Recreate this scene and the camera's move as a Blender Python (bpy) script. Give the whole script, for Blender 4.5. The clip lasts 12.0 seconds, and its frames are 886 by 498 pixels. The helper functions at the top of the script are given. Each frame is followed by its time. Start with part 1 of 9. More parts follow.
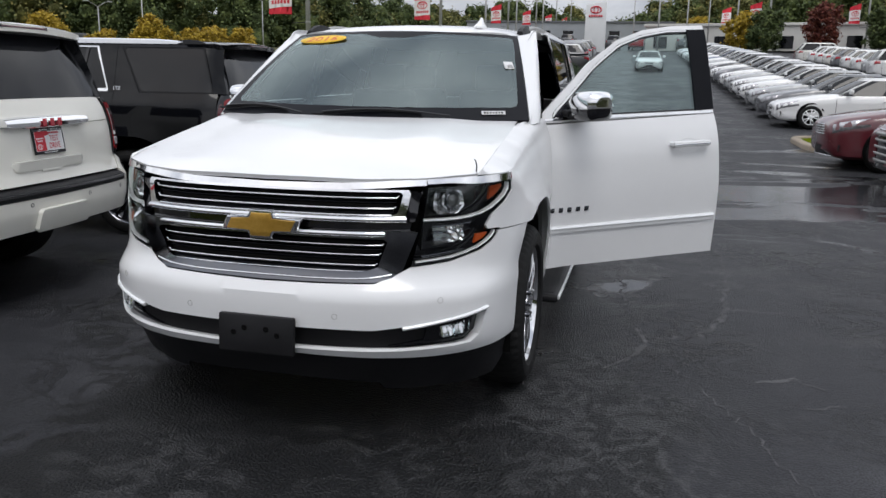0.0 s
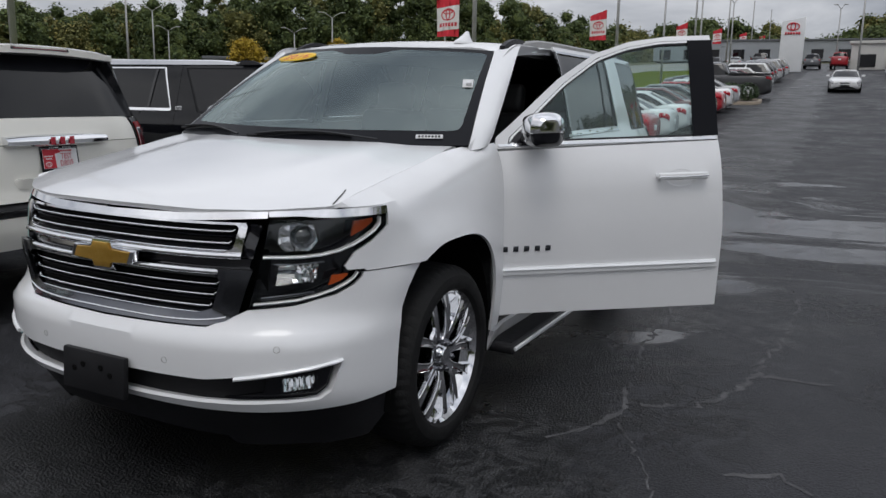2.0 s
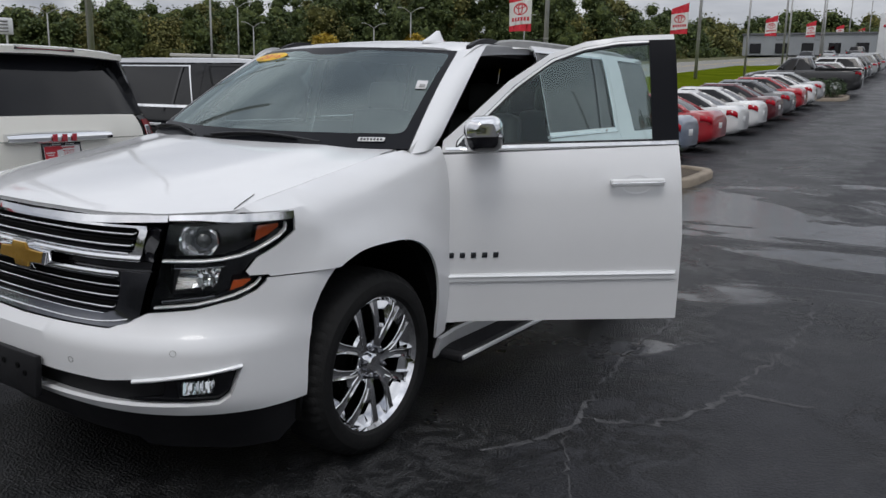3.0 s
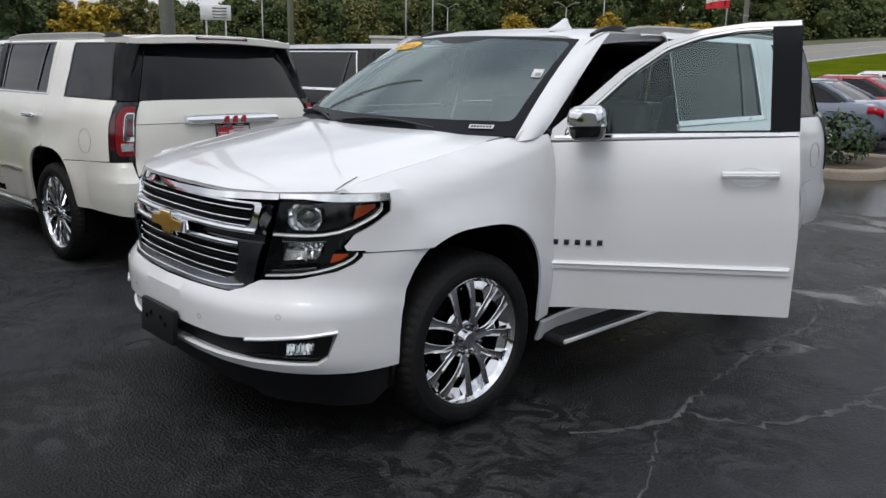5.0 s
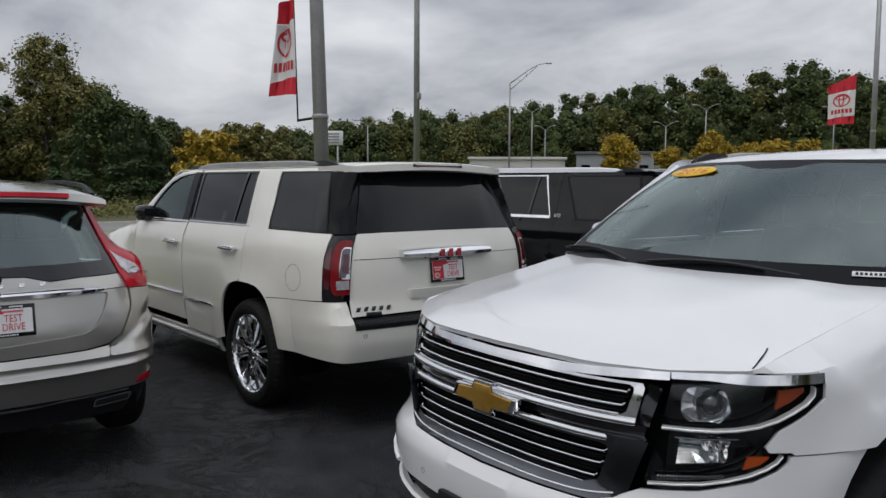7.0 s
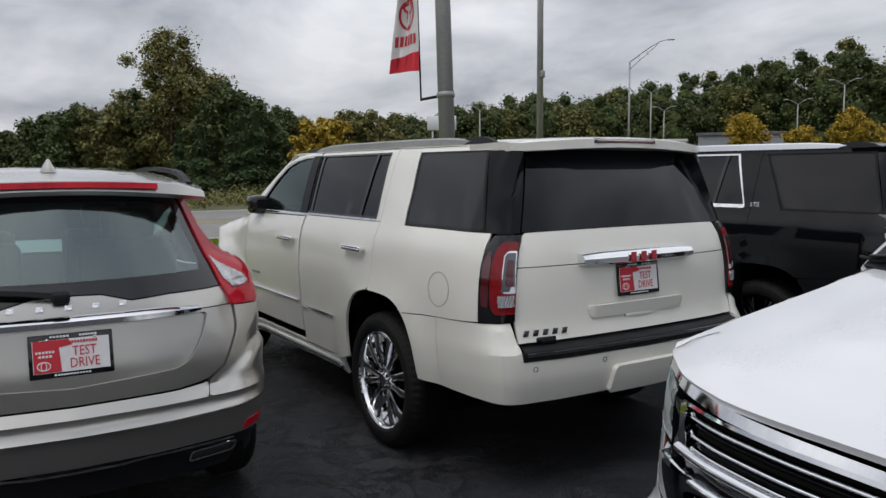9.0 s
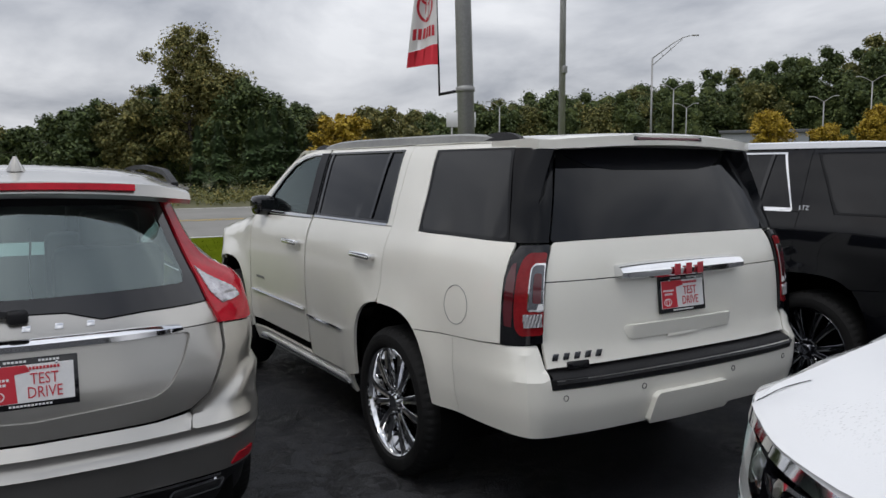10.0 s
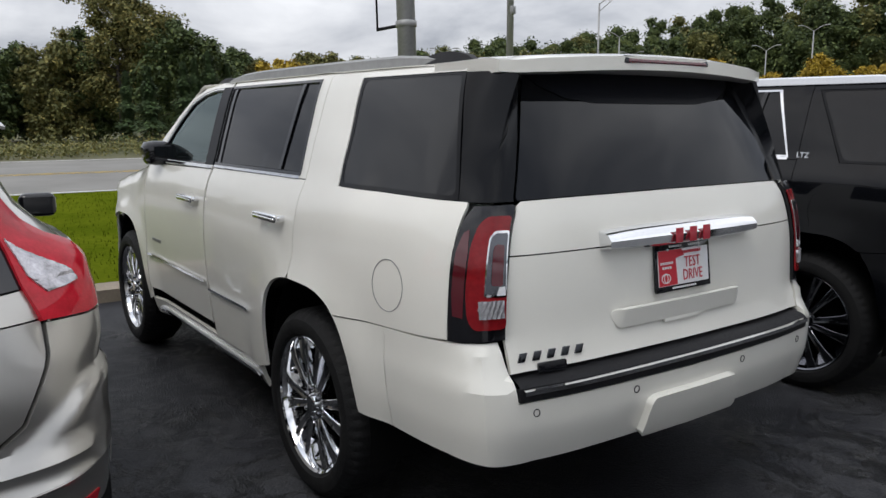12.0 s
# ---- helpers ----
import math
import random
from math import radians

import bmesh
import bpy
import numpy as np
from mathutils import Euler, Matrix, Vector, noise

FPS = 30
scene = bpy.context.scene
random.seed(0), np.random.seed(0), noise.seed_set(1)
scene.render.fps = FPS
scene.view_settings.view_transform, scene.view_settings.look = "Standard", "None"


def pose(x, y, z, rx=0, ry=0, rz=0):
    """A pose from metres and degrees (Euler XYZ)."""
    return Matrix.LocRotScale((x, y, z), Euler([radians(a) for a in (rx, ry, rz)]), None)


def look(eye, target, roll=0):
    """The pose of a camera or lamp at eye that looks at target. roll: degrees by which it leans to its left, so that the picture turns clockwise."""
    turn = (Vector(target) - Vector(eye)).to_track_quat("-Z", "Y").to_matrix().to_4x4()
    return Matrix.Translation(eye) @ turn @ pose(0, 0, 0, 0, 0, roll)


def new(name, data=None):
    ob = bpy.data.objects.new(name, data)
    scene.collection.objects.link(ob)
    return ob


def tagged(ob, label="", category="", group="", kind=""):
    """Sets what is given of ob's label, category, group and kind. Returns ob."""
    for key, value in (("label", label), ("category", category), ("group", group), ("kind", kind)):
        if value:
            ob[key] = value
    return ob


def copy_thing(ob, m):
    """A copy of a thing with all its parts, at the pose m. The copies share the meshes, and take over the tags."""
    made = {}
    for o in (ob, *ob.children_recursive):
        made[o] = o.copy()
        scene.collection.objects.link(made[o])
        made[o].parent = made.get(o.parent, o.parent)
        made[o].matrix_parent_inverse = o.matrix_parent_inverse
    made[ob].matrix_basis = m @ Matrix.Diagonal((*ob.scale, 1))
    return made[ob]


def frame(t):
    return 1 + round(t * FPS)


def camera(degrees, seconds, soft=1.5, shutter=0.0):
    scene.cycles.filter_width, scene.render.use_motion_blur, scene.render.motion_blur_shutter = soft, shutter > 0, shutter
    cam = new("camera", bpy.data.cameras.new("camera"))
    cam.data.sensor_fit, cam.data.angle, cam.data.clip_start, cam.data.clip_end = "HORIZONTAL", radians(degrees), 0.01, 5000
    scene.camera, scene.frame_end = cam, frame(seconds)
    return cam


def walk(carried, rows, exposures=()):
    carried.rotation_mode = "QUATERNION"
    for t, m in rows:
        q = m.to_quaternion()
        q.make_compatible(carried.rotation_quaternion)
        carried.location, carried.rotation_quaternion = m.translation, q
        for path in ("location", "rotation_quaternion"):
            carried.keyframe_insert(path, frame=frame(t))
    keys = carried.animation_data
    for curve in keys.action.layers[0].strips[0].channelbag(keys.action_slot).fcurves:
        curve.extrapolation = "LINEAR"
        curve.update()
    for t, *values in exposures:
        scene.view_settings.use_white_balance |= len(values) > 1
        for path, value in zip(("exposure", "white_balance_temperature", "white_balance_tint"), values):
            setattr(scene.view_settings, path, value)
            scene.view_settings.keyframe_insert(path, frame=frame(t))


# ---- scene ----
cam = camera(58.6, 12.0)
PATH = [
    (0, (0.293, 0.267, 1.538), (-0.137, 2.174, 1.115), 1.0),
    (0.5, (0.556, 0.453, 1.547), (0.028, 2.337, 1.13), 1.5),
    (1, (0.829, 0.71, 1.549), (0.235, 2.581, 1.166), 1.2),
    (1.5, (1.112, 0.89, 1.559), (0.406, 2.723, 1.181), 1.3),
    (2, (1.333, 1.152, 1.55), (0.472, 2.917, 1.17), 1.0),
    (2.5, (1.594, 1.373, 1.55), (0.65, 3.095, 1.168), 1.3),
    (2.7, (1.714, 1.445, 1.57), (0.733, 3.144, 1.184), 1.3),
    (4.3, (2.251, 1.822, 1.634), (0.981, 3.298, 1.18), 0.5),
    (4.5, (2.287, 1.81, 1.644), (0.97, 3.244, 1.186), 0.7),
    (5, (2.256, 1.678, 1.646), (0.867, 3.044, 1.194), 1.0),
    (5.5, (2.064, 1.59, 1.639), (0.796, 3.073, 1.199), 1.2),
    (6, (1.723, 1.58, 1.622), (0.394, 3.038, 1.294), 1.2),
    (6.3, (1.472, 1.552, 1.68), (0.015, 2.909, 1.491), 0.8),
    (6.5, (1.327, 1.506, 1.684), (-0.173, 2.819, 1.526), 0.5),
    (7, (0.944, 1.436, 1.692), (-0.629, 2.661, 1.528), 0.3),
    (7.5, (0.599, 1.479, 1.671), (-1.055, 2.591, 1.502), 0.7),
    (7.7, (0.435, 1.523, 1.668), (-1.232, 2.614, 1.495), 1.3),
    (9.3, (-0.465, 1.967, 1.683), (-2.199, 2.942, 1.477), -0.8),
    (9.5, (-0.533, 2.011, 1.692), (-2.272, 2.977, 1.482), -0.8),
    (10, (-0.775, 2.138, 1.69), (-2.521, 3.091, 1.483), -0.2),
    (10.5, (-0.966, 2.323, 1.675), (-2.721, 3.254, 1.447), 0.2),
    (11, (-1.127, 2.485, 1.666), (-2.879, 3.405, 1.378), 0.1),
    (11.5, (-1.374, 2.556, 1.659), (-3.07, 3.565, 1.338), 0.3),
    (12, (-1.594, 2.661, 1.628), (-3.255, 3.723, 1.296), -0.1),
]
walk(cam, [(t, look(eye, target, roll)) for t, eye, target, roll in PATH],
     exposures=[(0.0, 0.40), (0.8, 0.24), (1.6, 0.08), (2.6, 0.02), (4.5, 0.30), (5.4, 0.24), (6.3, -0.04), (7.5, -0.06), (9.5, 0.10), (10.5, 0.14), (12.0, 0.36)])

# ---------------------------------------------------------------- sky and sun
world = bpy.data.worlds.new("overcast_sky")
scene.world = world
world.use_nodes = True
wn, wl = world.node_tree.nodes, world.node_tree.links
wn.clear()
w_out = wn.new("ShaderNodeOutputWorld")
w_bg = wn.new("ShaderNodeBackground")
w_bg.inputs["Strength"].default_value = 0.10
sky = wn.new("ShaderNodeTexSky")
sky.sky_type = "NISHITA"
sky.sun_disc = False
sky.sun_elevation, sky.sun_rotation = radians(48), radians(200)
sky.dust_density, sky.air_density = 4.0, 1.0
# a closed deck of cloud lies over the blue: grey bellies and paler gaps
w_co = wn.new("ShaderNodeTexCoord")
w_sep = wn.new("ShaderNodeSeparateXYZ")
w_div = wn.new("ShaderNodeMath"); w_div.operation = "MAXIMUM"; w_div.inputs[1].default_value = 0.0
w_add = wn.new("ShaderNodeMath"); w_add.operation = "ADD"; w_add.inputs[1].default_value = 0.30
w_vd = wn.new("ShaderNodeVectorMath"); w_vd.operation = "DIVIDE"
w_cmb = wn.new("ShaderNodeCombineXYZ")
w_n1 = wn.new("ShaderNodeTexNoise")
w_n1.inputs["Scale"].default_value, w_n1.inputs["Detail"].default_value, w_n1.inputs["Roughness"].default_value = 1.55, 8, 0.52
w_n1.inputs["Distortion"].default_value = 0.35
w_rmp = wn.new("ShaderNodeValToRGB")
w_rmp.color_ramp.elements[0].position, w_rmp.color_ramp.elements[0].color = 0.33, (3.7, 4.0, 4.7, 1)
w_rmp.color_ramp.elements[1].position, w_rmp.color_ramp.elements[1].color = 0.66, (10.0, 10.2, 10.7, 1)
w_mix = wn.new("ShaderNodeMix"); w_mix.data_type = "RGBA"
w_mix.inputs["Factor"].default_value = 0.93
wl.new(w_co.outputs["Generated"], w_sep.inputs[0])
wl.new(w_sep.outputs["Z"], w_div.inputs[0])
wl.new(w_div.outputs[0], w_add.inputs[0])
for k in ("X", "Y", "Z"):
    wl.new(w_add.outputs[0], w_cmb.inputs[k])
wl.new(w_co.outputs["Generated"], w_vd.inputs[0])
wl.new(w_cmb.outputs[0], w_vd.inputs[1])
wl.new(w_vd.outputs[0], w_n1.inputs["Vector"])
wl.new(w_n1.outputs["Fac"], w_rmp.inputs["Fac"])
wl.new(sky.outputs["Color"], w_mix.inputs["A"])
wl.new(w_rmp.outputs["Color"], w_mix.inputs["B"])
# an overcast sky is brightest overhead
w_gr = wn.new("ShaderNodeMath"); w_gr.operation = "MULTIPLY_ADD"
w_gr.inputs[1].default_value, w_gr.inputs[2].default_value = 0.80, 0.665
w_gm = wn.new("ShaderNodeVectorMath"); w_gm.operation = "SCALE"
wl.new(w_div.outputs[0], w_gr.inputs[0])
wl.new(w_mix.outputs["Result"], w_gm.inputs[0])
wl.new(w_gr.outputs[0], w_gm.inputs["Scale"])
wl.new(w_gm.outputs[0], w_bg.inputs["Color"])
wl.new(w_bg.outputs[0], w_out.inputs["Surface"])

sun_data = bpy.data.lights.new("sun", "SUN")
sun_data.energy, sun_data.angle, sun_data.color = 0.7, radians(25), (1.0, 0.97, 0.93)
sun = new("sun", sun_data)
sun.matrix_world = look((0, 0, 30), (-6, 16, 0))

# ---------------------------------------------------------------- materials


def material(name, base, rough=0.5, metal=0.0, coat=0.0, spec=0.5):
    m = bpy.data.materials.new(name)
    m.use_nodes = True
    b = m.node_tree.nodes["Principled BSDF"]
    b.inputs["Base Color"].default_value = (*base, 1)
    b.inputs["Roughness"].default_value = rough
    b.inputs["Metallic"].default_value = metal
    b.inputs["Coat Weight"].default_value = coat
    b.inputs["Coat Roughness"].default_value = 0.04
    b.inputs["Specular IOR Level"].default_value = spec
    return m


def node(m, kind, **values):
    n = m.node_tree.nodes.new(kind)
    for k, v in values.items():
        n.inputs[k.replace("_", " ")].default_value = v
    return n


def link(m, a, b):
    m.node_tree.links.new(a, b)


def bsdf(m):
    return m.node_tree.nodes["Principled BSDF"]


def ramp(m, fac, stops):
    r = m.node_tree.nodes.new("ShaderNodeValToRGB")
    while len(r.color_ramp.elements) < len(stops):
        r.color_ramp.elements.new(0.5)
    for e, (p, c) in zip(r.color_ramp.elements, stops):
        e.position = p
        e.color = (*c, 1) if len(c) == 3 else (c[0], c[0], c[0], 1)
    link(m, fac, r.inputs["Fac"])
    return r.outputs["Color"]


def mottled(m, dark, light, scale=3.0, fine=40.0, bump=0.0, rough=None, coords="Object"):
    """Two scales of variation between two colours, and fine relief."""
    tc = node(m, "ShaderNodeTexCoord")
    a = node(m, "ShaderNodeTexNoise", Scale=scale, Detail=5.0, Roughness=0.6)
    b = node(m, "ShaderNodeTexNoise", Scale=fine, Detail=3.0, Roughness=0.6)
    mx = m.node_tree.nodes.new("ShaderNodeMath"); mx.operation = "MULTIPLY_ADD"
    mx.inputs[1].default_value = 0.35
    sc = m.node_tree.nodes.new("ShaderNodeMath"); sc.operation = "MULTIPLY"; sc.inputs[1].default_value = 0.65
    for n in (a, b):
        link(m, tc.outputs[coords], n.inputs["Vector"])
    link(m, a.outputs["Fac"], sc.inputs[0])
    link(m, b.outputs["Fac"], mx.inputs[0])
    link(m, sc.outputs[0], mx.inputs[2])
    link(m, ramp(m, mx.outputs[0], [(0.32, dark), (0.68, light)]), bsdf(m).inputs["Base Color"])
    if rough:
        link(m, ramp(m, a.outputs["Fac"], [(0.3, (rough[0],)), (0.7, (rough[1],))]), bsdf(m).inputs["Roughness"])
    if bump:
        bp = node(m, "ShaderNodeBump", Strength=bump, Distance=0.01)
        link(m, b.outputs["Fac"], bp.inputs["Height"])
        link(m, bp.outputs["Normal"], bsdf(m).inputs["Normal"])
    return m


def car_paint(name, base, metal=0.0, rough=0.35, beads=0.0, coat=1.0, spec=0.5):
    """Lacquered paint with a faint unevenness, and rain beads where it is wet."""
    m = material(name, base, rough, metal, coat, spec)
    lo = tuple(c * 0.94 for c in base)
    mottled(m, lo, base, scale=2.2, fine=350.0)
    tc = node(m, "ShaderNodeTexCoord")
    n1 = node(m, "ShaderNodeTexNoise", Scale=2.0, Detail=2.0)
    link(m, tc.outputs["Object"], n1.inputs["Vector"])
    bp = node(m, "ShaderNodeBump", Strength=0.02, Distance=0.05)
    link(m, n1.outputs["Fac"], bp.inputs["Height"])
    if beads:
        v = node(m, "ShaderNodeTexVoronoi", Scale=95.0, Randomness=1.0)
        link(m, tc.outputs["Object"], v.inputs["Vector"])
        drop = ramp(m, v.outputs["Distance"], [(0.12, (1.0,)), (0.36, (0.0,))])
        geo = node(m, "ShaderNodeNewGeometry")
        sp = node(m, "ShaderNodeSeparateXYZ")
        link(m, geo.outputs["Normal"], sp.inputs[0])
        up = ramp(m, sp.outputs["Z"], [(0.75, (0.0,)), (0.95, (1.0,))])
        patch = node(m, "ShaderNodeTexNoise", Scale=3.0, Detail=3.0)
        link(m, tc.outputs["Object"], patch.inputs["Vector"])
        wet = ramp(m, patch.outputs["Fac"], [(0.55, (0.0,)), (0.68, (1.0,))])
        m1 = m.node_tree.nodes.new("ShaderNodeMath"); m1.operation = "MULTIPLY"
        m2 = m.node_tree.nodes.new("ShaderNodeMath"); m2.operation = "MULTIPLY"
        link(m, drop, m1.inputs[0]); link(m, up, m1.inputs[1])
        link(m, m1.outputs[0], m2.inputs[0]); link(m, wet, m2.inputs[1])
        b2 = node(m, "ShaderNodeBump", Strength=beads, Distance=0.004)
        link(m, m2.outputs[0], b2.inputs["Height"])
        link(m, bp.outputs["Normal"], b2.inputs["Normal"])
        bp = b2
    link(m, bp.outputs["Normal"], bsdf(m).inputs["Normal"])
    link(m, bp.outputs["Normal"], bsdf(m).inputs["Coat Normal"])
    return m


def pane(name, tint, gloss_rough=0.02, ior=1.6):
    """A clear pane: it lets light through, tinted, and mirrors by Fresnel."""
    m = bpy.data.materials.new(name)
    m.use_nodes = True
    nt = m.node_tree
    nt.nodes.clear()
    out = nt.nodes.new("ShaderNodeOutputMaterial")
    mix = nt.nodes.new("ShaderNodeMixShader")
    tr = nt.nodes.new("ShaderNodeBsdfTransparent")
    gl = nt.nodes.new("ShaderNodeBsdfGlossy")
    fr = nt.nodes.new("ShaderNodeFresnel")
    fr.inputs["IOR"].default_value = ior
    tr.inputs["Color"].default_value = (*tint, 1)
    gl.inputs["Roughness"].default_value = gloss_rough
    gl.inputs["Color"].default_value = (0.84, 0.98, 0.97, 1)
    nt.links.new(fr.outputs[0], mix.inputs[0])
    nt.links.new(tr.outputs[0], mix.inputs[1])
    nt.links.new(gl.outputs[0], mix.inputs[2])
    nt.links.new(mix.outputs[0], out.inputs["Surface"])
    return m


M_WHITE = car_paint("white_paint", (0.76, 0.765, 0.775), beads=0.25)
M_PEARL = car_paint("pearl_white_paint", (0.80, 0.785, 0.715), beads=0.6)
M_BLACKCAR = car_paint("black_paint", (0.0022, 0.0025, 0.0038), rough=0.2, coat=0.55, spec=0.05)
M_SILVER = car_paint("bronze_silver_paint", (0.45, 0.435, 0.405), metal=0.86, rough=0.29, beads=0.3)
M_CHROME = mottled(material("chrome", (0.8, 0.8, 0.82), 0.07, 1.0), (0.74, 0.75, 0.77), (0.84, 0.84, 0.85), 3.0, 60.0, rough=(0.04, 0.10))
M_DARKCHROME = material("dark_chrome", (0.145, 0.15, 0.165), 0.16, 1.0)
M_GLOSSBLACK = material("gloss_black_plastic", (0.006, 0.006, 0.008), 0.08, 0.0, 0.35, 0.4)
M_SATIN = material("satin_black_trim", (0.005, 0.0055, 0.008), 0.35, 0.0, 0.0, 0.12)
M_PLASTIC = mottled(material("black_plastic", (0.012, 0.012, 0.013), 0.55, spec=0.22), (0.007, 0.007, 0.008), (0.017, 0.017, 0.019), 4.0, 220.0, bump=0.15, rough=(0.42, 0.62))
M_RUBBER = mottled(material("tyre_rubber", (0.012, 0.012, 0.012), 0.7, spec=0.2), (0.006, 0.006, 0.0065), (0.014, 0.014, 0.014), 6.0, 90.0, bump=0.25, rough=(0.5, 0.85))
M_UNDER = material("underbody_dark", (0.003, 0.003, 0.003), 0.9, spec=0.1)
M_SEAT = mottled(material("dark_leather", (0.03, 0.03, 0.03), 0.5), (0.02, 0.02, 0.021), (0.045, 0.043, 0.042), 5.0, 120.0, bump=0.2)
M_PRIVACY = material("privacy_glass", (0.003, 0.0034, 0.0048), 0.02, 0.0, 0.0, 0.39)
M_CORNER = material("dark_corner_glass", (0.003, 0.0034, 0.0048), 0.16, 0.0, 0.0, 0.22)
M_GLASS = pane("clear_glass", (0.70, 0.85, 0.84))
M_WIND = pane("windscreen_glass", (0.50, 0.63, 0.62), ior=2.3)
M_LENS = pane("lamp_lens", (0.93, 0.94, 0.95), 0.03, ior=1.27)
M_SMOKERED = mottled(material("smoky_red_lens", (0.22, 0.008, 0.012), 0.08, spec=0.35), (0.15, 0.005, 0.008), (0.28, 0.014, 0.018), 12.0, 90.0)
M_RED = mottled(material("red_lens", (0.44, 0.010, 0.022), 0.07, 0.0, 0.0, 0.28), (0.32, 0.006, 0.014), (0.54, 0.014, 0.03), 14.0, 90.0)
M_DARKRED = material("smoked_red_lens", (0.085, 0.006, 0.012), 0.07, 0.0, 0.8)
M_AMBER = material("amber_lens", (0.52, 0.085, 0.012), 0.10, 0.0, 0.4)
# pale trim metal; on chrome strips the mirrored sky is put into the colour
M_BRIGHT = material("bright_lamp_trim", (0.86, 0.87, 0.88), 0.28, 0.35)
M_DARKAMBER = material("smoked_amber_lens", (0.34, 0.055, 0.014), 0.10, 0.0, 0.8)
M_PROJECTOR = mottled(material("projector_glass", (0.04, 0.042, 0.045), 0.04, 0.0, 0.6), (0.015, 0.016, 0.018), (0.075, 0.078, 0.08), 18.0, 60.0)
M_CLEARRIB = mottled(material("clear_ribbed_lens", (0.6, 0.6, 0.62), 0.12, 0.6), (0.26, 0.25, 0.26), (0.66, 0.65, 0.68), 22.0, 120.0)
M_REFLECTOR = mottled(material("lamp_reflector", (0.9, 0.9, 0.92), 0.10, 0.92), (0.82, 0.83, 0.84), (0.95, 0.95, 0.96), 30.0, 120.0)
M_GOLD = mottled(material("gold_badge", (0.62, 0.36, 0.06), 0.32, 0.7), (0.50, 0.28, 0.04), (0.68, 0.41, 0.09), 30.0, 300.0, bump=0.3)
M_YELLOW = material("yellow_decal", (0.80, 0.50, 0.03), 0.5)
M_PAPER = mottled(material("white_plate", (0.75, 0.75, 0.75), 0.45), (0.68, 0.68, 0.68), (0.78, 0.78, 0.78), 20.0, 200.0)
M_MARKRED = material("red_badge_enamel", (0.36, 0.02, 0.035), 0.2, 0.0, 0.5)
M_REDPRINT = material("red_print", (0.52, 0.02, 0.035), 0.45)
M_STEEL = mottled(material("galvanised_steel", (0.35, 0.35, 0.34), 0.5, 0.5), (0.26, 0.26, 0.255), (0.40, 0.40, 0.39), 1.5, 30.0, rough=(0.4, 0.6))
M_FLAG_RED = mottled(material("red_flag_cloth", (0.60, 0.02, 0.04), 0.8), (0.48, 0.015, 0.03), (0.66, 0.03, 0.05), 3.0, 200.0, bump=0.1)
M_FLAG_WHITE = mottled(material("white_flag_cloth", (0.72, 0.71, 0.70), 0.8), (0.62, 0.61, 0.60), (0.75, 0.74, 0.73), 3.0, 200.0, bump=0.1)

# ---------------------------------------------------------------- kit


def part(name, bm, mat, parent, label="", smooth=True, normals=True):
    me = bpy.data.meshes.new(name)
    if normals:
        bmesh.ops.recalc_face_normals(bm, faces=bm.faces[:])
    bm.to_mesh(me)
    bm.free()
    for p in me.polygons:
        p.use_smooth = smooth
    me.materials.append(mat)
    ob = new(name, me)
    if parent is not None:
        ob.parent = parent
    if label:
        ob["label"] = label
    return ob


def sharp(ob, degrees=32):
    me = ob.data
    me.set_sharp_from_angle(angle=radians(degrees))
    return ob


def thing(name, m, label, category, group="", kind=""):
    ob = new(name)
    ob.empty_display_size = 0.2
    ob.matrix_world = m
    return tagged(ob, label, category, group, kind)


def spline(*pts):
    """A smooth curve through (x, y) pairs that never overshoots."""
    xs = [p[0] for p in pts]
    ys = [p[1] for p in pts]
    h = [b - a for a, b in zip(xs, xs[1:])]
    d = [(b - a) / k for a, b, k in zip(ys, ys[1:], h)]
    m = [d[0]] + [0 if d[i - 1] * d[i] <= 0 else 2 * d[i - 1] * d[i] / (d[i - 1] + d[i]) for i in range(1, len(d))] + [d[-1]]

    def f(x):
        if x <= xs[0]:
            return ys[0]
        if x >= xs[-1]:
            return ys[-1]
        i = 0
        while x > xs[i + 1]:
            i += 1
        t = (x - xs[i]) / h[i]
        a, b = ys[i], ys[i + 1]
        return (a * (1 + 2 * t) * (1 - t) ** 2 + m[i] * h[i] * t * (1 - t) ** 2 + b * t * t * (3 - 2 * t) + m[i + 1] * h[i] * t * t * (t - 1))
    return f


def step01(x, a, b):
    t = min(1.0, max(0.0, (x - a) / (b - a)))
    return t * t * (3 - 2 * t)


def inside(x, y, poly):
    c = False
    j = len(poly) - 1
    for i in range(len(poly)):
        xi, yi = poly[i]
        xj, yj = poly[j]
        if (yi > y) != (yj > y) and x < (xj - xi) * (y - yi) / (yj - yi) + xi:
            c = not c
        j = i
    return c


def dense(poly, step):
    out = []
    for a, b in zip(poly, poly[1:] + poly[:1]):
        n = max(1, int(math.hypot(b[0] - a[0], b[1] - a[1]) / step + 0.5))
        out += [(a[0] + (b[0] - a[0]) * k / n, a[1] + (b[1] - a[1]) * k / n) for k in range(n)]
    return out


def rounded(poly, r, n=4):
    """The polygon with its corners rounded."""
    out = []
    for i, p in enumerate(poly):
        a, b = Vector(poly[i - 1]), Vector(poly[(i + 1) % len(poly)])
        p = Vector(p)
        d = min(r, (a - p).length * 0.45, (b - p).length * 0.45)
        s, e = p + (a - p).normalized() * d, p + (b - p).normalized() * d
        for k in range(n + 1):
            t = k / n
            q = s * (1 - t) ** 2 + p * 2 * t * (1 - t) + e * t * t
            out.append((q.x, q.y))
    return out


from mathutils.geometry import delaunay_2d_cdt


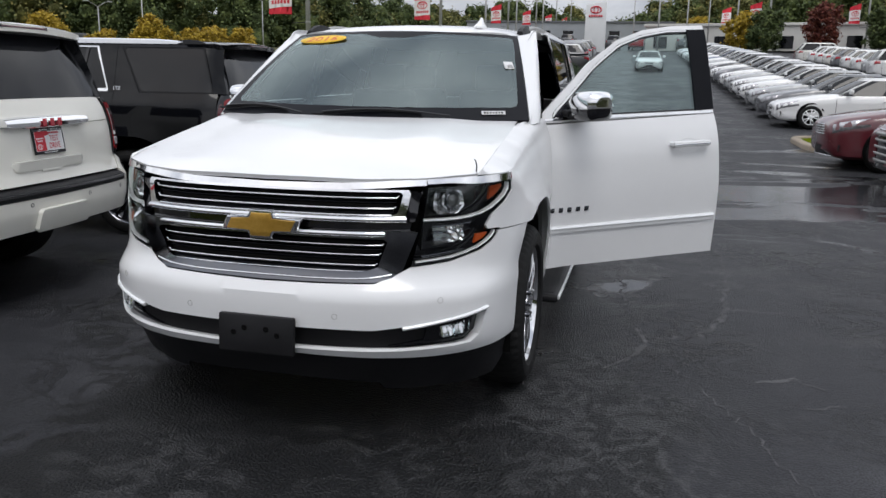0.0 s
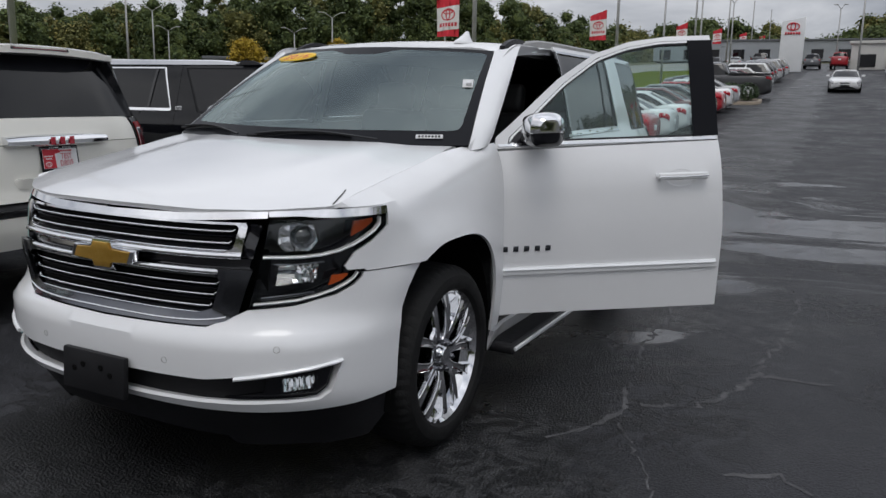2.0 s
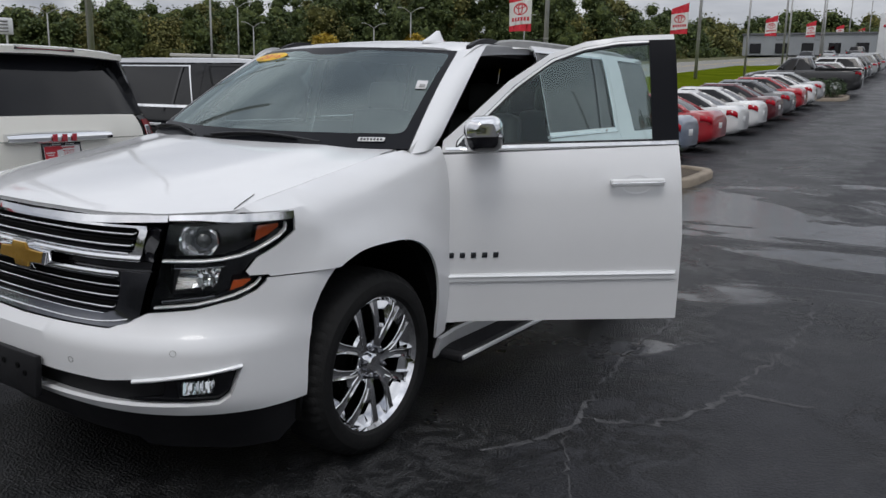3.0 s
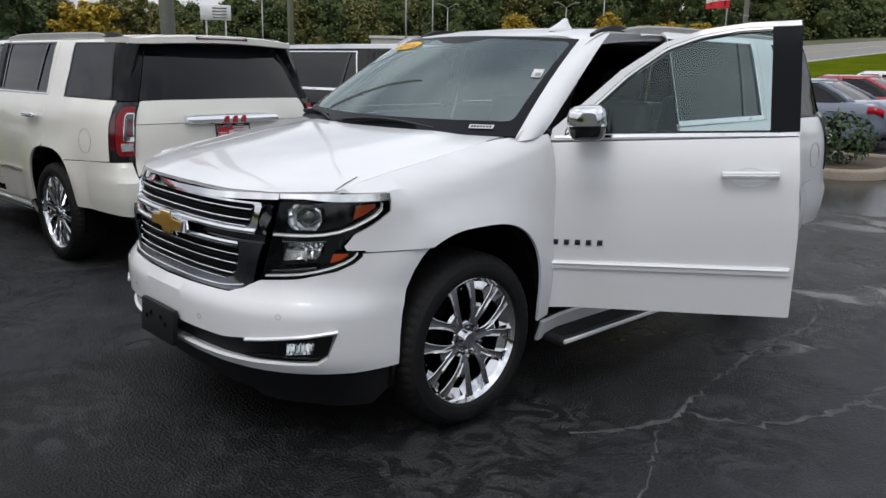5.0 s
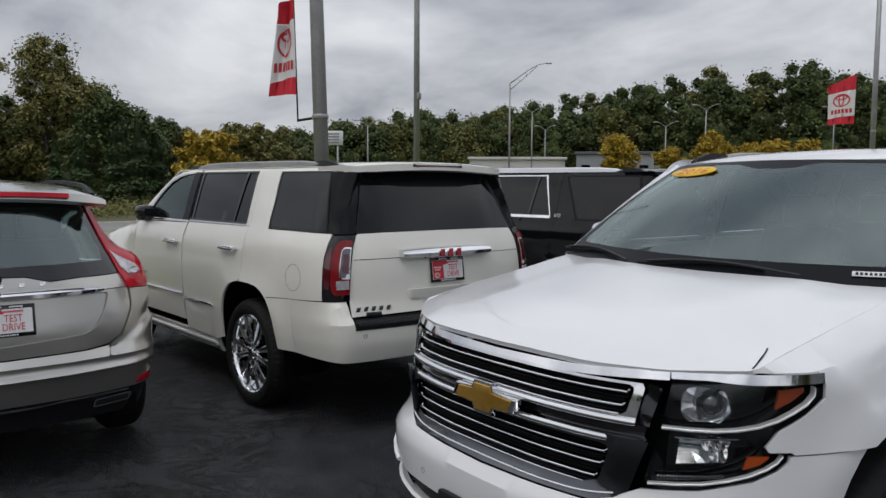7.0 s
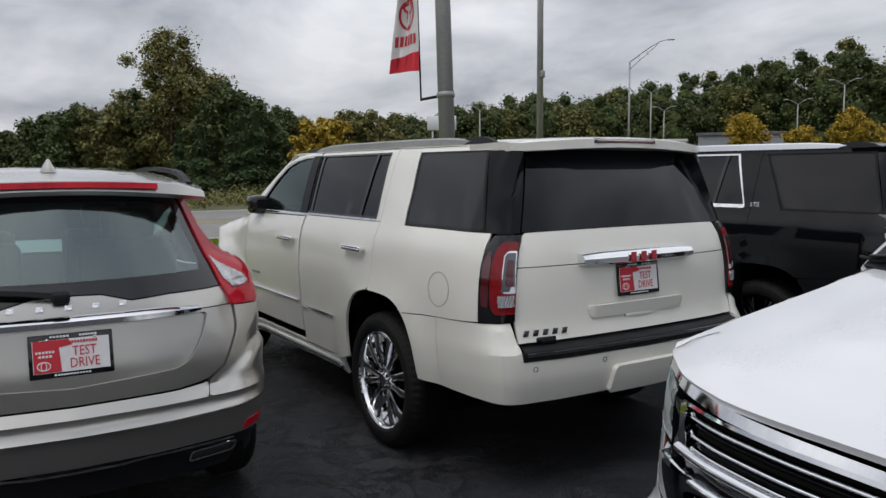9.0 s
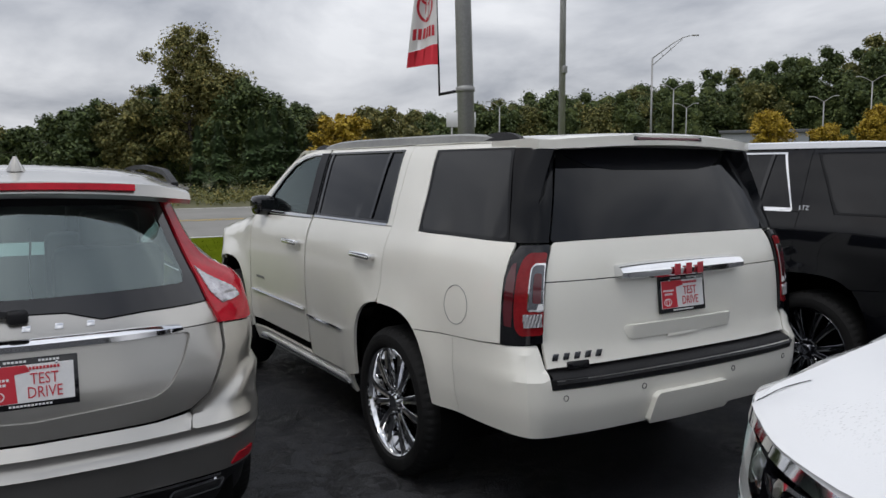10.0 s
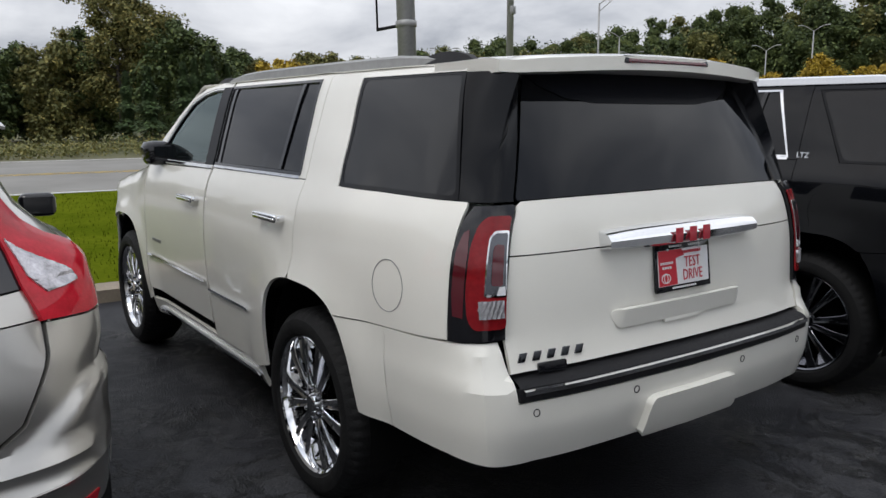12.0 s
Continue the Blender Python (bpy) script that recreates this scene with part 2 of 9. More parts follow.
def panel(poly, f, step=0.08, thick=0.012, holes=(), away=(0, 1.6, 0.8), edge=0.5, su=1.0):
    """A sheet of bodywork: the outline (with holes) in two coordinates, laid on the surface f, with its edge turned in."""
    loops = [dense(list(poly), step * edge)] + [dense(list(h), step * edge) for h in holes]
    vs, es = [], []
    for lp in loops:
        n0 = len(vs)
        vs += lp
        es += [(n0 + i, n0 + (i + 1) % len(lp)) for i in range(len(lp))]
    nb = len(vs)
    x0, x1 = min(p[0] for p in loops[0]), max(p[0] for p in loops[0])
    y0, y1 = min(p[1] for p in loops[0]), max(p[1] for p in loops[0])
    nx, ny = max(1, int((x1 - x0) / (step * su))), max(1, int((y1 - y0) / step))
    rim = vs[:]
    for i in range(1, nx):
        for j in range(1, ny):
            p = (x0 + (x1 - x0) * i / nx, y0 + (y1 - y0) * j / ny)
            if inside(*p, loops[0]) and not any(inside(*p, h) for h in loops[1:]):
                if min((p[0] - q[0]) ** 2 + (p[1] - q[1]) ** 2 for q in rim) > (step * 0.33) ** 2:
                    vs.append(p)
    v2, _, fs, *_ = delaunay_2d_cdt([Vector(p) for p in vs], es, [], 0, 1e-6)
    bm = bmesh.new()
    bv = [bm.verts.new(f(p[0], p[1])) for p in v2]
    for t in fs:
        cx, cy = sum(v2[i][0] for i in t) / len(t), sum(v2[i][1] for i in t) / len(t)
        if inside(cx, cy, loops[0]) and not any(inside(cx, cy, h) for h in loops[1:]):
            try:
                bm.faces.new([bv[i] for i in t])
            except ValueError:
                pass
    for v in [v for v in bm.verts if not v.link_faces]:
        bm.verts.remove(v)
    bmesh.ops.recalc_face_normals(bm, faces=bm.faces[:])
    bm.normal_update()
    if away is not None:
        s = sum(fc.normal.dot(fc.calc_center_median() - Vector(away)) * fc.calc_area() for fc in bm.faces)
        if s < 0:
            bmesh.ops.reverse_faces(bm, faces=bm.faces[:])
            bm.normal_update()
    if thick:
        be = [e for e in bm.edges if len(e.link_faces) == 1]
        low = {}
        for e in be:
            for v in e.verts:
                if v not in low:
                    low[v] = (v.co.copy(), v.normal.copy())
        new_v = {v: bm.verts.new(c - n * thick) for v, (c, n) in low.items()}
        for e in be:
            lp = e.link_loops[0]
            a, b = lp.vert, lp.link_loop_next.vert
            bm.faces.new((b, a, new_v[a], new_v[b]))
    bm.normal_update()
    return bm


def flipped(bm):
    """The mirror image across the car's middle."""
    b2 = bm.copy()
    for v in b2.verts:
        v.co.x = -v.co.x
    bmesh.ops.reverse_faces(b2, faces=b2.faces[:])
    return b2


def keep(name, bm, mat, parent, label="", deg=32):
    return sharp(part(name, bm, mat, parent, label, normals=False), deg)


def both(name, bm, mat, parent, label=""):
    b2 = flipped(bm)
    return keep(name, bm, mat, parent, label), keep(name, b2, mat, parent, label)


def symmetric(half):
    """A closed outline from its right half, listed from the middle round to the middle."""
    return list(half) + [(-u, v) for u, v in reversed(half) if abs(u) > 1e-6]


def box(bm, size, m=None, bevel=0.0, seg=2):
    """A box of that size about the middle of m, with its edges rounded."""
    b2 = bmesh.new()
    bmesh.ops.create_cube(b2, size=1.0)
    for v in b2.verts:
        v.co = Vector((v.co.x * size[0], v.co.y * size[1], v.co.z * size[2]))
    if bevel:
        bmesh.ops.bevel(b2, geom=b2.edges[:], offset=bevel, segments=seg, affect="EDGES", profile=0.5)
    if m is not None:
        b2.transform(m)
    join(bm, b2)
    return bm


def join(bm, b2):
    vm = {v: bm.verts.new(v.co) for v in b2.verts}
    for fc in b2.faces:
        try:
            bm.faces.new([vm[v] for v in fc.verts])
        except ValueError:
            pass
    b2.free()
    return bm


def lathe(bm, prof, n=32, axis="X", m=None, closed=False):
    """A profile of (along, radius) turned about an axis."""
    rings = []
    for k in range(n):
        a = 2 * math.pi * k / n
        c, s = math.cos(a), math.sin(a)
        ring = []
        for x, r in prof:
            co = Vector((x, r * c, r * s)) if axis == "X" else Vector((r * c, r * s, x))
            ring.append(bm.verts.new(m @ co if m is not None else co))
        rings.append(ring)
    for k in range(n):
        a, b = rings[k], rings[(k + 1) % n]
        for i in range(len(prof) - 1 + (1 if closed else 0)):
            j = (i + 1) % len(prof)
            try:
                bm.faces.new((a[i], a[j], b[j], b[i]))
            except ValueError:
                pass
    return bm


def tube(bm, pts, r, n=8, r1=None, caps=True):
    """A round bar along points, tapering from r to r1."""
    pts = [Vector(p) for p in pts]
    rings = []
    up = Vector((0.13, 0.21, 0.97))
    for i, p in enumerate(pts):
        d = (pts[min(i + 1, len(pts) - 1)] - pts[max(i - 1, 0)]).normalized()
        a = d.cross(up)
        if a.length < 0.1:
            a = d.cross(Vector((1, 0, 0)))
        a.normalize()
        b = d.cross(a)
        rr = r if r1 is None else r + (r1 - r) * i / (len(pts) - 1)
        rings.append([bm.verts.new(p + (a * math.cos(2 * math.pi * k / n) + b * math.sin(2 * math.pi * k / n)) * rr) for k in range(n)])
    for u, v in zip(rings, rings[1:]):
        for k in range(n):
            bm.faces.new((u[k], u[(k + 1) % n], v[(k + 1) % n], v[k]))
    if caps:
        bm.faces.new(rings[0][::-1])
        bm.faces.new(rings[-1])
    return bm


def slab(bm, poly, m, depth, bevel=0.0):
    """A flat outline in m's xy plane, pulled out along its z by depth."""
    b2 = bmesh.new()
    lo = [b2.verts.new((x, y, 0)) for x, y in poly]
    hi = [b2.verts.new((x, y, depth)) for x, y in poly]
    n = len(poly)
    b2.faces.new(lo[::-1])
    top = b2.faces.new(hi)
    for i in range(n):
        b2.faces.new((lo[i], lo[(i + 1) % n], hi[(i + 1) % n], hi[i]))
    if bevel:
        bmesh.ops.bevel(b2, geom=list(top.edges), offset=bevel, segments=2, affect="EDGES", profile=0.5)
    b2.transform(m)
    join(bm, b2)
    return bm


def loft(bm, rings, close=True, caps=True):
    vv = [[bm.verts.new(p) for p in r] for r in rings]
    n = len(vv[0])
    for a, b in zip(vv, vv[1:]):
        for k in range(n if close else n - 1):
            try:
                bm.faces.new((a[k], a[(k + 1) % n], b[(k + 1) % n], b[k]))
            except ValueError:
                pass
    if caps:
        bm.faces.new(vv[0][::-1])
        bm.faces.new(vv[-1])
    return bm


def words(name, text, m, size, mat, parent=None, depth=0.001, spread=1.0):
    """Raised lettering in the built-in font, as a mesh."""
    cu = bpy.data.curves.new(name, "FONT")
    cu.body, cu.size, cu.extrude, cu.resolution_u = text, size, depth, 2
    cu.align_x, cu.align_y, cu.space_character = "CENTER", "CENTER", spread
    tmp = bpy.data.objects.new(name, cu)
    scene.collection.objects.link(tmp)
    bpy.context.view_layer.update()
    me = bpy.data.meshes.new_from_object(tmp.evaluated_get(bpy.context.evaluated_depsgraph_get()))
    bpy.data.objects.remove(tmp)
    me.transform(m)
    me.materials.clear()
    me.materials.append(mat)
    ob = new(name, me)
    if parent is not None:
        ob.parent = parent
    return ob

# ---------------------------------------------------------------- full-size SUV
# car axes: x to the driver's side, y to the rear, z up; the front axle stands over the origin


class Shape:
    """The skin of a full-size SUV as surfaces: side, nose, tail, bonnet, windscreen, roof."""

    def __init__(self, extra=0.0):
        self.e = extra
        self.base = 2.946 + (0.356 if extra else 0.0)
        self.nose = [(0, -1.02), (0.20, -1.016), (0.42, -0.992), (0.60, -0.940), (0.74, -0.868), (0.86, -0.765), (0.94, -0.625), (0.985, -0.48), (1.012, -0.32), (1.02, -0.12)]
        e = extra
        self.tail = [(0, 4.17 + e), (0.30, 4.165 + e), (0.55, 4.155 + e), (0.76, 4.13 + e), (0.88, 4.085 + e), (0.955, 4.0 + e), (0.992, 3.87 + e), (1.012, 3.68 + e), (1.024, 3.45 + e), (1.028, 3.2 + e)]
        self.pull_n = spline((0.18, 0.16), (0.30, 0.085), (0.37, 0.045), (0.42, 0.015), (0.5, 0.004), (0.60, 0.0), (0.650, 0.003), (0.664, 0.010), (0.70, 0.042), (0.75, 0.065), (0.9, 0.078), (1.05, 0.092), (1.14, 0.125))
        self.pull_t = spline((0.42, 0.085), (0.50, 0.030), (0.585, 0.008), (0.605, 0.002), (0.64, 0.0), (0.735, 0.0), (0.78, 0.012), (0.80, 0.05), (0.90, 0.075), (1.1, 0.085), (1.3, 0.115), (1.36, 0.14), (1.6, 0.235), (1.78, 0.32), (1.86, 0.36))
        self.door_w = spline((0.26, 0.92), (0.34, 0.965), (0.42, 0.99), (0.52, 1.003), (0.66, 1.018), (0.80, 1.03), (0.95, 1.036), (1.10, 1.03), (1.20, 1.018), (1.27, 1.0), (1.32, 0.98), (1.35, 0.965), (1.55, 0.905), (1.74, 0.845), (1.80, 0.815), (1.84, 0.77))
        self.fend_w = spline((0.0, 0.862), (0.02, 0.915), (0.05, 0.955), (0.10, 0.985), (0.18, 1.003), (0.27, 1.022), (0.40, 1.027), (0.60, 1.018), (0.75, 1.008), (0.90, 0.98))
        self.crest = spline((-0.80, 1.115), (-0.664, 1.145), (-0.3, 1.212), (0.0, 1.262), (0.341, 1.318), (0.6, 1.335))
        self.hood_z = spline((-1.0, 1.085), (-0.95, 1.108), (-0.9, 1.132), (-0.8, 1.162), (-0.66, 1.190), (-0.4, 1.236), (0.0, 1.298), (0.40, 1.350))
        self.roof_z = spline((0.9, 1.782), (1.1, 1.822), (1.4, 1.850), (2.0, 1.868), (2.8, 1.866), (3.6 + e, 1.857), (3.95 + e, 1.846))
        self.arc_n = self.lengths(self.nose)
        self.lip_y = spline(*[(q.x, q.y) for q in (self.front(u, 1.125, 0.0, False) for u in np.linspace(0.0, 1.05, 22))])
        self.arc_t = self.lengths(self.tail)

    @staticmethod
    def lengths(pts):
        out = [0.0]
        for a, b in zip(pts, pts[1:]):
            out.append(out[-1] + math.hypot(b[0] - a[0], b[1] - a[1]))
        return spline(*[(s, p[0]) for s, p in zip(out, pts)]), spline(*[(s, p[1]) for s, p in zip(out, pts)]), out[-1]

    def along(self, arc, u):
        fx, fy, n = arc
        a = abs(u)
        x, y = fx(a), fy(a)
        h = 0.01
        dx, dy = fx(min(n, a + h)) - fx(max(0, a - h)), fy(min(n, a + h)) - fy(max(0, a - h))
        k = math.hypot(dx, dy)
        return x, y, dx / k, dy / k

    def front(self, u, z, off=0.0, flare=True):
        """Nose: u is the way round from the middle of the bumper, z the height, off how far it stands proud."""
        x, y, dx, dy = self.along(self.arc_n, u)
        fade = 1 - 0.72 * step01(abs(u), 0.85, 1.28)
        p = self.pull_n(z) * fade - off
        nx, ny = dy, -dx
        x, y = x - p * nx, y - p * ny
        if abs(u) > 1.0:
            x = min(x, 1.03)
            if flare:
                x += self.lip(y, z)
        return Vector((math.copysign(x, u) if u else x, y, z))

    def lip(self, y, z):
        """How far the skin flares round the wheels."""
        w = 0.0
        for cy in (0.0, self.base):
            r = math.hypot(y - cy, z - 0.41)
            k = step01(y, -0.62, -0.42) if cy == 0.0 else 1 - step01(y, cy + 0.50, cy + 0.66)
            w += (0.026 * step01(r, 0.74, 0.54) if r > 0.54 else 0.026) * step01(z, 1.08, 0.94) * k * (0.08 + 0.92 * step01(z, 0.60, 0.88) if y < 0.0 else 1.0)
        return w

    def rear(self, u, z, off=0.0):
        x, y, dx, dy = self.along(self.arc_t, u)
        k = self.door_w(z) / 1.03
        k = 1 + (k - 1) * step01(abs(u), 0.3, 0.95) if z < 1.3 else k
        fade = 1 - (0.80 if z > 0.62 else 0.30) * step01(abs(u), 0.80, 1.25)
        p = self.pull_t(z) * fade - off
        # the bumper turns its corner in a crease
        p -= 0.034 * max(0.0, 1 - abs(abs(u) - 0.935) / 0.17) * (1 - step01(z, 0.86, 0.91))
        nx, ny = -dy, dx
        return Vector((math.copysign(1, u if u else 1) * (x * k - p * nx * 0.6), y - p * ny, z))

    def u_at(self, y, z):
        """The way round the tail at which its skin reaches y."""
        u0, u1 = 0.3, self.arc_t[2]
        for _ in range(22):
            um = (u0 + u1) / 2
            if self.rear(um, z).y > y:
                u0 = um
            else:
                u1 = um
        return (u0 + u1) / 2

    def un_at(self, y, z):
        """The way round the nose at which its skin reaches y."""
        u0, u1 = 0.5, self.arc_n[2]
        for _ in range(22):
            um = (u0 + u1) / 2
            if self.front(um, z).y < y:
                u0 = um
            else:
                u1 = um
        return (u0 + u1) / 2

    def side(self, y, z, off=0.0):
        wd = self.door_w(z)
        k = step01(z, 1.36, 1.60)
        if y > 3.3 - 0.6 * k + self.e:
            w = self.rear(self.u_at(y, z), z).x
            w += (wd - w) * (1 - step01(y, 3.3 - 0.6 * k + self.e, 3.5 + 0.16 * k + self.e))
        elif y < 0.62:
            wf = self.fend_w(max(0.0, self.crest(y) - z))
            if y < -0.12:
                wn_ = self.front(self.un_at(y, z), z, 0.0, False).x
                wf = min(wf, wn_ + 0.003 + 0.12 * max(0.0, y + 0.42))
            w = wf + (wd - wf) * step01(y, 0.25, 0.60)
        else:
            w = wd
        w += self.lip(y, z)
        return Vector((w + off, y, z))

    def hood(self, x, y, off=0.0):
        z = self.hood_z(y) - (self.hood_z(y) - self.crest(y) - 0.0008) * (abs(x) / 0.862) ** 2.4
        z += 0.011 * step01(0.62 - abs(x) + 0.10 * y, -0.04, 0.16) * step01(y, -0.85, -0.4)
        z -= 0.010 * (1 - step01(y - self.lip_y(abs(x)), 0.0, 0.10)) * step01(abs(x), 0.15, 0.5)
        return Vector((x, y, z + off))

    def screen(self, p, q, off=0.0):
        x = p * (0.922 - 0.200 * q)
        y = (0.13 + 0.23 * p * p) * (1 - q) + (0.90 + 0.17 * p * p) * q - off * 0.55
        z = (1.312 + 0.012 * p * p) * (1 - q) + (1.788 - 0.018 * p * p) * q + 0.022 * math.sin(math.pi * q) + off * 0.8
        return Vector((x, y, z))

    def roof(self, x, y, off=0.0):
        z = self.roof_z(y) - 0.030 * (x / 0.7) ** 2 - 0.035 * step01(abs(x), 0.60, 0.79)
        return Vector((x, y, z + off))


ARCH = 0.490
ARCH_Y = 0.024


def arch_points(cy, a0, a1, r=ARCH, n=16, zc=0.405):
    """A squarish wheel arch."""
    out = []
    for k in range(n + 1):
        c, q = math.cos(radians(a0 + (a1 - a0) * k / n)), math.sin(radians(a0 + (a1 - a0) * k / n))
        out.append((cy + ARCH_Y + r * 0.90 * math.copysign(abs(c) ** 0.68, c), zc + r * 1.11 * math.copysign(abs(q) ** 0.68, q)))
    return out


def spoke(bm, ring):
    """A spoke from stations (place along, half width, face height, depth), with a raised, bevelled face."""
    out = []
    for c, d, w, x0, th in ring:
        X = lambda h: c + Vector((h, 0, 0))
        out.append([X(x0 - th) - d * w * 1.12, X(x0 - 0.020) - d * w * 1.04, X(x0 - 0.002) - d * w * 0.92, X(x0) - d * w * 0.80, X(x0 - 0.004) - d * w * 0.30, X(x0 - 0.004) + d * w * 0.30, X(x0) + d * w * 0.80, X(x0 - 0.002) + d * w * 0.92, X(x0 - 0.020) + d * w * 1.04, X(x0 - th) + d * w * 1.12])
    loft(bm, out)


def rim_split(bm, parent):
    """Chrome wheel with six broad spokes, each forking into two arms."""
    lathe(bm, [(-0.10, 0.270), (0.0, 0.270), (0.036, 0.276), (0.058, 0.290), (0.070, 0.300), (0.067, 0.306), (0.05, 0.308)], 60)
    for k in range(6):
        a = math.radians(60 * k)
        out = Vector((0, math.cos(a), math.sin(a)))
        over = Vector((0, -out.z, out.y))
        spoke(bm, [(out * 0.045, over, 0.026, 0.040, 0.045), (out * 0.085, over, 0.029, 0.052, 0.05), (out * 0.125, over, 0.034, 0.059, 0.055), (out * 0.165, over, 0.038, 0.060, 0.055), (out * 0.180, over, 0.030, 0.050, 0.045)])
        for g in (-1, 1):
            st = []
            for r, q, w, x0 in ((0.110, 0.016, 0.016, 0.056), (0.150, 0.028, 0.018, 0.062), (0.200, 0.050, 0.019, 0.063), (0.250, 0.074, 0.023, 0.061), (0.284, 0.090, 0.032, 0.056)):
                c = out * math.sqrt(r * r - q * q) + over * (g * q)
                d = (over + out * (-0.42 * g)).normalized()
                st.append((c, d, w, x0, 0.055))
            spoke(bm, st)
        # bright pads on the barrel between the arms
        for da, wid in ((0.0, 0.105), (30.0, 0.085)):
            b = a + math.radians(da)
            o2 = Vector((0, math.cos(b), math.sin(b)))
            v2 = Vector((0, -o2.z, o2.y))
            loft(bm, [[o2 * r + v2 * wd + Vector((x, 0, 0)) for wd, x in ((-wid / 2, x0 - 0.02), (-wid / 2 * 0.92, x0), (wid / 2 * 0.92, x0), (wid / 2, x0 - 0.02))] for r, x0 in ((0.240, 0.016), (0.262, 0.030), (0.282, 0.046))])
    lathe(bm, [(0.0, 0.095), (0.034, 0.092), (0.038, 0.086), (0.030, 0.060), (0.040, 0.046), (0.056, 0.042), (0.061, 0.036), (0.060, 0.0)], 36)
    return bm


def rim_multi(bm, parent):
    """Chrome wheel with six pairs of long spokes and bright pads between each pair."""
    lathe(bm, [(-0.10, 0.278), (0.0, 0.274), (0.045, 0.279), (0.07, 0.290), (0.078, 0.299), (0.072, 0.306), (0.05, 0.307)], 60)
    for k in range(6):
        for g in (-1, 1):
            a = math.radians(60 * k + 12.5 * g)
            o = Vector((0, math.cos(a), math.sin(a)))
            d = Vector((0, -o.z, o.y))
            spoke(bm, [(o * 0.055, d, 0.015, 0.048, 0.045), (o * 0.10, d, 0.019, 0.058, 0.045), (o * 0.17, d, 0.021, 0.061, 0.045), (o * 0.235, d, 0.026, 0.060, 0.045), (o * 0.284, d, 0.034, 0.055, 0.045)])
        for da, wid, r0 in ((0.0, 0.050, 0.215), (30.0, 0.080, 0.236)):
            b = math.radians(60 * k + da)
            o2 = Vector((0, math.cos(b), math.sin(b)))
            v2 = Vector((0, -o2.z, o2.y))
            loft(bm, [[o2 * q + v2 * wd * t + Vector((x, 0, 0)) for wd, x in ((-wid / 2, x0 - 0.02), (-wid / 2 * 0.92, x0), (wid / 2 * 0.92, x0), (wid / 2, x0 - 0.02))] for q, x0, t in ((r0, 0.008, 0.8), (0.262, 0.030, 0.95), (0.284, 0.048, 1.05))])
    lathe(bm, [(0.0, 0.085), (0.045, 0.083), (0.052, 0.070), (0.050, 0.045), (0.064, 0.040), (0.069, 0.034), (0.068, 0.0)], 32)
    return bm


def big_wheel(car, x, y, rim_fn, steer=0.0, r=0.417, turn=0.0, metal=None):
    """Tyre with tread blocks, chrome rim, nuts and brake; x is the outer face."""
    s = 1 if x > 0 else -1
    w = new("wheel")
    w.parent = car
    w.matrix_local = Matrix.Translation((x - s * 0.092, y + 0.012, r - 0.019)) @ Matrix.Rotation(radians(steer), 4, "Z") @ (Matrix.Rotation(math.pi, 4, "Z") if s < 0 else Matrix()) @ Matrix.Rotation(radians(turn), 4, "X")
    bm = bmesh.new()
    prof = [(-0.19, 0.285), (-0.20, 0.30), (-0.195, 0.36), (-0.17, 0.388), (-0.14, r - 0.003), (-0.05, r), (0.035, r - 0.003), (0.060, r - 0.012), (0.074, 0.392), (0.086, 0.376), (0.089, 0.373), (0.094, 0.350), (0.093, 0.330), (0.089, 0.318), (0.088, 0.314), (0.076, 0.306), (0.060, 0.298)]
    rings = []
    for k in range(168):
        a = 2 * math.pi * k / 168
        cut = 0.006 if k % 3 == 2 else 0.0
        rings.append([Vector((q, (d - (cut if d > r - 0.03 and abs(q + 0.05) > 0.06 else 0)) * math.cos(a), (d - (cut if d > r - 0.03 and abs(q + 0.05) > 0.06 else 0)) * math.sin(a))) for q, d in prof])
    vv = [[bm.verts.new(c) for c in ring] for ring in rings]
    for u, v in zip(vv, vv[1:] + vv[:1]):
        for i in range(len(prof) - 1):
            bm.faces.new((u[i], u[i + 1], v[i + 1], v[i]))
    sharp(part("tyre", bm, M_RUBBER, w), 25)
    sharp(part("rim", rim_fn(bmesh.new(), w), metal or M_CHROME, w, "bright chrome rim with forked spokes"), 18)
    for k in range(6):
        a = math.radians(60 * k + 30)
        bm = lathe(bmesh.new(), [(0.02, 0.013), (0.062, 0.013), (0.068, 0.009), (0.069, 0.0)], 6, m=Matrix.Translation((0, 0.066 * math.cos(a), 0.066 * math.sin(a))))
        part("lug_nut", bm, M_DARKCHROME, w)
    bm = bmesh.new()
    lathe(bm, [(-0.16, 0.28), (-0.10, 0.275), (-0.045, 0.19), (-0.03, 0.17), (-0.03, 0.0)], 32)
    part("brake_disc", bm, M_UNDER, w)
    return w


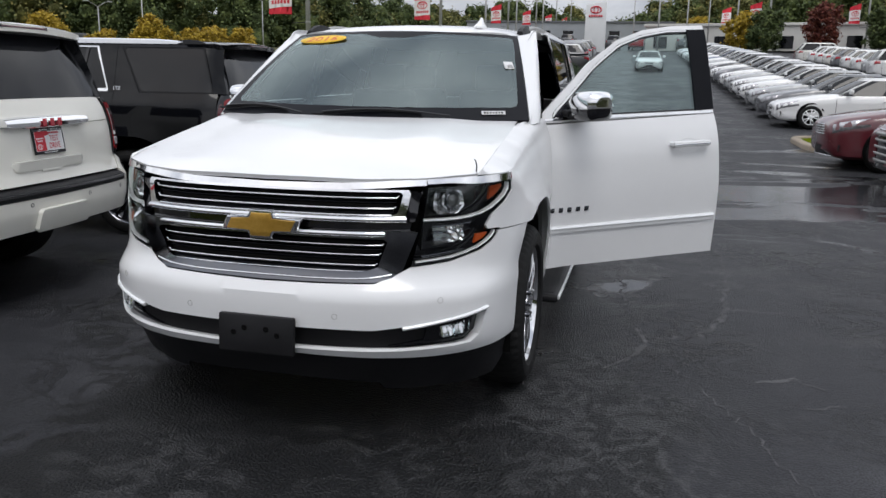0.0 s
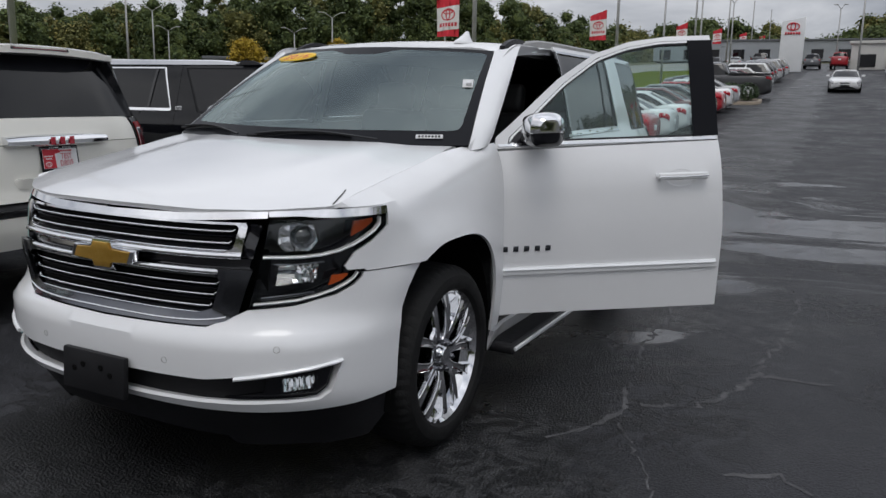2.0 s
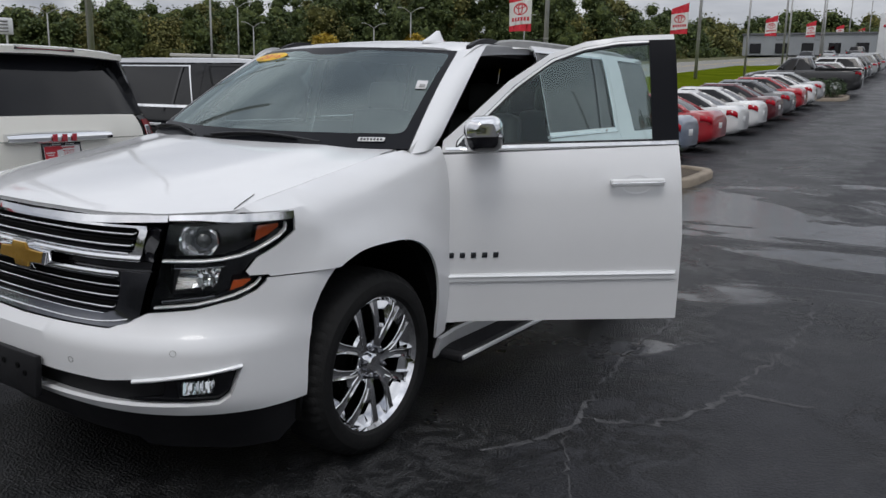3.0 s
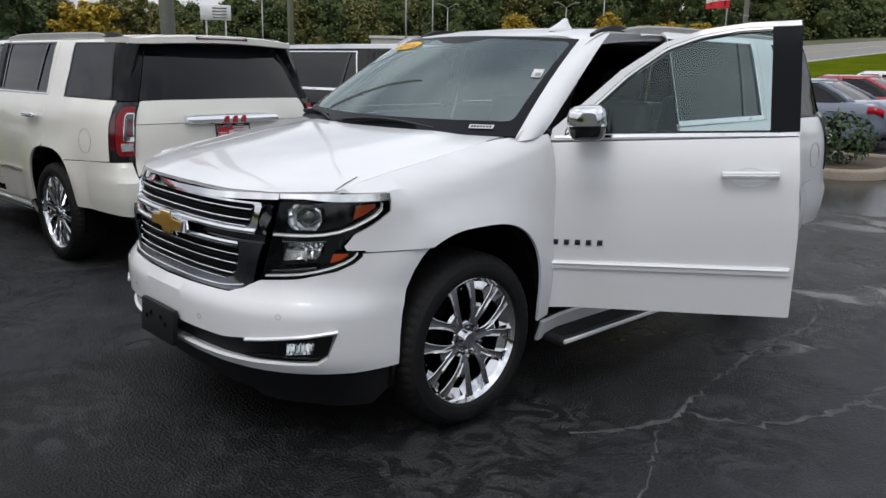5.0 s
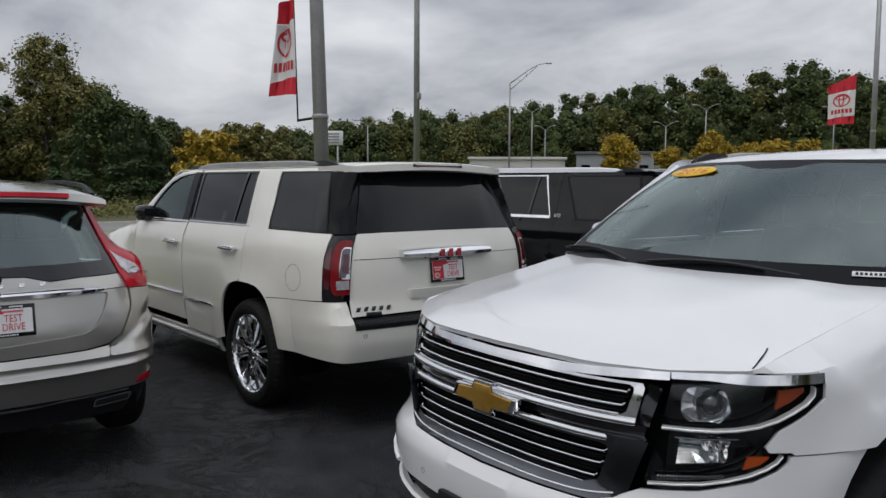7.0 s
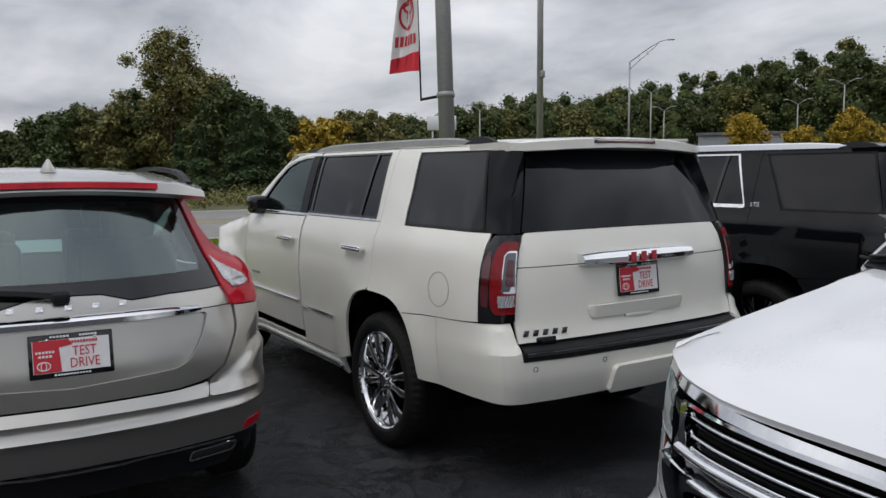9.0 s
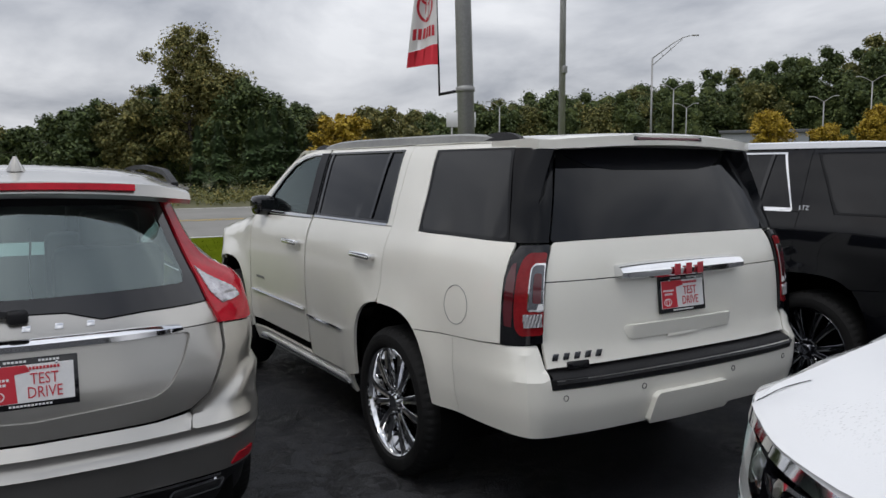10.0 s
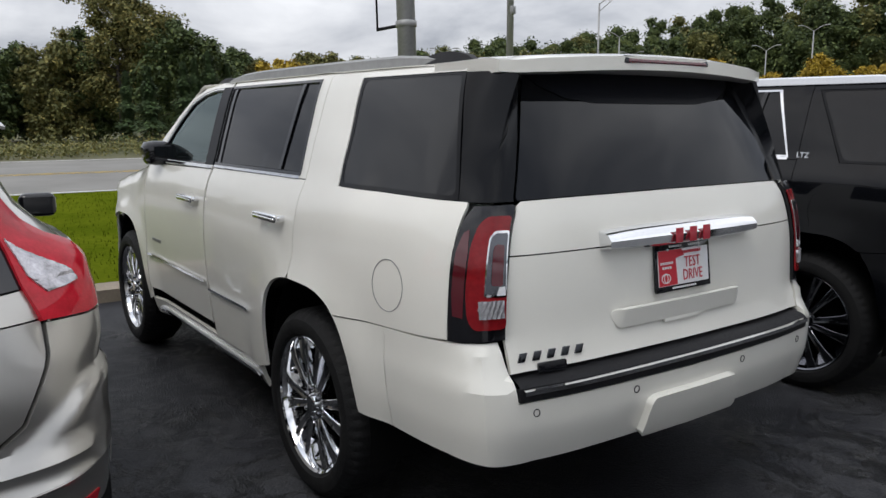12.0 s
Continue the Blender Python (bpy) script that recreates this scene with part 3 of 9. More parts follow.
def side_skin(car, sh, paint, open_door=False, mould="white"):
    """Fenders, doors, quarter panels, windows and sills on both sides."""
    e, b = sh.e, sh.base
    lip0 = 175
    # front fenders
    lamp_edge = [(sh.front(u, z).y + 0.005, z) for u, z in ((1.268, 1.108), (1.266, 1.058), (1.195, 1.012), (1.105, 0.967), (1.06, 0.918), (1.072, 0.902), (1.147, 0.901))]
    brow = [(sh.front(u, 1.13).y + 0.004, 1.118 + 0.02 * u / 1.2) for u in (1.03, 1.10, 1.18, 1.25)]
    arch = [q for q in arch_points(0, 150, 4, n=30) if q[1] > 0.895 or q[0] > 0]
    poly = [(arch[0][0] - 0.01, 0.892)] + arch + [(0.475, 0.40), (0.545, 0.42), (0.545, 1.330), (0.36, 1.318)] + \
        [(y, sh.crest(y)) for y in (0.2, 0.0, -0.2, -0.4, -0.55, -0.605)] + brow + lamp_edge + [(sh.front(1.16, 0.893).y, 0.893)]
    both("fender", panel(poly, sh.side, 0.045, 0.014), paint, car)
    doors = {}
    for s in (1, -1):
        fx = sh.side if s > 0 else (lambda y, z, off=0.0: Vector((-1, 1, 1)) * sh.side(y, z, off))
        opened = open_door and s > 0
        if opened:
            hinge = new("door")
            hinge.parent = car
            hinge.matrix_local = Matrix.Translation((1.0, 0.56, 0)) @ Matrix.Rotation(radians(-58.3), 4, "Z") @ Matrix.Rotation(radians(2.6), 4, "X") @ Matrix.Translation((-1.0, -0.56, 0))
            holder = hinge
            drop = spline((0.40, -0.040), (0.70, -0.030), (1.18, -0.036), (1.35, -0.038), (1.50, -0.018), (1.70, 0.010), (1.81, 0.020), (1.9, 0.022))
            fx = lambda y, z, off=0.0: sh.side(y, z, off) + Vector((0, 0, drop(z)))
            hinge["label"] = "driver's door standing wide open"
        else:
            holder = new("door")
            holder.parent = car
        doors[s] = holder
        y0, y1 = 0.56, 1.722
        z0, zb = 0.497, 1.345
        low = [(y0, z0 + 0.02), (y0 + 0.03, z0), (y1, z0), (y1 + 0.012, 0.9), (y1, zb), (y0 + 0.02, zb - 0.02), (y0, 1.30)]
        keep("door_skin", panel(low, fx, 0.07, 0.03), paint, holder)
        # window surround
        outer = [(y0 + 0.03, zb - 0.008), (y1, zb + 0.004), (y1, 1.808), (1.50, 1.806), (1.30, 1.785), (1.12, 1.735), (0.92, 1.625), (0.72, 1.475), (0.60, 1.39)]
        inner = [(0.73, zb + 0.028), (1.62, zb + 0.030), (1.62, 1.768), (1.46, 1.765), (1.29, 1.742), (1.14, 1.697), (0.96, 1.590), (0.78, 1.445), (0.705, 1.385)]
        mid = [(0.655, zb + 0.006), (1.64, zb + 0.008), (1.64, 1.785), (1.46, 1.783), (1.285, 1.760), (1.13, 1.715), (0.95, 1.608), (0.765, 1.463), (0.665, 1.388)]
        keep("window_frame", panel(outer, fx, 0.06, 0.03, holes=[mid]), paint, holder)
        keep("window_seal", panel(mid, lambda y, z, g=fx: g(y, z, -0.008), 0.06, 0.02, holes=[inner]), M_GLOSSBLACK, holder, "black window seal")
        ring_in = [(a[0] + (b_[0] - a[0]) * 0.55, a[1] + (b_[1] - a[1]) * 0.55) for a, b_ in zip(mid, inner)]
        ring_out = [(a[0] + (b_[0] - a[0]) * 0.12, a[1] + (b_[1] - a[1]) * 0.12) for a, b_ in zip(mid, inner)]
        keep("window_trim", panel(rounded(ring_out, 0.03), lambda y, z, g=fx: g(y, z, -0.003), 0.05, 0.008, holes=[rounded(ring_in, 0.03)]), M_BRIGHT, holder, "bright window surround")
        keep("belt_trim", panel([(y0 + 0.05, zb + 0.002), (y1 - 0.01, zb + 0.006), (y1 - 0.01, zb + 0.02), (y0 + 0.05, zb + 0.014)], lambda y, z, g=fx: g(y, z, 0.006), 0.06, 0.008), M_CHROME, holder, "chrome belt strip")
        keep("pillar_cover", panel([(1.60, zb + 0.022), (1.725, zb + 0.024), (1.725, 1.785), (1.60, 1.785)], lambda y, z, g=fx: g(y, z, 0.003), 0.06, 0.012), M_SATIN, holder, "satin black pillar cover")
        keep("window_glass", panel(inner, lambda y, z, g=fx: g(y, z, -0.016), 0.07, 0.0), M_GLASS, holder).visible_shadow = False
        # mouldings
        if mould == "white":
            keep("side_moulding", panel([(0.585, 0.700), (1.71, 0.700), (1.71, 0.738), (0.585, 0.738)], lambda y, z, g=fx: g(y, z, 0.011), 0.06, 0.014), paint, holder)
        # on the white car the strip's sky reflection is its pale colour
        keep("moulding_strip", panel([(0.60, 0.726), (1.705, 0.726), (1.705, 0.737), (0.60, 0.737)], lambda y, z, g=fx: g(y, z, 0.013 + 0.5 * (0.737 - z)), 0.06, 0.008), M_BRIGHT if mould == "white" else M_CHROME, holder, "thin bright strip")
        # handle: cup and grip
        hm = fx(1.50, 1.175)
        bm = bmesh.new()
        box(bm, (0.024, 0.25, 0.036), Matrix.Translation((hm.x + s * 0.038, 1.515, hm.z + 0.003)), 0.010, 3)
        for yy in (1.405, 1.625):
            box(bm, (0.05, 0.03, 0.026), Matrix.Translation((hm.x + s * 0.015, yy, hm.z + 0.003)), 0.008, 2)
        keep("door_handle", bm, paint if mould == "white" else M_CHROME, holder, "long bright grip handle")
        bm = bmesh.new()
        box(bm, (0.006, 0.25, 0.005), Matrix.Translation((hm.x + s * 0.052, 1.515, hm.z + 0.003)), 0.002, 1)
        keep("handle_strip", bm, M_CHROME, holder, "chrome strip on the handle")
        bm = panel([(1.515 + 0.075 * math.cos(a), 1.165 + 0.045 * math.sin(a)) for a in np.linspace(0, 2 * math.pi, 20, endpoint=False)], lambda y, z, g=fx: g(y, z, 0.002 - 0.012 * (1 - ((y - 1.515) / 0.075) ** 2 - ((z - 1.165) / 0.045) ** 2 if ((y - 1.515) / 0.075) ** 2 + ((z - 1.165) / 0.045) ** 2 < 1 else 0)), 0.03, 0.0)
        keep("handle_cup", bm, paint, holder)
        # mirror on the sail: black shell with a bright cap over its upper part
        mb = fx(0.74, 1.395)
        if not opened:
            mb = mb - Vector((0.12 * s, 0, 0))
        md = -0.026 if opened else -0.018
        cap_mat = M_CHROME if mould == "white" else M_GLOSSBLACK

        def shell(grow, lo):
            bm = bmesh.new()
            rings = []
            for t, hy, hz in ((0.0, 0.045, 0.030), (0.04, 0.080, 0.052), (0.10, 0.098, 0.066), (0.19, 0.100, 0.068), (0.245, 0.088, 0.062), (0.27, 0.05, 0.042)):
                ring = []
                for a in np.linspace(0, 2 * math.pi, 24, endpoint=False):
                    ca, sa = math.cos(a), math.sin(a)
                    zz_ = max(lo, math.copysign(abs(sa) ** 0.6, sa))
                    ring.append(Vector((mb.x + s * (0.050 + t * (1.08 if opened else 0.74) * grow), 0.800 + 0.02 * t + hy * grow * math.copysign(abs(ca) ** 0.6, ca) * (0.75 if ca > 0 else 1), 1.418 + md + hz * (1.2 if opened else 1.12) * grow * zz_)))
                rings.append(ring)
            return loft(bm, rings)
        mirror = keep("mirror", shell(1.0, -1), M_GLOSSBLACK, holder, "chrome-capped wing mirror" if mould == "white" else "black wing mirror", 40)
        keep("mirror_cap", shell(1.03, -0.12), cap_mat, mirror, "bright mirror cap" if mould == "white" else "", 40)
        bm = bmesh.new()
        box(bm, (0.15, 0.11, 0.034), Matrix.Translation((mb.x + s * 0.09, 0.795, 1.366 + md)) @ Matrix.Rotation(radians(-6 * s), 4, "Y"), 0.014, 3)
        box(bm, (0.09, 0.13, 0.040), Matrix.Translation((mb.x + s * 0.015, 0.79, 1.372 + md)), 0.014, 2)
        keep("mirror_foot", bm, M_PLASTIC, mirror, "black mirror foot")
        bm = bmesh.new()
        box(bm, (0.17 if opened else 0.13, 0.008, 0.095), Matrix.Translation((mb.x + s * (0.165 if opened else 0.142), 0.878, 1.418 + md)), 0.003, 1)
        keep("mirror_glass", bm, M_PRIVACY, mirror)
        keep("sail_cover", panel([(0.66, zb + 0.012), (0.80, zb + 0.014), (0.80, 1.47), (0.70, 1.40)], lambda y, z, g=fx: g(y, z, -0.003), 0.05, 0.01), M_GLOSSBLACK, holder)
        if opened:
            # the trim on the inside of the open door and its edge
            keep("door_card", panel([(y0 + 0.04, z0 + 0.03), (y1 - 0.02, z0 + 0.03), (y1 - 0.02, zb), (y0 + 0.04, zb - 0.03)], lambda y, z, g=fx: g(y, z, -0.09), 0.1, 0.0), M_SEAT, holder)
            for ya in (y0 + 0.012, y1 - 0.012):
                bm = bmesh.new()
                pts = [fx(ya, z, -0.006) for z in np.linspace(z0 + 0.01, zb, 9)]
                for p, q in zip(pts, pts[1:]):
                    bm.faces.new([bm.verts.new(c) for c in (p, q, q - Vector((0.085, 0, 0)), p - Vector((0.085, 0, 0)))])
                keep("door_edge", bm, paint, holder)
        # rear door
        rd = new("rear_door")
        rd.parent = car
        ry0, ry1 = 1.75, 2.88 + (0.0 if not e else 0.31)
        ln = 0.02 if not e else 0.14
        cut = [p for p in arch_points(b, 178, 90, r=ARCH + 0.002, n=24) if p[0] < ry1 and p[1] > 0.45]
        low = [(ry0, 0.425), (min(b - 0.55, ry1), 0.425)] + cut + [(ry1, cut[-1][1] + 0.02), (ry1, 1.362), (ry0, 1.353)] if not e else [(ry0, 0.425), (ry1, 0.425), (ry1, 1.362), (ry0, 1.353)]
        keep("door_skin", panel(low, fx, 0.08, 0.016), paint, rd)
        up = [(ry0, 1.357), (ry1, 1.366), (ry1 + 0.0, 1.808), (ry0, 1.808)]
        wi = rounded([(ry0 + 0.055, 1.385), (ry1 - 0.075, 1.392), (ry1 - 0.075 - ln, 1.772), (ry0 + 0.055, 1.772)], 0.02)
        cm = [(ry0 + 0.0, 1.372), (ry1 - 0.055, 1.376), (ry1 - 0.055 - ln, 1.787), (ry0 + 0.0, 1.787)]
        keep("window_frame", panel(up, fx, 0.08, 0.016, holes=[cm]), paint, rd)
        keep("window_trim", panel(cm, lambda y, z, g=fx: g(y, z, 0.003), 0.07, 0.012, holes=[[(ry0 + 0.004, 1.386), (ry1 - 0.071, 1.390), (ry1 - 0.071 - ln, 1.775), (ry0 + 0.004, 1.775)]]), M_GLOSSBLACK if paint is M_PEARL else M_CHROME, rd, "window surround")
        keep("sill_trim", panel([(ry0 + 0.004, 1.360), (ry1 - 0.06, 1.364), (ry1 - 0.06, 1.376), (ry0 + 0.004, 1.371)], lambda y, z, g=fx: g(y, z, 0.006), 0.08, 0.008), M_CHROME, rd, "thin chrome sill strip")
        keep("window_seal", panel([(ry0 + 0.004, 1.386), (ry1 - 0.071, 1.390), (ry1 - 0.071 - ln, 1.775), (ry0 + 0.004, 1.775)], lambda y, z, g=fx: g(y, z, -0.004), 0.07, 0.012, holes=[wi]), M_GLOSSBLACK, rd)
        keep("window_glass", panel(wi, lambda y, z, g=fx: g(y, z, -0.010), 0.09, 0.0), M_PRIVACY, rd, "dark privacy glass")
        vx = ry1 - 0.27 - 0.5 * ln
        keep("vent_bar", panel([(vx - 0.03, 1.39), (vx, 1.39), (vx + 0.05, 1.775), (vx + 0.02, 1.775)], lambda y, z, g=fx: g(y, z, -0.002), 0.07, 0.012), M_GLOSSBLACK, rd)
        if mould == "white":
            keep("side_moulding", panel([(1.77, 0.655), (2.36, 0.655), (2.36, 0.70), (1.77, 0.70)], lambda y, z, g=fx: g(y, z, 0.011), 0.06, 0.014), paint, rd)
        keep("moulding_strip", panel([(1.765, 0.690), (2.355, 0.690), (2.355, 0.704), (1.765, 0.704)], lambda y, z, g=fx: g(y, z, 0.015), 0.06, 0.008), M_BRIGHT if mould == "white" else M_CHROME, rd, "thin bright strip")
        bm = bmesh.new()
        hy = 2.66
        h2 = fx(hy, 1.185)
        box(bm, (0.024, 0.25, 0.036), Matrix.Translation((h2.x + s * 0.038, hy, 1.19)), 0.010, 3)
        for yy in (hy - 0.11, hy + 0.11):
            box(bm, (0.05, 0.03, 0.026), Matrix.Translation((h2.x + s * 0.015, yy, 1.19)), 0.008, 2)
        keep("door_handle", bm, paint if mould == "white" else M_CHROME, rd, "long bright grip handle")
        bm = bmesh.new()
        box(bm, (0.006, 0.25, 0.005), Matrix.Translation((h2.x + s * 0.052, hy, 1.19)), 0.002, 1)
        keep("handle_strip", bm, M_CHROME, rd)
        # quarter panel
        qb, qt = (0.315, 0.27) if not e else (0.277, 0.064)
        yl = sh.rear(1.075, 1.1).y
        qa = arch_points(b, 90 if not e else 178, 3, r=ARCH, n=24)
        qa = [p for p in qa if p[0] >= ry1 + 0.004] if not e else qa
        upper_arch = [p for p in qa if p[1] > 0.875 or p[0] < b]
        lower_arch = [p for p in qa if p[1] <= 0.875 and p[0] > b]
        q0 = [(ry1 + 0.004, qa[0][1])] if not e else [(ry1 + 0.004, 0.425)]
        low = q0 + upper_arch + [(upper_arch[-1][0] + 0.02, 0.872), (yl, 0.905), (yl, 1.338), (yl - 0.004, 1.352), (ry1 + qb - 0.015, 1.356), (ry1 + qt - 0.02, 1.78), (yl - 0.16, 1.78), (yl - 0.16, 1.808), (ry1 + 0.004, 1.808)]
        keep("quarter_panel", panel(low, fx, 0.07, 0.014), paint, car)
        keep("bumper_side", panel([(upper_arch[-1][0] + 0.024, 0.866)] + [q for q in lower_arch if q[1] > 0.53] + [(b + 0.468, 0.507), (3.60 + e, 0.505), (3.60 + e, 0.884)], fx, 0.06, 0.014), paint, car)
        qg = rounded([(ry1 + qb, 1.372), (yl - 0.055, 1.368), (yl - 0.175, 1.77), (ry1 + qt, 1.77)], 0.03)
        keep("quarter_seal", panel([(ry1 + qb - 0.013, 1.358), (yl - 0.04, 1.354), (yl - 0.16, 1.778), (ry1 + qt - 0.018, 1.778)], lambda y, z, g=fx: g(y, z, -0.004), 0.08, 0.012, holes=[qg]), M_CORNER, car)
        keep("quarter_glass", panel(qg, lambda y, z, g=fx: g(y, z, -0.006), 0.09, 0.004), M_PRIVACY, car, "dark privacy glass")
        # rocker and running board
        keep("rocker", panel([(0.53, 0.31), (b - 0.54, 0.31), (b - 0.54, 0.418), (0.53, 0.418)], lambda y, z, g=fx: g(y, z, -0.012), 0.12, 0.02), paint, car)
        if mould != "white":
            keep("sill_strip", panel([(0.60, 0.33), (b - 0.60, 0.33), (b - 0.60, 0.352), (0.60, 0.352)], lambda y, z, g=fx: g(y, z, 0.0), 0.1, 0.01), M_CHROME, car, "bright sill strip")
        board = new("running_board")
        board.parent = car
        bm = bmesh.new()
        L = b - 1.16
        bx = 0.0 if mould == "white" else -0.13
        bz = 0.0 if mould == "white" else 0.085
        box(bm, (0.17, L, 0.05), Matrix.Translation((s * (1.01 + bx), 0.58 + L / 2, 0.275 + bz)), 0.018, 3)
        for k in range(9):
            box(bm, (0.006, L - 0.1, 0.006), Matrix.Translation((s * (0.955 + bx + 0.013 * k), 0.58 + L / 2, 0.302 + bz)), 0.0)
        keep("tread", bm, M_PLASTIC, board, "ribbed black step tread")
        bm = bmesh.new()
        box(bm, (0.016, L - 0.02, 0.022), Matrix.Translation((s * (1.098 + bx), 0.58 + L / 2, 0.282 + bz)), 0.006, 2)
        keep("step_trim", bm, M_BRIGHT, board, "bright strip on the step edge")
        # roof rail
        rail = new("roof_rail")
        rail.parent = car
        y2, y3 = 1.25, 3.72 + e
        yr = lambda t: y2 + (y3 - y2) * t
        zz = lambda y: sh.roof(0.70, y).z
        bm = bmesh.new()
        pts = [Vector((s * (0.715 + 0.012 * math.sin(math.pi * t)), yr(t), zz(yr(t)) + 0.006 + 0.026 * min(1, 6 * t, 6 * (1 - t)))) for t in np.linspace(0.02, 0.98, 26)]
        rings = [[p + Vector((dx * 0.018, 0, dz * 0.015)) for dx, dz in ((-1.3, -2.4), (1.3, -2.4), (1.1, 0.4), (0.5, 1), (-0.5, 1), (-1.1, 0.4))] for p in pts]
        loft(bm, rings)
        keep("rail_bar", bm, M_CHROME if not (paint is M_WHITE or paint is M_PEARL) else M_STEEL, rail, "satin metal roof rail")
        for ya, yb in ((y2 - 0.06, y2 + 0.30), (y3 - 0.30, y3 + 0.04)):
            bm = bmesh.new()
            ring = []
            for t in np.linspace(0, 1, 9):
                yy = ya + (yb - ya) * t
                h = 0.012 + 0.036 * math.sin(math.pi * min(1, max(0.02, t))) ** 0.6
                ring.append([Vector((s * (0.715 + dx), yy, zz(yy) - 0.03 + dz)) for dx, dz in ((-0.03, 0), (0.035, 0), (0.03, h * 0.7), (0.015, h + 0.03), (-0.015, h + 0.03), (-0.025, h * 0.7))])
            loft(bm, ring)
            keep("rail_foot", bm, M_PLASTIC, rail, "dark grey rail foot")
        # screen pillar and cant rail
        def pillar(t, q, s=s):
            a = sh.screen(1.0, max(q, 0.0)) + Vector((0.0, 0.0, 0.35 * min(q, 0.0)))
            c = sh.side(0.55 + 0.61 * q, 1.352 + 0.435 * q, -0.006)
            if q > 0.8:
                c = c.lerp(Vector((sh.side(1.22, 1.80).x, 1.22, 1.806)), (q - 0.8) * 5)
            p = a.lerp(c, t) + Vector((0.022, -0.012, 0.0)) * math.sin(math.pi * t)
            return Vector((p.x * s, p.y, p.z))
        keep("screen_pillar", panel([(0.0, -0.07), (1, -0.07), (1, 1), (0.0, 1)], pillar, 0.12, 0.012), paint, car)

        def cant(x, y, s=s):
            a = sh.roof(0.79 - 0.045 * step01(y, 2.8 + e, 3.62 + e), y)
            c = sh.side(y, 1.811)
            p = a.lerp(c, x) + Vector((0.006, 0, 0.010)) * math.sin(math.pi * x)
            return Vector((p.x * s, p.y, p.z))
        keep("cant_rail", panel([(0, 1.02), (1, 1.22), (1, 3.74 + e), (0, 3.76 + e)], cant, 0.2, 0.01, away=(0, 2, 1.2)), paint, car)
        keep("roof_ditch", panel([(-0.05, 1.05), (0.03, 1.05), (0.03, 3.58 + e), (-0.05, 3.58 + e)], lambda x, y, c=cant: c(x, y) + Vector((0, 0, 0.002)), 0.05, 0.0, away=(0, 2, 1.2), su=6), M_PLASTIC, car)
        # wheel wells
        for cy in (0.0, b):
            bm = bmesh.new()
            n = 16
            rings = []
            for k in range(n + 1):
                a = radians(-12 + 204 * k / n)
                rings.append([Vector((s * x, cy + ARCH_Y + 0.475 * math.cos(a), 0.405 + 0.58 * math.sin(a))) for x in (0.985, 0.60)])
            vv = [[bm.verts.new(p) for p in r] for r in rings]
            for p, q in zip(vv, vv[1:]):
                bm.faces.new((p[0], p[1], q[1], q[0]))
            bm.faces.new([r[1] for r in vv])
            keep("wheel_well", bm, M_UNDER, car)
    return doors


def cabin(car, sh, wheel_side=1):
    """Floor, dashboard, seats and steering wheel, dimly seen through the glass."""
    e = sh.e
    bm = bmesh.new()
    box(bm, (1.60, 3.0 + e, 0.24), Matrix.Translation((0, 1.10 + e / 2, 0.42)), 0.03)
    box(bm, (1.20, 1.3, 0.14), Matrix.Translation((0, 3.2 + e, 0.50)), 0.03)
    box(bm, (1.30, 0.95, 0.55), Matrix.Translation((0, -0.30, 0.72)), 0.05)
    keep("underbody", bm, M_UNDER, car)
    bm = bmesh.new()
    box(bm, (1.62, 0.55, 0.42), Matrix.Translation((0, 0.72, 1.06)), 0.10, 4)
    box(bm, (0.34, 0.22, 0.10), Matrix.Translation((wheel_side * 0.42, 0.78, 1.29)), 0.04, 3)
    keep("dashboard", bm, M_SEAT, car, "dark dashboard")
    bm = bmesh.new()
    m = Matrix.Translation((wheel_side * 0.42, 1.06, 1.13)) @ Matrix.Rotation(radians(65), 4, "X")
    n = 28
    tube(bm, [m @ Vector((0.185 * math.cos(2 * math.pi * k / n), 0.185 * math.sin(2 * math.pi * k / n), 0)) for k in range(n + 1)], 0.016, 8, caps=False)
    box(bm, (0.34, 0.05, 0.03), m, 0.01)
    keep("steering_wheel", bm, M_SEAT, car)
    for y in (1.50, 2.45):
        for x in (-0.42, 0.42):
            seat = new("seat")
            seat.parent = car
            bm = bmesh.new()
            box(bm, (0.52, 0.52, 0.18), Matrix.Translation((x, y, 0.78)), 0.06, 3)
            keep("cushion", bm, M_SEAT, seat)
            bm = bmesh.new()
            box(bm, (0.50, 0.16, 0.66), Matrix.Translation((x, y + 0.33, 1.12)) @ Matrix.Rotation(radians(-14), 4, "X"), 0.06, 3)
            keep("backrest", bm, M_SEAT, seat)
            bm = bmesh.new()
            box(bm, (0.28, 0.10, 0.18), Matrix.Translation((x, y + 0.43, 1.53)) @ Matrix.Rotation(radians(-10), 4, "X"), 0.04, 3)
            keep("headrest", bm, M_SEAT, seat)


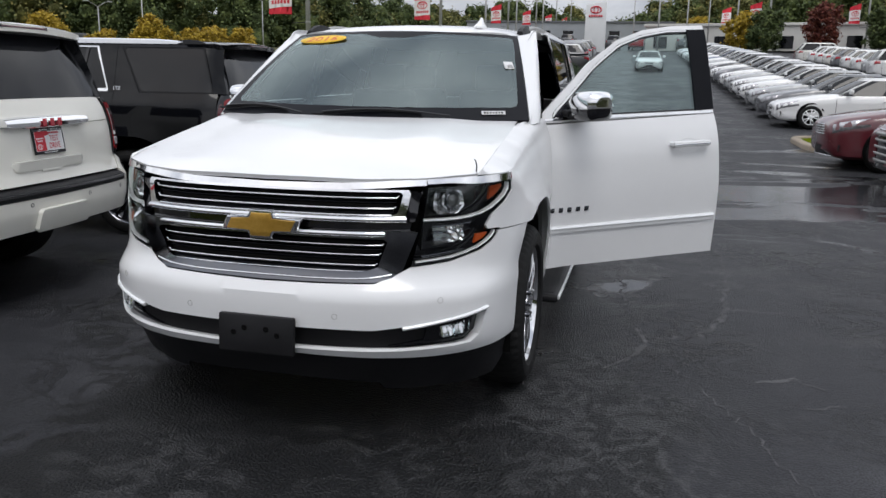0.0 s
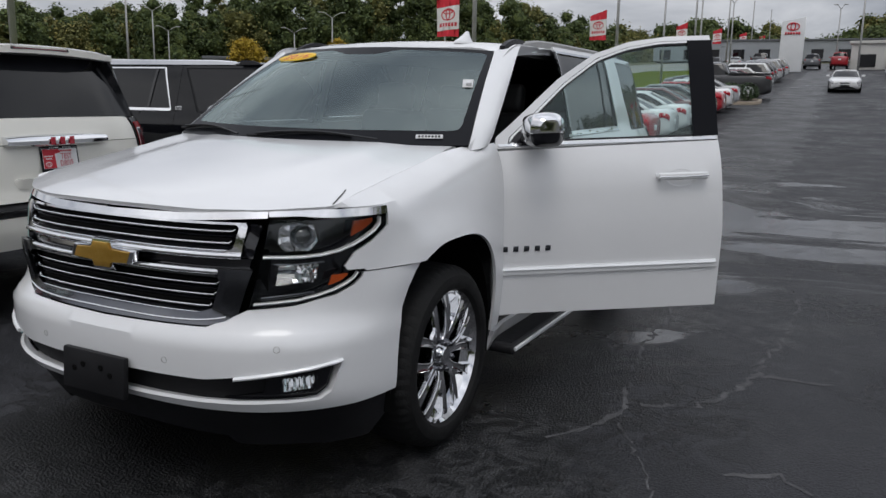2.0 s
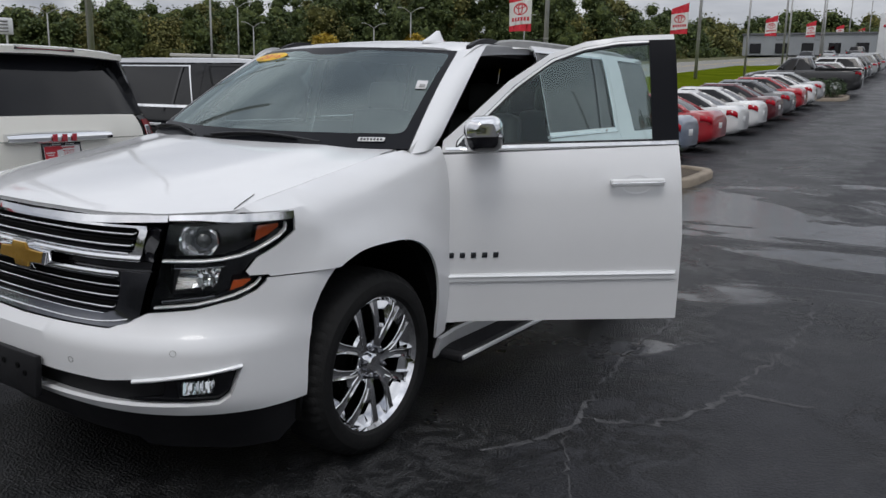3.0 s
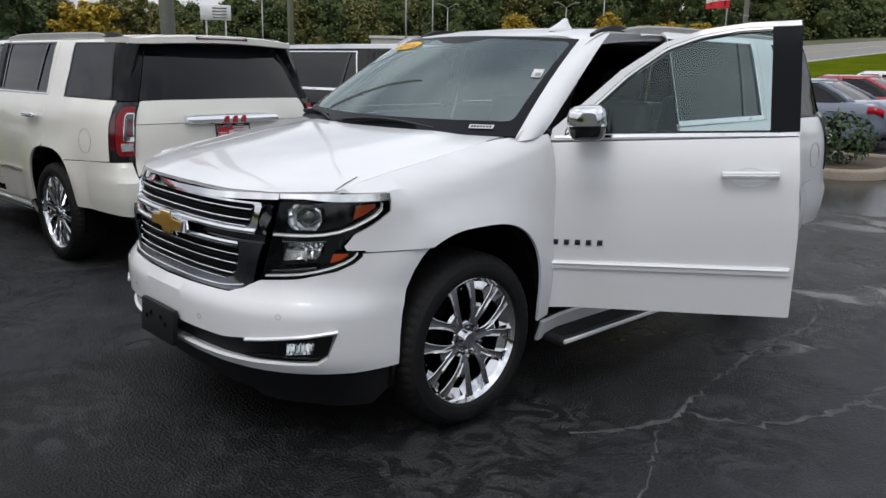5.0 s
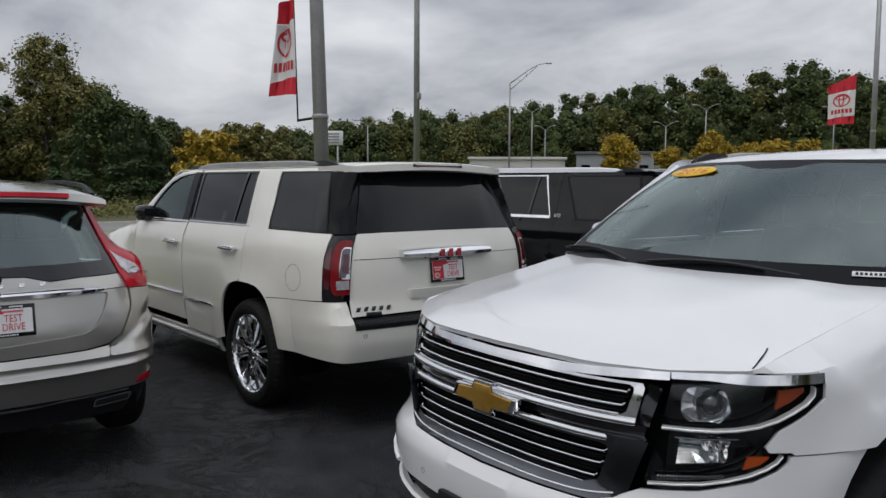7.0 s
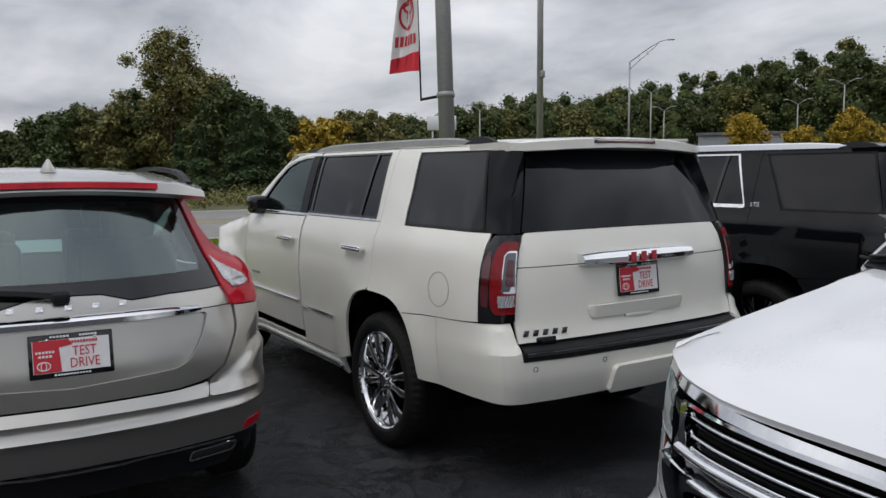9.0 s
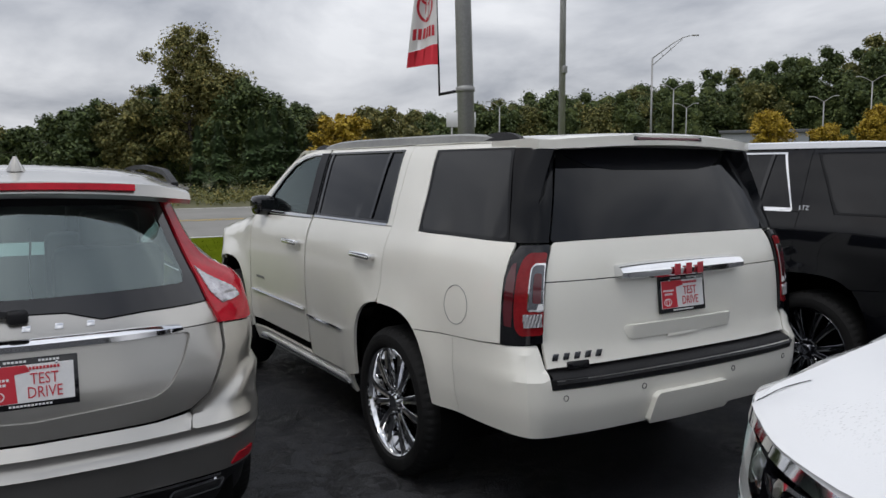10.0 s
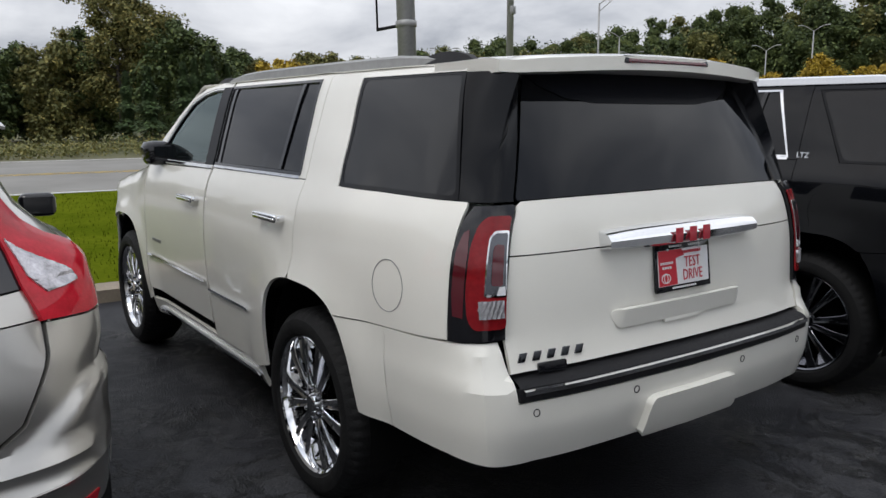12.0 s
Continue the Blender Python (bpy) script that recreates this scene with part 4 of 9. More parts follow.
def upper(car, sh, paint):
    """Bonnet, windscreen, wipers, roof and rear spoiler."""
    e = sh.e
    fr = [(sh.front(u, 1.125).x, sh.front(u, 1.125).y - 0.008) for u in np.linspace(-1.03, 1.03, 31)]
    fr = [p for p in fr if abs(p[0]) < 0.845]
    edge = [(0.851, -0.610), (0.860, -0.55), (0.862, -0.3), (0.862, 0.0), (0.862, 0.335)]
    back = [(x, 0.135 + 0.20 * (x / 0.862) ** 2) for x in np.linspace(0.862, -0.862, 17)]
    poly = fr + edge[:-1] + back + [(-x, y) for x, y in reversed(edge[:-1])]
    keep("bonnet", panel(poly, sh.hood, 0.06, 0.018, away=(0, 0, 0.3)), paint, car)
    # the dark shut lines beside the bonnet
    line = spline((-0.64, 0.842), (-0.59, 0.834), (-0.54, 0.822), (-0.50, 0.808), (-0.46, 0.790), (0.20, 0.863), (0.335, 0.863))
    for y0, y1 in ((-0.628, -0.49), (0.22, 0.33)):
        strip = [(line(y) - 0.0026, y) for y in np.linspace(y0, y1, 7)]
        gap = panel(strip + [(x + 0.0052, y) for x, y in reversed(strip)], lambda x, y: sh.hood(x, y, 0.0016), 0.03, 0.0, away=(0, 0, 0.3))
        both("bonnet_gap", gap, M_UNDER, car, "dark bonnet shut line")
    # windscreen: glass within a black printed border
    full = [(-1, 0.0), (1, 0.0), (1, 1), (-1, 1)]
    hole = rounded([(-0.945, 0.12), (0.945, 0.12), (0.965, 0.955), (0.30, 0.962), (0.12, 0.90), (-0.12, 0.90), (-0.30, 0.962), (-0.965, 0.955)], 0.05)
    ws = new("windscreen")
    ws.parent = car
    keep("screen_border", panel(full, lambda p, q: sh.screen(p * 0.995, q), 0.09, 0.01, holes=[hole], away=(0, 2, 0.5)), M_SATIN, ws, "black printed glass border")
    g = keep("screen_glass", panel(hole, lambda p, q: sh.screen(p * 0.995, q), 0.09, 0.0, away=(0, 2, 0.5)), M_WIND, ws)
    g.visible_shadow = False
    keep("cowl", panel([(-0.88, -0.06), (0.88, -0.06), (0.9, 0.06), (-0.9, 0.06)], lambda p, q: sh.screen(p, max(q, 0) * 0.6, -0.012) + Vector((0, min(q, 0) * 1.2, min(q, 0) * 0.3)), 0.06, 0.0, away=(0, 2, 0.5)), M_PLASTIC, car)
    for x0, x1 in ((0.48, -0.18), (-0.30, -0.84)):
        wp = new("wiper")
        wp.parent = car
        bm = bmesh.new()
        pts = [sh.screen((x0 + (x1 - x0) * t) / 0.86, 0.015 + 0.052 * math.sin(math.pi * min(1, t * 0.9)), 0.022) for t in np.linspace(0, 1, 12)]
        rings = [[p + Vector((0, a * 0.008, b * 0.006)) for a, b in ((-1, -0.5), (1, 0.2), (0.6, 1), (-1, 0.5))] for p in pts]
        loft(bm, rings)
        keep("wiper_arm", bm, M_PLASTIC, wp)
        bm = bmesh.new()
        tube(bm, [sh.screen((x0 + (x1 - x0) * t) / 0.86, 0.030 + 0.050 * math.sin(math.pi * min(1, t)), 0.010) for t in np.linspace(0.22, 1.1, 12)], 0.007, 6)
        keep("wiper_blade", bm, M_PLASTIC, wp)
    ye = 3.62 + e
    poly = [(x, 0.905 + 0.165 * (x / 0.70) ** 2) for x in np.linspace(-0.705, 0.705, 13)] + [(0.79, 1.16), (0.79, 2.8 + e), (0.775, 3.2 + e), (0.745, ye), (-0.745, ye), (-0.775, 3.2 + e), (-0.79, 2.8 + e), (-0.79, 1.16)]
    keep("roof", panel(poly, sh.roof, 0.12, 0.012, away=(0, 2, 0.5)), paint, car)
    bm = bmesh.new()
    box(bm, (1.50, 2.25 + e, 0.02), Matrix.Translation((0, 2.375 + e / 2, 1.765)), 0.004, 1)
    keep("headliner", bm, M_SEAT, car)


def fin(car, sh, x=0.45, y=1.235, mat=None):
    bm = bmesh.new()
    z = sh.roof(x, y).z
    ring = []
    for t, w, a, b in ((0, 0.045, -0.10, 0.10), (0.012, 0.042, -0.095, 0.098), (0.03, 0.026, -0.05, 0.085), (0.05, 0.014, -0.01, 0.07), (0.066, 0.008, 0.02, 0.062), (0.070, 0.004, 0.03, 0.055)):
        ring.append([Vector((x + w * cx, y + (a + b) / 2 + (b - a) / 2 * cy, z + t - 0.008)) for cx, cy in ((math.cos(k * math.pi / 6), math.sin(k * math.pi / 6)) for k in range(12))])
    loft(bm, ring)
    keep("antenna_fin", bm, mat, car)


def plain_front(car, sh, paint):
    """A nose that the walk sees little of: bumper, grille and lamps."""
    half = [(0, 0.70), (0.6, 0.72), (0.72, 0.80), (1.16, 0.86), (1.22, 0.885), (1.36, 0.885), (1.29, 0.65), (1.25, 0.45), (1.25, 0.30), (0, 0.28)]
    keep("front_bumper", panel(symmetric(half), sh.front, 0.09, 0.014), paint, car)
    keep("grille", panel(symmetric([(0, 0.70), (0.6, 0.72), (0.74, 1.08), (0, 1.10)]), lambda u, z: sh.front(u, z, -0.02), 0.1, 0.014), M_DARKCHROME, car)
    for s in (1, -1):
        keep("headlamp", panel([(0.62 * s, 0.73), (1.15 * s, 0.86), (1.26 * s, 1.12), (0.75 * s, 1.09)], lambda u, z: sh.front(u, z, -0.004), 0.07, 0.014), M_CLEARRIB, car)


def chrome_front(car, sh, paint):
    """The nose that the walk passes: bumper, two-storey grille, lamps, fog lamps and plate bracket."""
    fr = sh.front
    recess = [(0, 0.508), (0.50, 0.508), (0.64, 0.525), (0.80, 0.545), (1.00, 0.572), (1.025, 0.560), (0.985, 0.452), (0.94, 0.425), (0.60, 0.413), (0, 0.408)]
    half = [(0, 0.690), (0.50, 0.698), (0.62, 0.745), (0.66, 0.762), (0.85, 0.778), (1.03, 0.812), (1.110, 0.845), (1.145, 0.873), (1.150, 0.887), (1.20, 0.888)] + [(sh.un_at(ARCH_Y - 0.441 * (1 - min(1, abs((z - 0.405) / 0.544)) ** 2.94) ** 0.34, z), z) for z in (0.887, 0.85, 0.80, 0.72, 0.62, 0.52, 0.45, 0.39)] + [(1.10, 0.376), (0.6, 0.374), (0, 0.382)]
    bumper = keep("front_bumper", panel(symmetric(half), fr, 0.034, 0.016, holes=[symmetric(recess)]), paint, car)
    keep("lower_intake", panel(symmetric([(u * 1.01, 0.49 + (z - 0.49) * 1.08) for u, z in recess]), lambda u, z: fr(u, z, -0.05), 0.07, 0.0), M_PLASTIC, bumper, "matt black intake")
    keep("valance", panel(symmetric([(0, 0.392), (0.6, 0.384), (1.10, 0.382), (sh.un_at(-0.42, 0.392), 0.392), (sh.un_at(-0.42, 0.3), 0.300), (1.20, 0.205), (1.0, 0.185), (0.55, 0.185), (0.52, 0.225), (0, 0.235)]), lambda u, z: fr(u, z, -0.018), 0.07, 0.02), M_PLASTIC, car, "black lower valance")
    # recess walls of the intake
    bm = bmesh.new()
    loop = dense(symmetric(recess), 0.04)
    a = [bm.verts.new(fr(u, z, -0.004)) for u, z in loop]
    b = [bm.verts.new(fr(u, z, -0.055)) for u, z in loop]
    for i in range(len(loop)):
        j = (i + 1) % len(loop)
        bm.faces.new((a[i], a[j], b[j], b[i]))
    keep("intake_wall", bm, paint, bumper)
    for s in (1, -1):
        fog = new("fog_lamp")
        fog.parent = car
        keep("fog_bezel", panel([(u * s, z) for u, z in ((0.56, 0.425), (0.93, 0.436), (0.985, 0.470), (1.005, 0.558), (0.84, 0.540), (0.735, 0.525), (0.72, 0.452))], lambda u, z: fr(u, z, -0.034), 0.04, 0.012), M_GLOSSBLACK, fog, "gloss black surround")
        keep("fog_reflector", panel([(u * s, z) for u, z in ((0.800, 0.462), (0.912, 0.470), (0.920, 0.520), (0.795, 0.508))], lambda q, z: fr(q, z, -0.020 - 0.35 * (z - 0.47) + 0.004 * math.sin(q * 330)), 0.008, 0.008), M_REFLECTOR, fog, "ribbed bright fog lamp")
        keep("fog_lens", panel(rounded([(0.785 * s, 0.452), (0.925 * s, 0.460), (0.932 * s, 0.530), (0.782 * s, 0.517)], 0.012), lambda u, z: fr(u, z, -0.010), 0.03, 0.006), M_LENS, fog)
    # parking sensors
    for u, z in ((0.335, 0.565), (0.78, 0.632)):
        for s in (1, -1):
            n = [(u * s + 0.0125 * math.cos(t), z + 0.0125 * math.sin(t)) for t in np.linspace(0, 2 * math.pi, 16, endpoint=False)]
            h = [(u * s + 0.0108 * math.cos(t), z + 0.0108 * math.sin(t)) for t in np.linspace(0, 2 * math.pi, 16, endpoint=False)]
            keep("sensor_ring", panel(n, lambda a, b: fr(a, b, 0.0015), 0.01, 0.004, holes=[h]), M_STEEL, bumper)
    # grille
    grille = new("grille")
    grille.parent = car
    keep("grille_back", panel(symmetric([(0, 0.715), (0.50, 0.72), (0.60, 0.75), (0.70, 1.075), (0, 1.08)]), lambda u, z: fr(u, z, -0.06), 0.09, 0.0), M_UNDER, grille)
    up_hole = rounded(symmetric([(0, 0.978), (0.565, 0.976), (0.602, 0.990), (0.628, 1.066), (0.612, 1.076), (0, 1.074)]), 0.012)
    lo_hole = rounded(symmetric([(0, 0.742), (0.46, 0.748), (0.515, 0.764), (0.556, 0.872), (0.545, 0.882), (0, 0.884)]), 0.010)
    groove = symmetric([(0, 0.919), (0.55, 0.918), (0.662, 0.916), (0.672, 0.946), (0.60, 0.948), (0, 0.949)])
    frame_up = symmetric([(0, 0.952), (0.60, 0.952), (0.634, 0.958), (0.664, 1.070), (0.655, 1.084), (0, 1.085)])
    wedge = [(0.640, 0.955), (0.682, 0.950), (0.722, 1.076), (0.670, 1.072)]
    low = symmetric([(0, 0.697), (0.50, 0.704), (0.575, 0.722), (0.625, 0.752), (0.690, 0.916), (0, 0.915)])
    keep("upper_frame", panel(frame_up, lambda u, z: fr(u, z, 0.006), 0.03, 0.04, holes=[up_hole]), M_CHROME, grille, "bright chrome frame")
    # same chrome as the upper frame; mirrored dark ground is put into the colour
    keep("lower_frame", panel(low, lambda u, z: fr(u, z, 0.002 + 0.028 * step01(z, 0.72, 0.90) * step01(abs(u), 0.50, 0.58)), 0.03, 0.04, holes=[lo_hole]), M_DARKCHROME, grille, "chrome lower surround, toned dark for the ground it mirrors")
    for s in (1, -1):
        keep("grille_wedge", panel([(u * s, z) for u, z in wedge], lambda u, z: fr(u, z, -0.004 + 0.010 * math.sin(z * 60 + u * 35)), 0.02, 0.02), M_GLOSSBLACK, grille)
    keep("grille_groove", panel(groove, lambda u, z: fr(u, z, -0.024), 0.08, 0.0), M_GLOSSBLACK, grille)

    def strip(name, pts, w, mat, off=0.012, label="", deep=0.03, parent=None, bulge=0.5):
        bm = bmesh.new()
        rings = []
        for u, z in pts:
            o = [fr(u, z - w / 2, off - deep)]
            o += [fr(u, z + w / 2 * math.sin(a), off + w * bulge * math.cos(a)) for a in np.linspace(-math.pi / 2, math.pi / 2, 7)]
            o += [fr(u, z + w / 2, off - deep)]
            rings.append(o)
        loft(bm, rings)
        return keep(name, bm, mat, parent or grille, label, 50)
    us = np.linspace(-1, 1, 41)
    strip("grille_bar", [(0.640 * t, 0.964) for t in us], 0.026, M_CHROME, 0.004, "bright chrome crossbar", bulge=0.62)
    strip("grille_bar", [(0.680 * t, 0.904) for t in us], 0.026, M_CHROME, 0.004, "bright chrome crossbar", bulge=0.62)
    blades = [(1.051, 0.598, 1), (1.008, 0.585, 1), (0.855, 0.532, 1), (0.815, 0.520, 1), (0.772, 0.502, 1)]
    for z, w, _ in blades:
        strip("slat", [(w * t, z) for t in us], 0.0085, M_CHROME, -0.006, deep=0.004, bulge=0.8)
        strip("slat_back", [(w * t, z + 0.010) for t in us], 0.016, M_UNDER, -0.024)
        # thin dark strip set in below each slat as its shadow
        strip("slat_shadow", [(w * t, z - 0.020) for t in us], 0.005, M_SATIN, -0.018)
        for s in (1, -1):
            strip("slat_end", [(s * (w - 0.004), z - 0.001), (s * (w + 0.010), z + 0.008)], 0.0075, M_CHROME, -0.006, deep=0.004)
    strip("grille_lip", [(0.575 * t, 0.716 + 0.02 * abs(t) ** 6) for t in us], 0.007, M_CHROME, 0.004)
    strip("grille_lip", [(0.49 * t, 0.746) for t in us], 0.006, M_CHROME, -0.002)
    strip("grille_lip", [(0.575 * t, 0.981) for t in us], 0.006, M_CHROME, 0.0)
    # the bright bar above the grille, in three lengths
    for u0, u1 in ((-0.745, 0.745), (0.75, 1.27), (-1.27, -0.75)):
        zt = lambda u: 1.098 + 0.02 * abs(u) / 1.2 + 0.010 * step01(abs(u), 0.35, 0.75) * (1 - step01(abs(u), 0.85, 1.05))
        lo = [(u, zt(u) - (0.020 if abs(u) < 0.75 else 0.015)) for u in np.linspace(u0, u1, 21)]
        hi = [(u, zt(u) + 0.006 + 0.009 * step01(abs(u), 0.70, 0.90)) for u in np.linspace(u1, u0, 21)]
        keep("chrome_brow", panel(lo + hi, lambda u, z: fr(u, z, 0.004), 0.06, 0.012), M_CHROME, car, "chrome brow under the bonnet edge")
    # badge: a stretched cross, gold in a chrome rim
    badge = new("badge")
    badge.parent = car
    cross = [(-0.055, -0.062), (0.045, -0.062), (0.057, -0.028), (0.155, -0.028), (0.183, 0.028), (0.057, 0.028), (0.055, 0.062), (-0.045, 0.062), (-0.057, 0.028), (-0.155, 0.028), (-0.183, -0.028), (-0.057, -0.028)]
    mb = Matrix.Translation((0, -0.952, 0.930)) @ Matrix.Rotation(radians(94), 4, "X")
    keep("badge_rim", slab(bmesh.new(), cross, mb, 0.026, 0.004), M_CHROME, badge, "chrome rim")
    keep("badge_face", slab(bmesh.new(), [(x * 0.86, y * 0.80) for x, y in cross], mb @ Matrix.Translation((0, 0, 0.024)), 0.008, 0.003), M_GOLD, badge, "gold face")
    # plate bracket
    bracket = new("plate_bracket")
    bracket.parent = car
    bm = bmesh.new()
    box(bm, (0.345, 0.028, 0.165), Matrix.Translation((0, -1.043, 0.470)) @ Matrix.Rotation(radians(-4), 4, "X"), 0.008, 2)
    keep("bracket_plate", bm, M_PLASTIC, bracket, "empty black plate bracket")
    for x, z in ((-0.10, 0.475), (0.10, 0.475), (-0.05, 0.498), (0.05, 0.498)):
        bm = bmesh.new()
        lathe(bm, [(0.0, 0.012), (0.002, 0.0125), (0.004, 0.009), (0.001, 0.0)], 14, axis="Z", m=Matrix.Translation((x, -1.0585, z)) @ Matrix.Rotation(radians(90), 4, "X"))
        keep("bracket_hole", bm, M_UNDER, bracket)
    # headlamps
    shape = [(0.665, 0.768), (0.85, 0.784), (1.03, 0.818), (1.105, 0.850), (1.138, 0.876), (1.140, 0.897), (1.07, 0.898), (1.055, 0.918), (1.10, 0.965), (1.19, 1.010), (1.262, 1.058), (1.268, 1.110), (1.0, 1.102), (0.752, 1.092), (0.72, 0.95)]
    for s in (1, -1):
        lamp = new("headlamp")
        lamp.parent = car
        S = lambda pts: [(u * s, z) for u, z in pts]
        f = lambda off: (lambda u, z: fr(u, z, off))
        keep("lamp_housing", panel(S(shape), f(-0.075), 0.05, 0.0), M_GLOSSBLACK, lamp, "dark lamp housing")
        bm = bmesh.new()
        lp = dense(S(shape), 0.03)
        a = [bm.verts.new(fr(u, z, -0.001)) for u, z in lp]
        b = [bm.verts.new(fr(u, z, -0.076)) for u, z in lp]
        for i in range(len(lp)):
            j = (i + 1) % len(lp)
            bm.faces.new((a[i], a[j], b[j], b[i]))
        keep("lamp_edge", bm, M_GLOSSBLACK, lamp)
        # pale colour stands for sky mirrored in this chrome brow
        strip("fog_trim", S([(0.62, 0.516), (0.70, 0.527), (0.80, 0.541), (0.90, 0.554), (1.0, 0.567), (1.026, 0.570)]), 0.016, M_BRIGHT, 0.002, "chrome brow over the fog lamp", 0.02, car, 0.7)
        strip("lamp_divider", S([(0.725, 0.957), (0.82, 0.957), (0.90, 0.958), (0.98, 0.964), (1.05, 0.976), (1.11, 0.995), (1.16, 1.018), (1.205, 1.042), (1.232, 1.066), (1.236, 1.088)]), 0.011, M_BRIGHT, -0.004, "bright divider in the lamp", 0.014, lamp)
        strip("lamp_strip", S([(0.685, 0.782), (0.78, 0.790), (0.86, 0.797), (0.95, 0.812), (1.02, 0.829), (1.075, 0.850), (1.108, 0.869), (1.125, 0.888)]), 0.009, M_BRIGHT, -0.003, "bright light strip along the lamp's foot", 0.012, lamp)
        for k in range(22):
            u = (0.715 + 0.0105 * k)
            zb = 0.802 + 0.09 * (u - 0.71)
            strip("lamp_rib", S([(u, zb), (u + 0.005, zb)]), 0.022 - 0.0004 * k, M_DARKCHROME, -0.020, "", 0.008, lamp)
        keep("amber_marker", panel(S([(1.005, 0.846), (1.055, 0.861), (1.085, 0.880), (1.088, 0.888), (1.02, 0.884)]), f(-0.010), 0.02, 0.012), M_AMBER, lamp, "amber marker")
        keep("amber_marker", panel(S([(1.115, 1.025), (1.165, 1.046), (1.212, 1.074), (1.214, 1.088), (1.13, 1.082)]), f(-0.022), 0.02, 0.012), M_DARKAMBER, lamp, "smoked amber turn lamp")
        # lower bowl: a bright open box with a tilted, faceted floor
        bowl = [(0.775, 0.855), (0.95, 0.868), (0.985, 0.928), (0.785, 0.924)]
        keep("lower_reflector", panel(S(bowl), lambda u, z: fr(u, z, -0.056 + 0.72 * (0.93 - z) + 0.005 * math.sin(u * 95 + 3 * math.sin(z * 80)) * step01(abs(u), 0.82, 0.90)), 0.012, 0.012), M_REFLECTOR, lamp, "faceted bright reflector", 20)
        strip("bowl_rim", S([(0.770, 0.930), (0.86, 0.930), (0.99, 0.936)]), 0.007, M_DARKCHROME, -0.010, "", 0.012, lamp)
        keep("side_reflector", panel(rounded(S([(0.785, 1.000), (0.815, 0.974), (0.935, 0.974), (0.972, 1.010), (0.960, 1.072), (0.815, 1.080), (0.787, 1.055)]), 0.014), lambda u, z: fr(u, z, -0.068 + 4.5 * ((abs(u) - 0.875) ** 2 + 1.6 * (z - 1.026) ** 2)), 0.016, 0.004), M_REFLECTOR, lamp, "bright bowl round the projector", 20)
        c = fr(0.898 * s, 1.030, -0.040)
        nv = (fr(0.898 * s, 1.030, 0.05) - c).normalized()
        nv = (nv + Vector((0, 0, 0.10))).normalized()
        m = Matrix.Translation(c) @ nv.to_track_quat("X", "Z").to_matrix().to_4x4()
        oval = m @ Matrix.Diagonal((1, 1.12, 0.92, 1)) @ Matrix.Rotation(radians(22.5), 4, "X")
        keep("projector_bezel", lathe(bmesh.new(), [(0.006, 0.049), (0.015, 0.047), (0.008, 0.042), (-0.004, 0.038), (-0.012, 0.034)], 8, m=oval), M_REFLECTOR, lamp, "chrome bezel", 15)
        bm = lathe(bmesh.new(), [(-0.02, 0.036), (0.010, 0.035), (0.014, 0.031)], 28, m=m)
        keep("projector_ring", bm, M_DARKCHROME, lamp)
        bm = lathe(bmesh.new(), [(0.006, 0.031), (0.018, 0.026), (0.025, 0.016), (0.028, 0.0)], 28, m=m)
        keep("projector", bm, M_PROJECTOR, lamp, "round projector lens")
        keep("lamp_lens", panel(S(shape), f(0.0005), 0.05, 0.0), M_LENS, lamp).visible_shadow = False


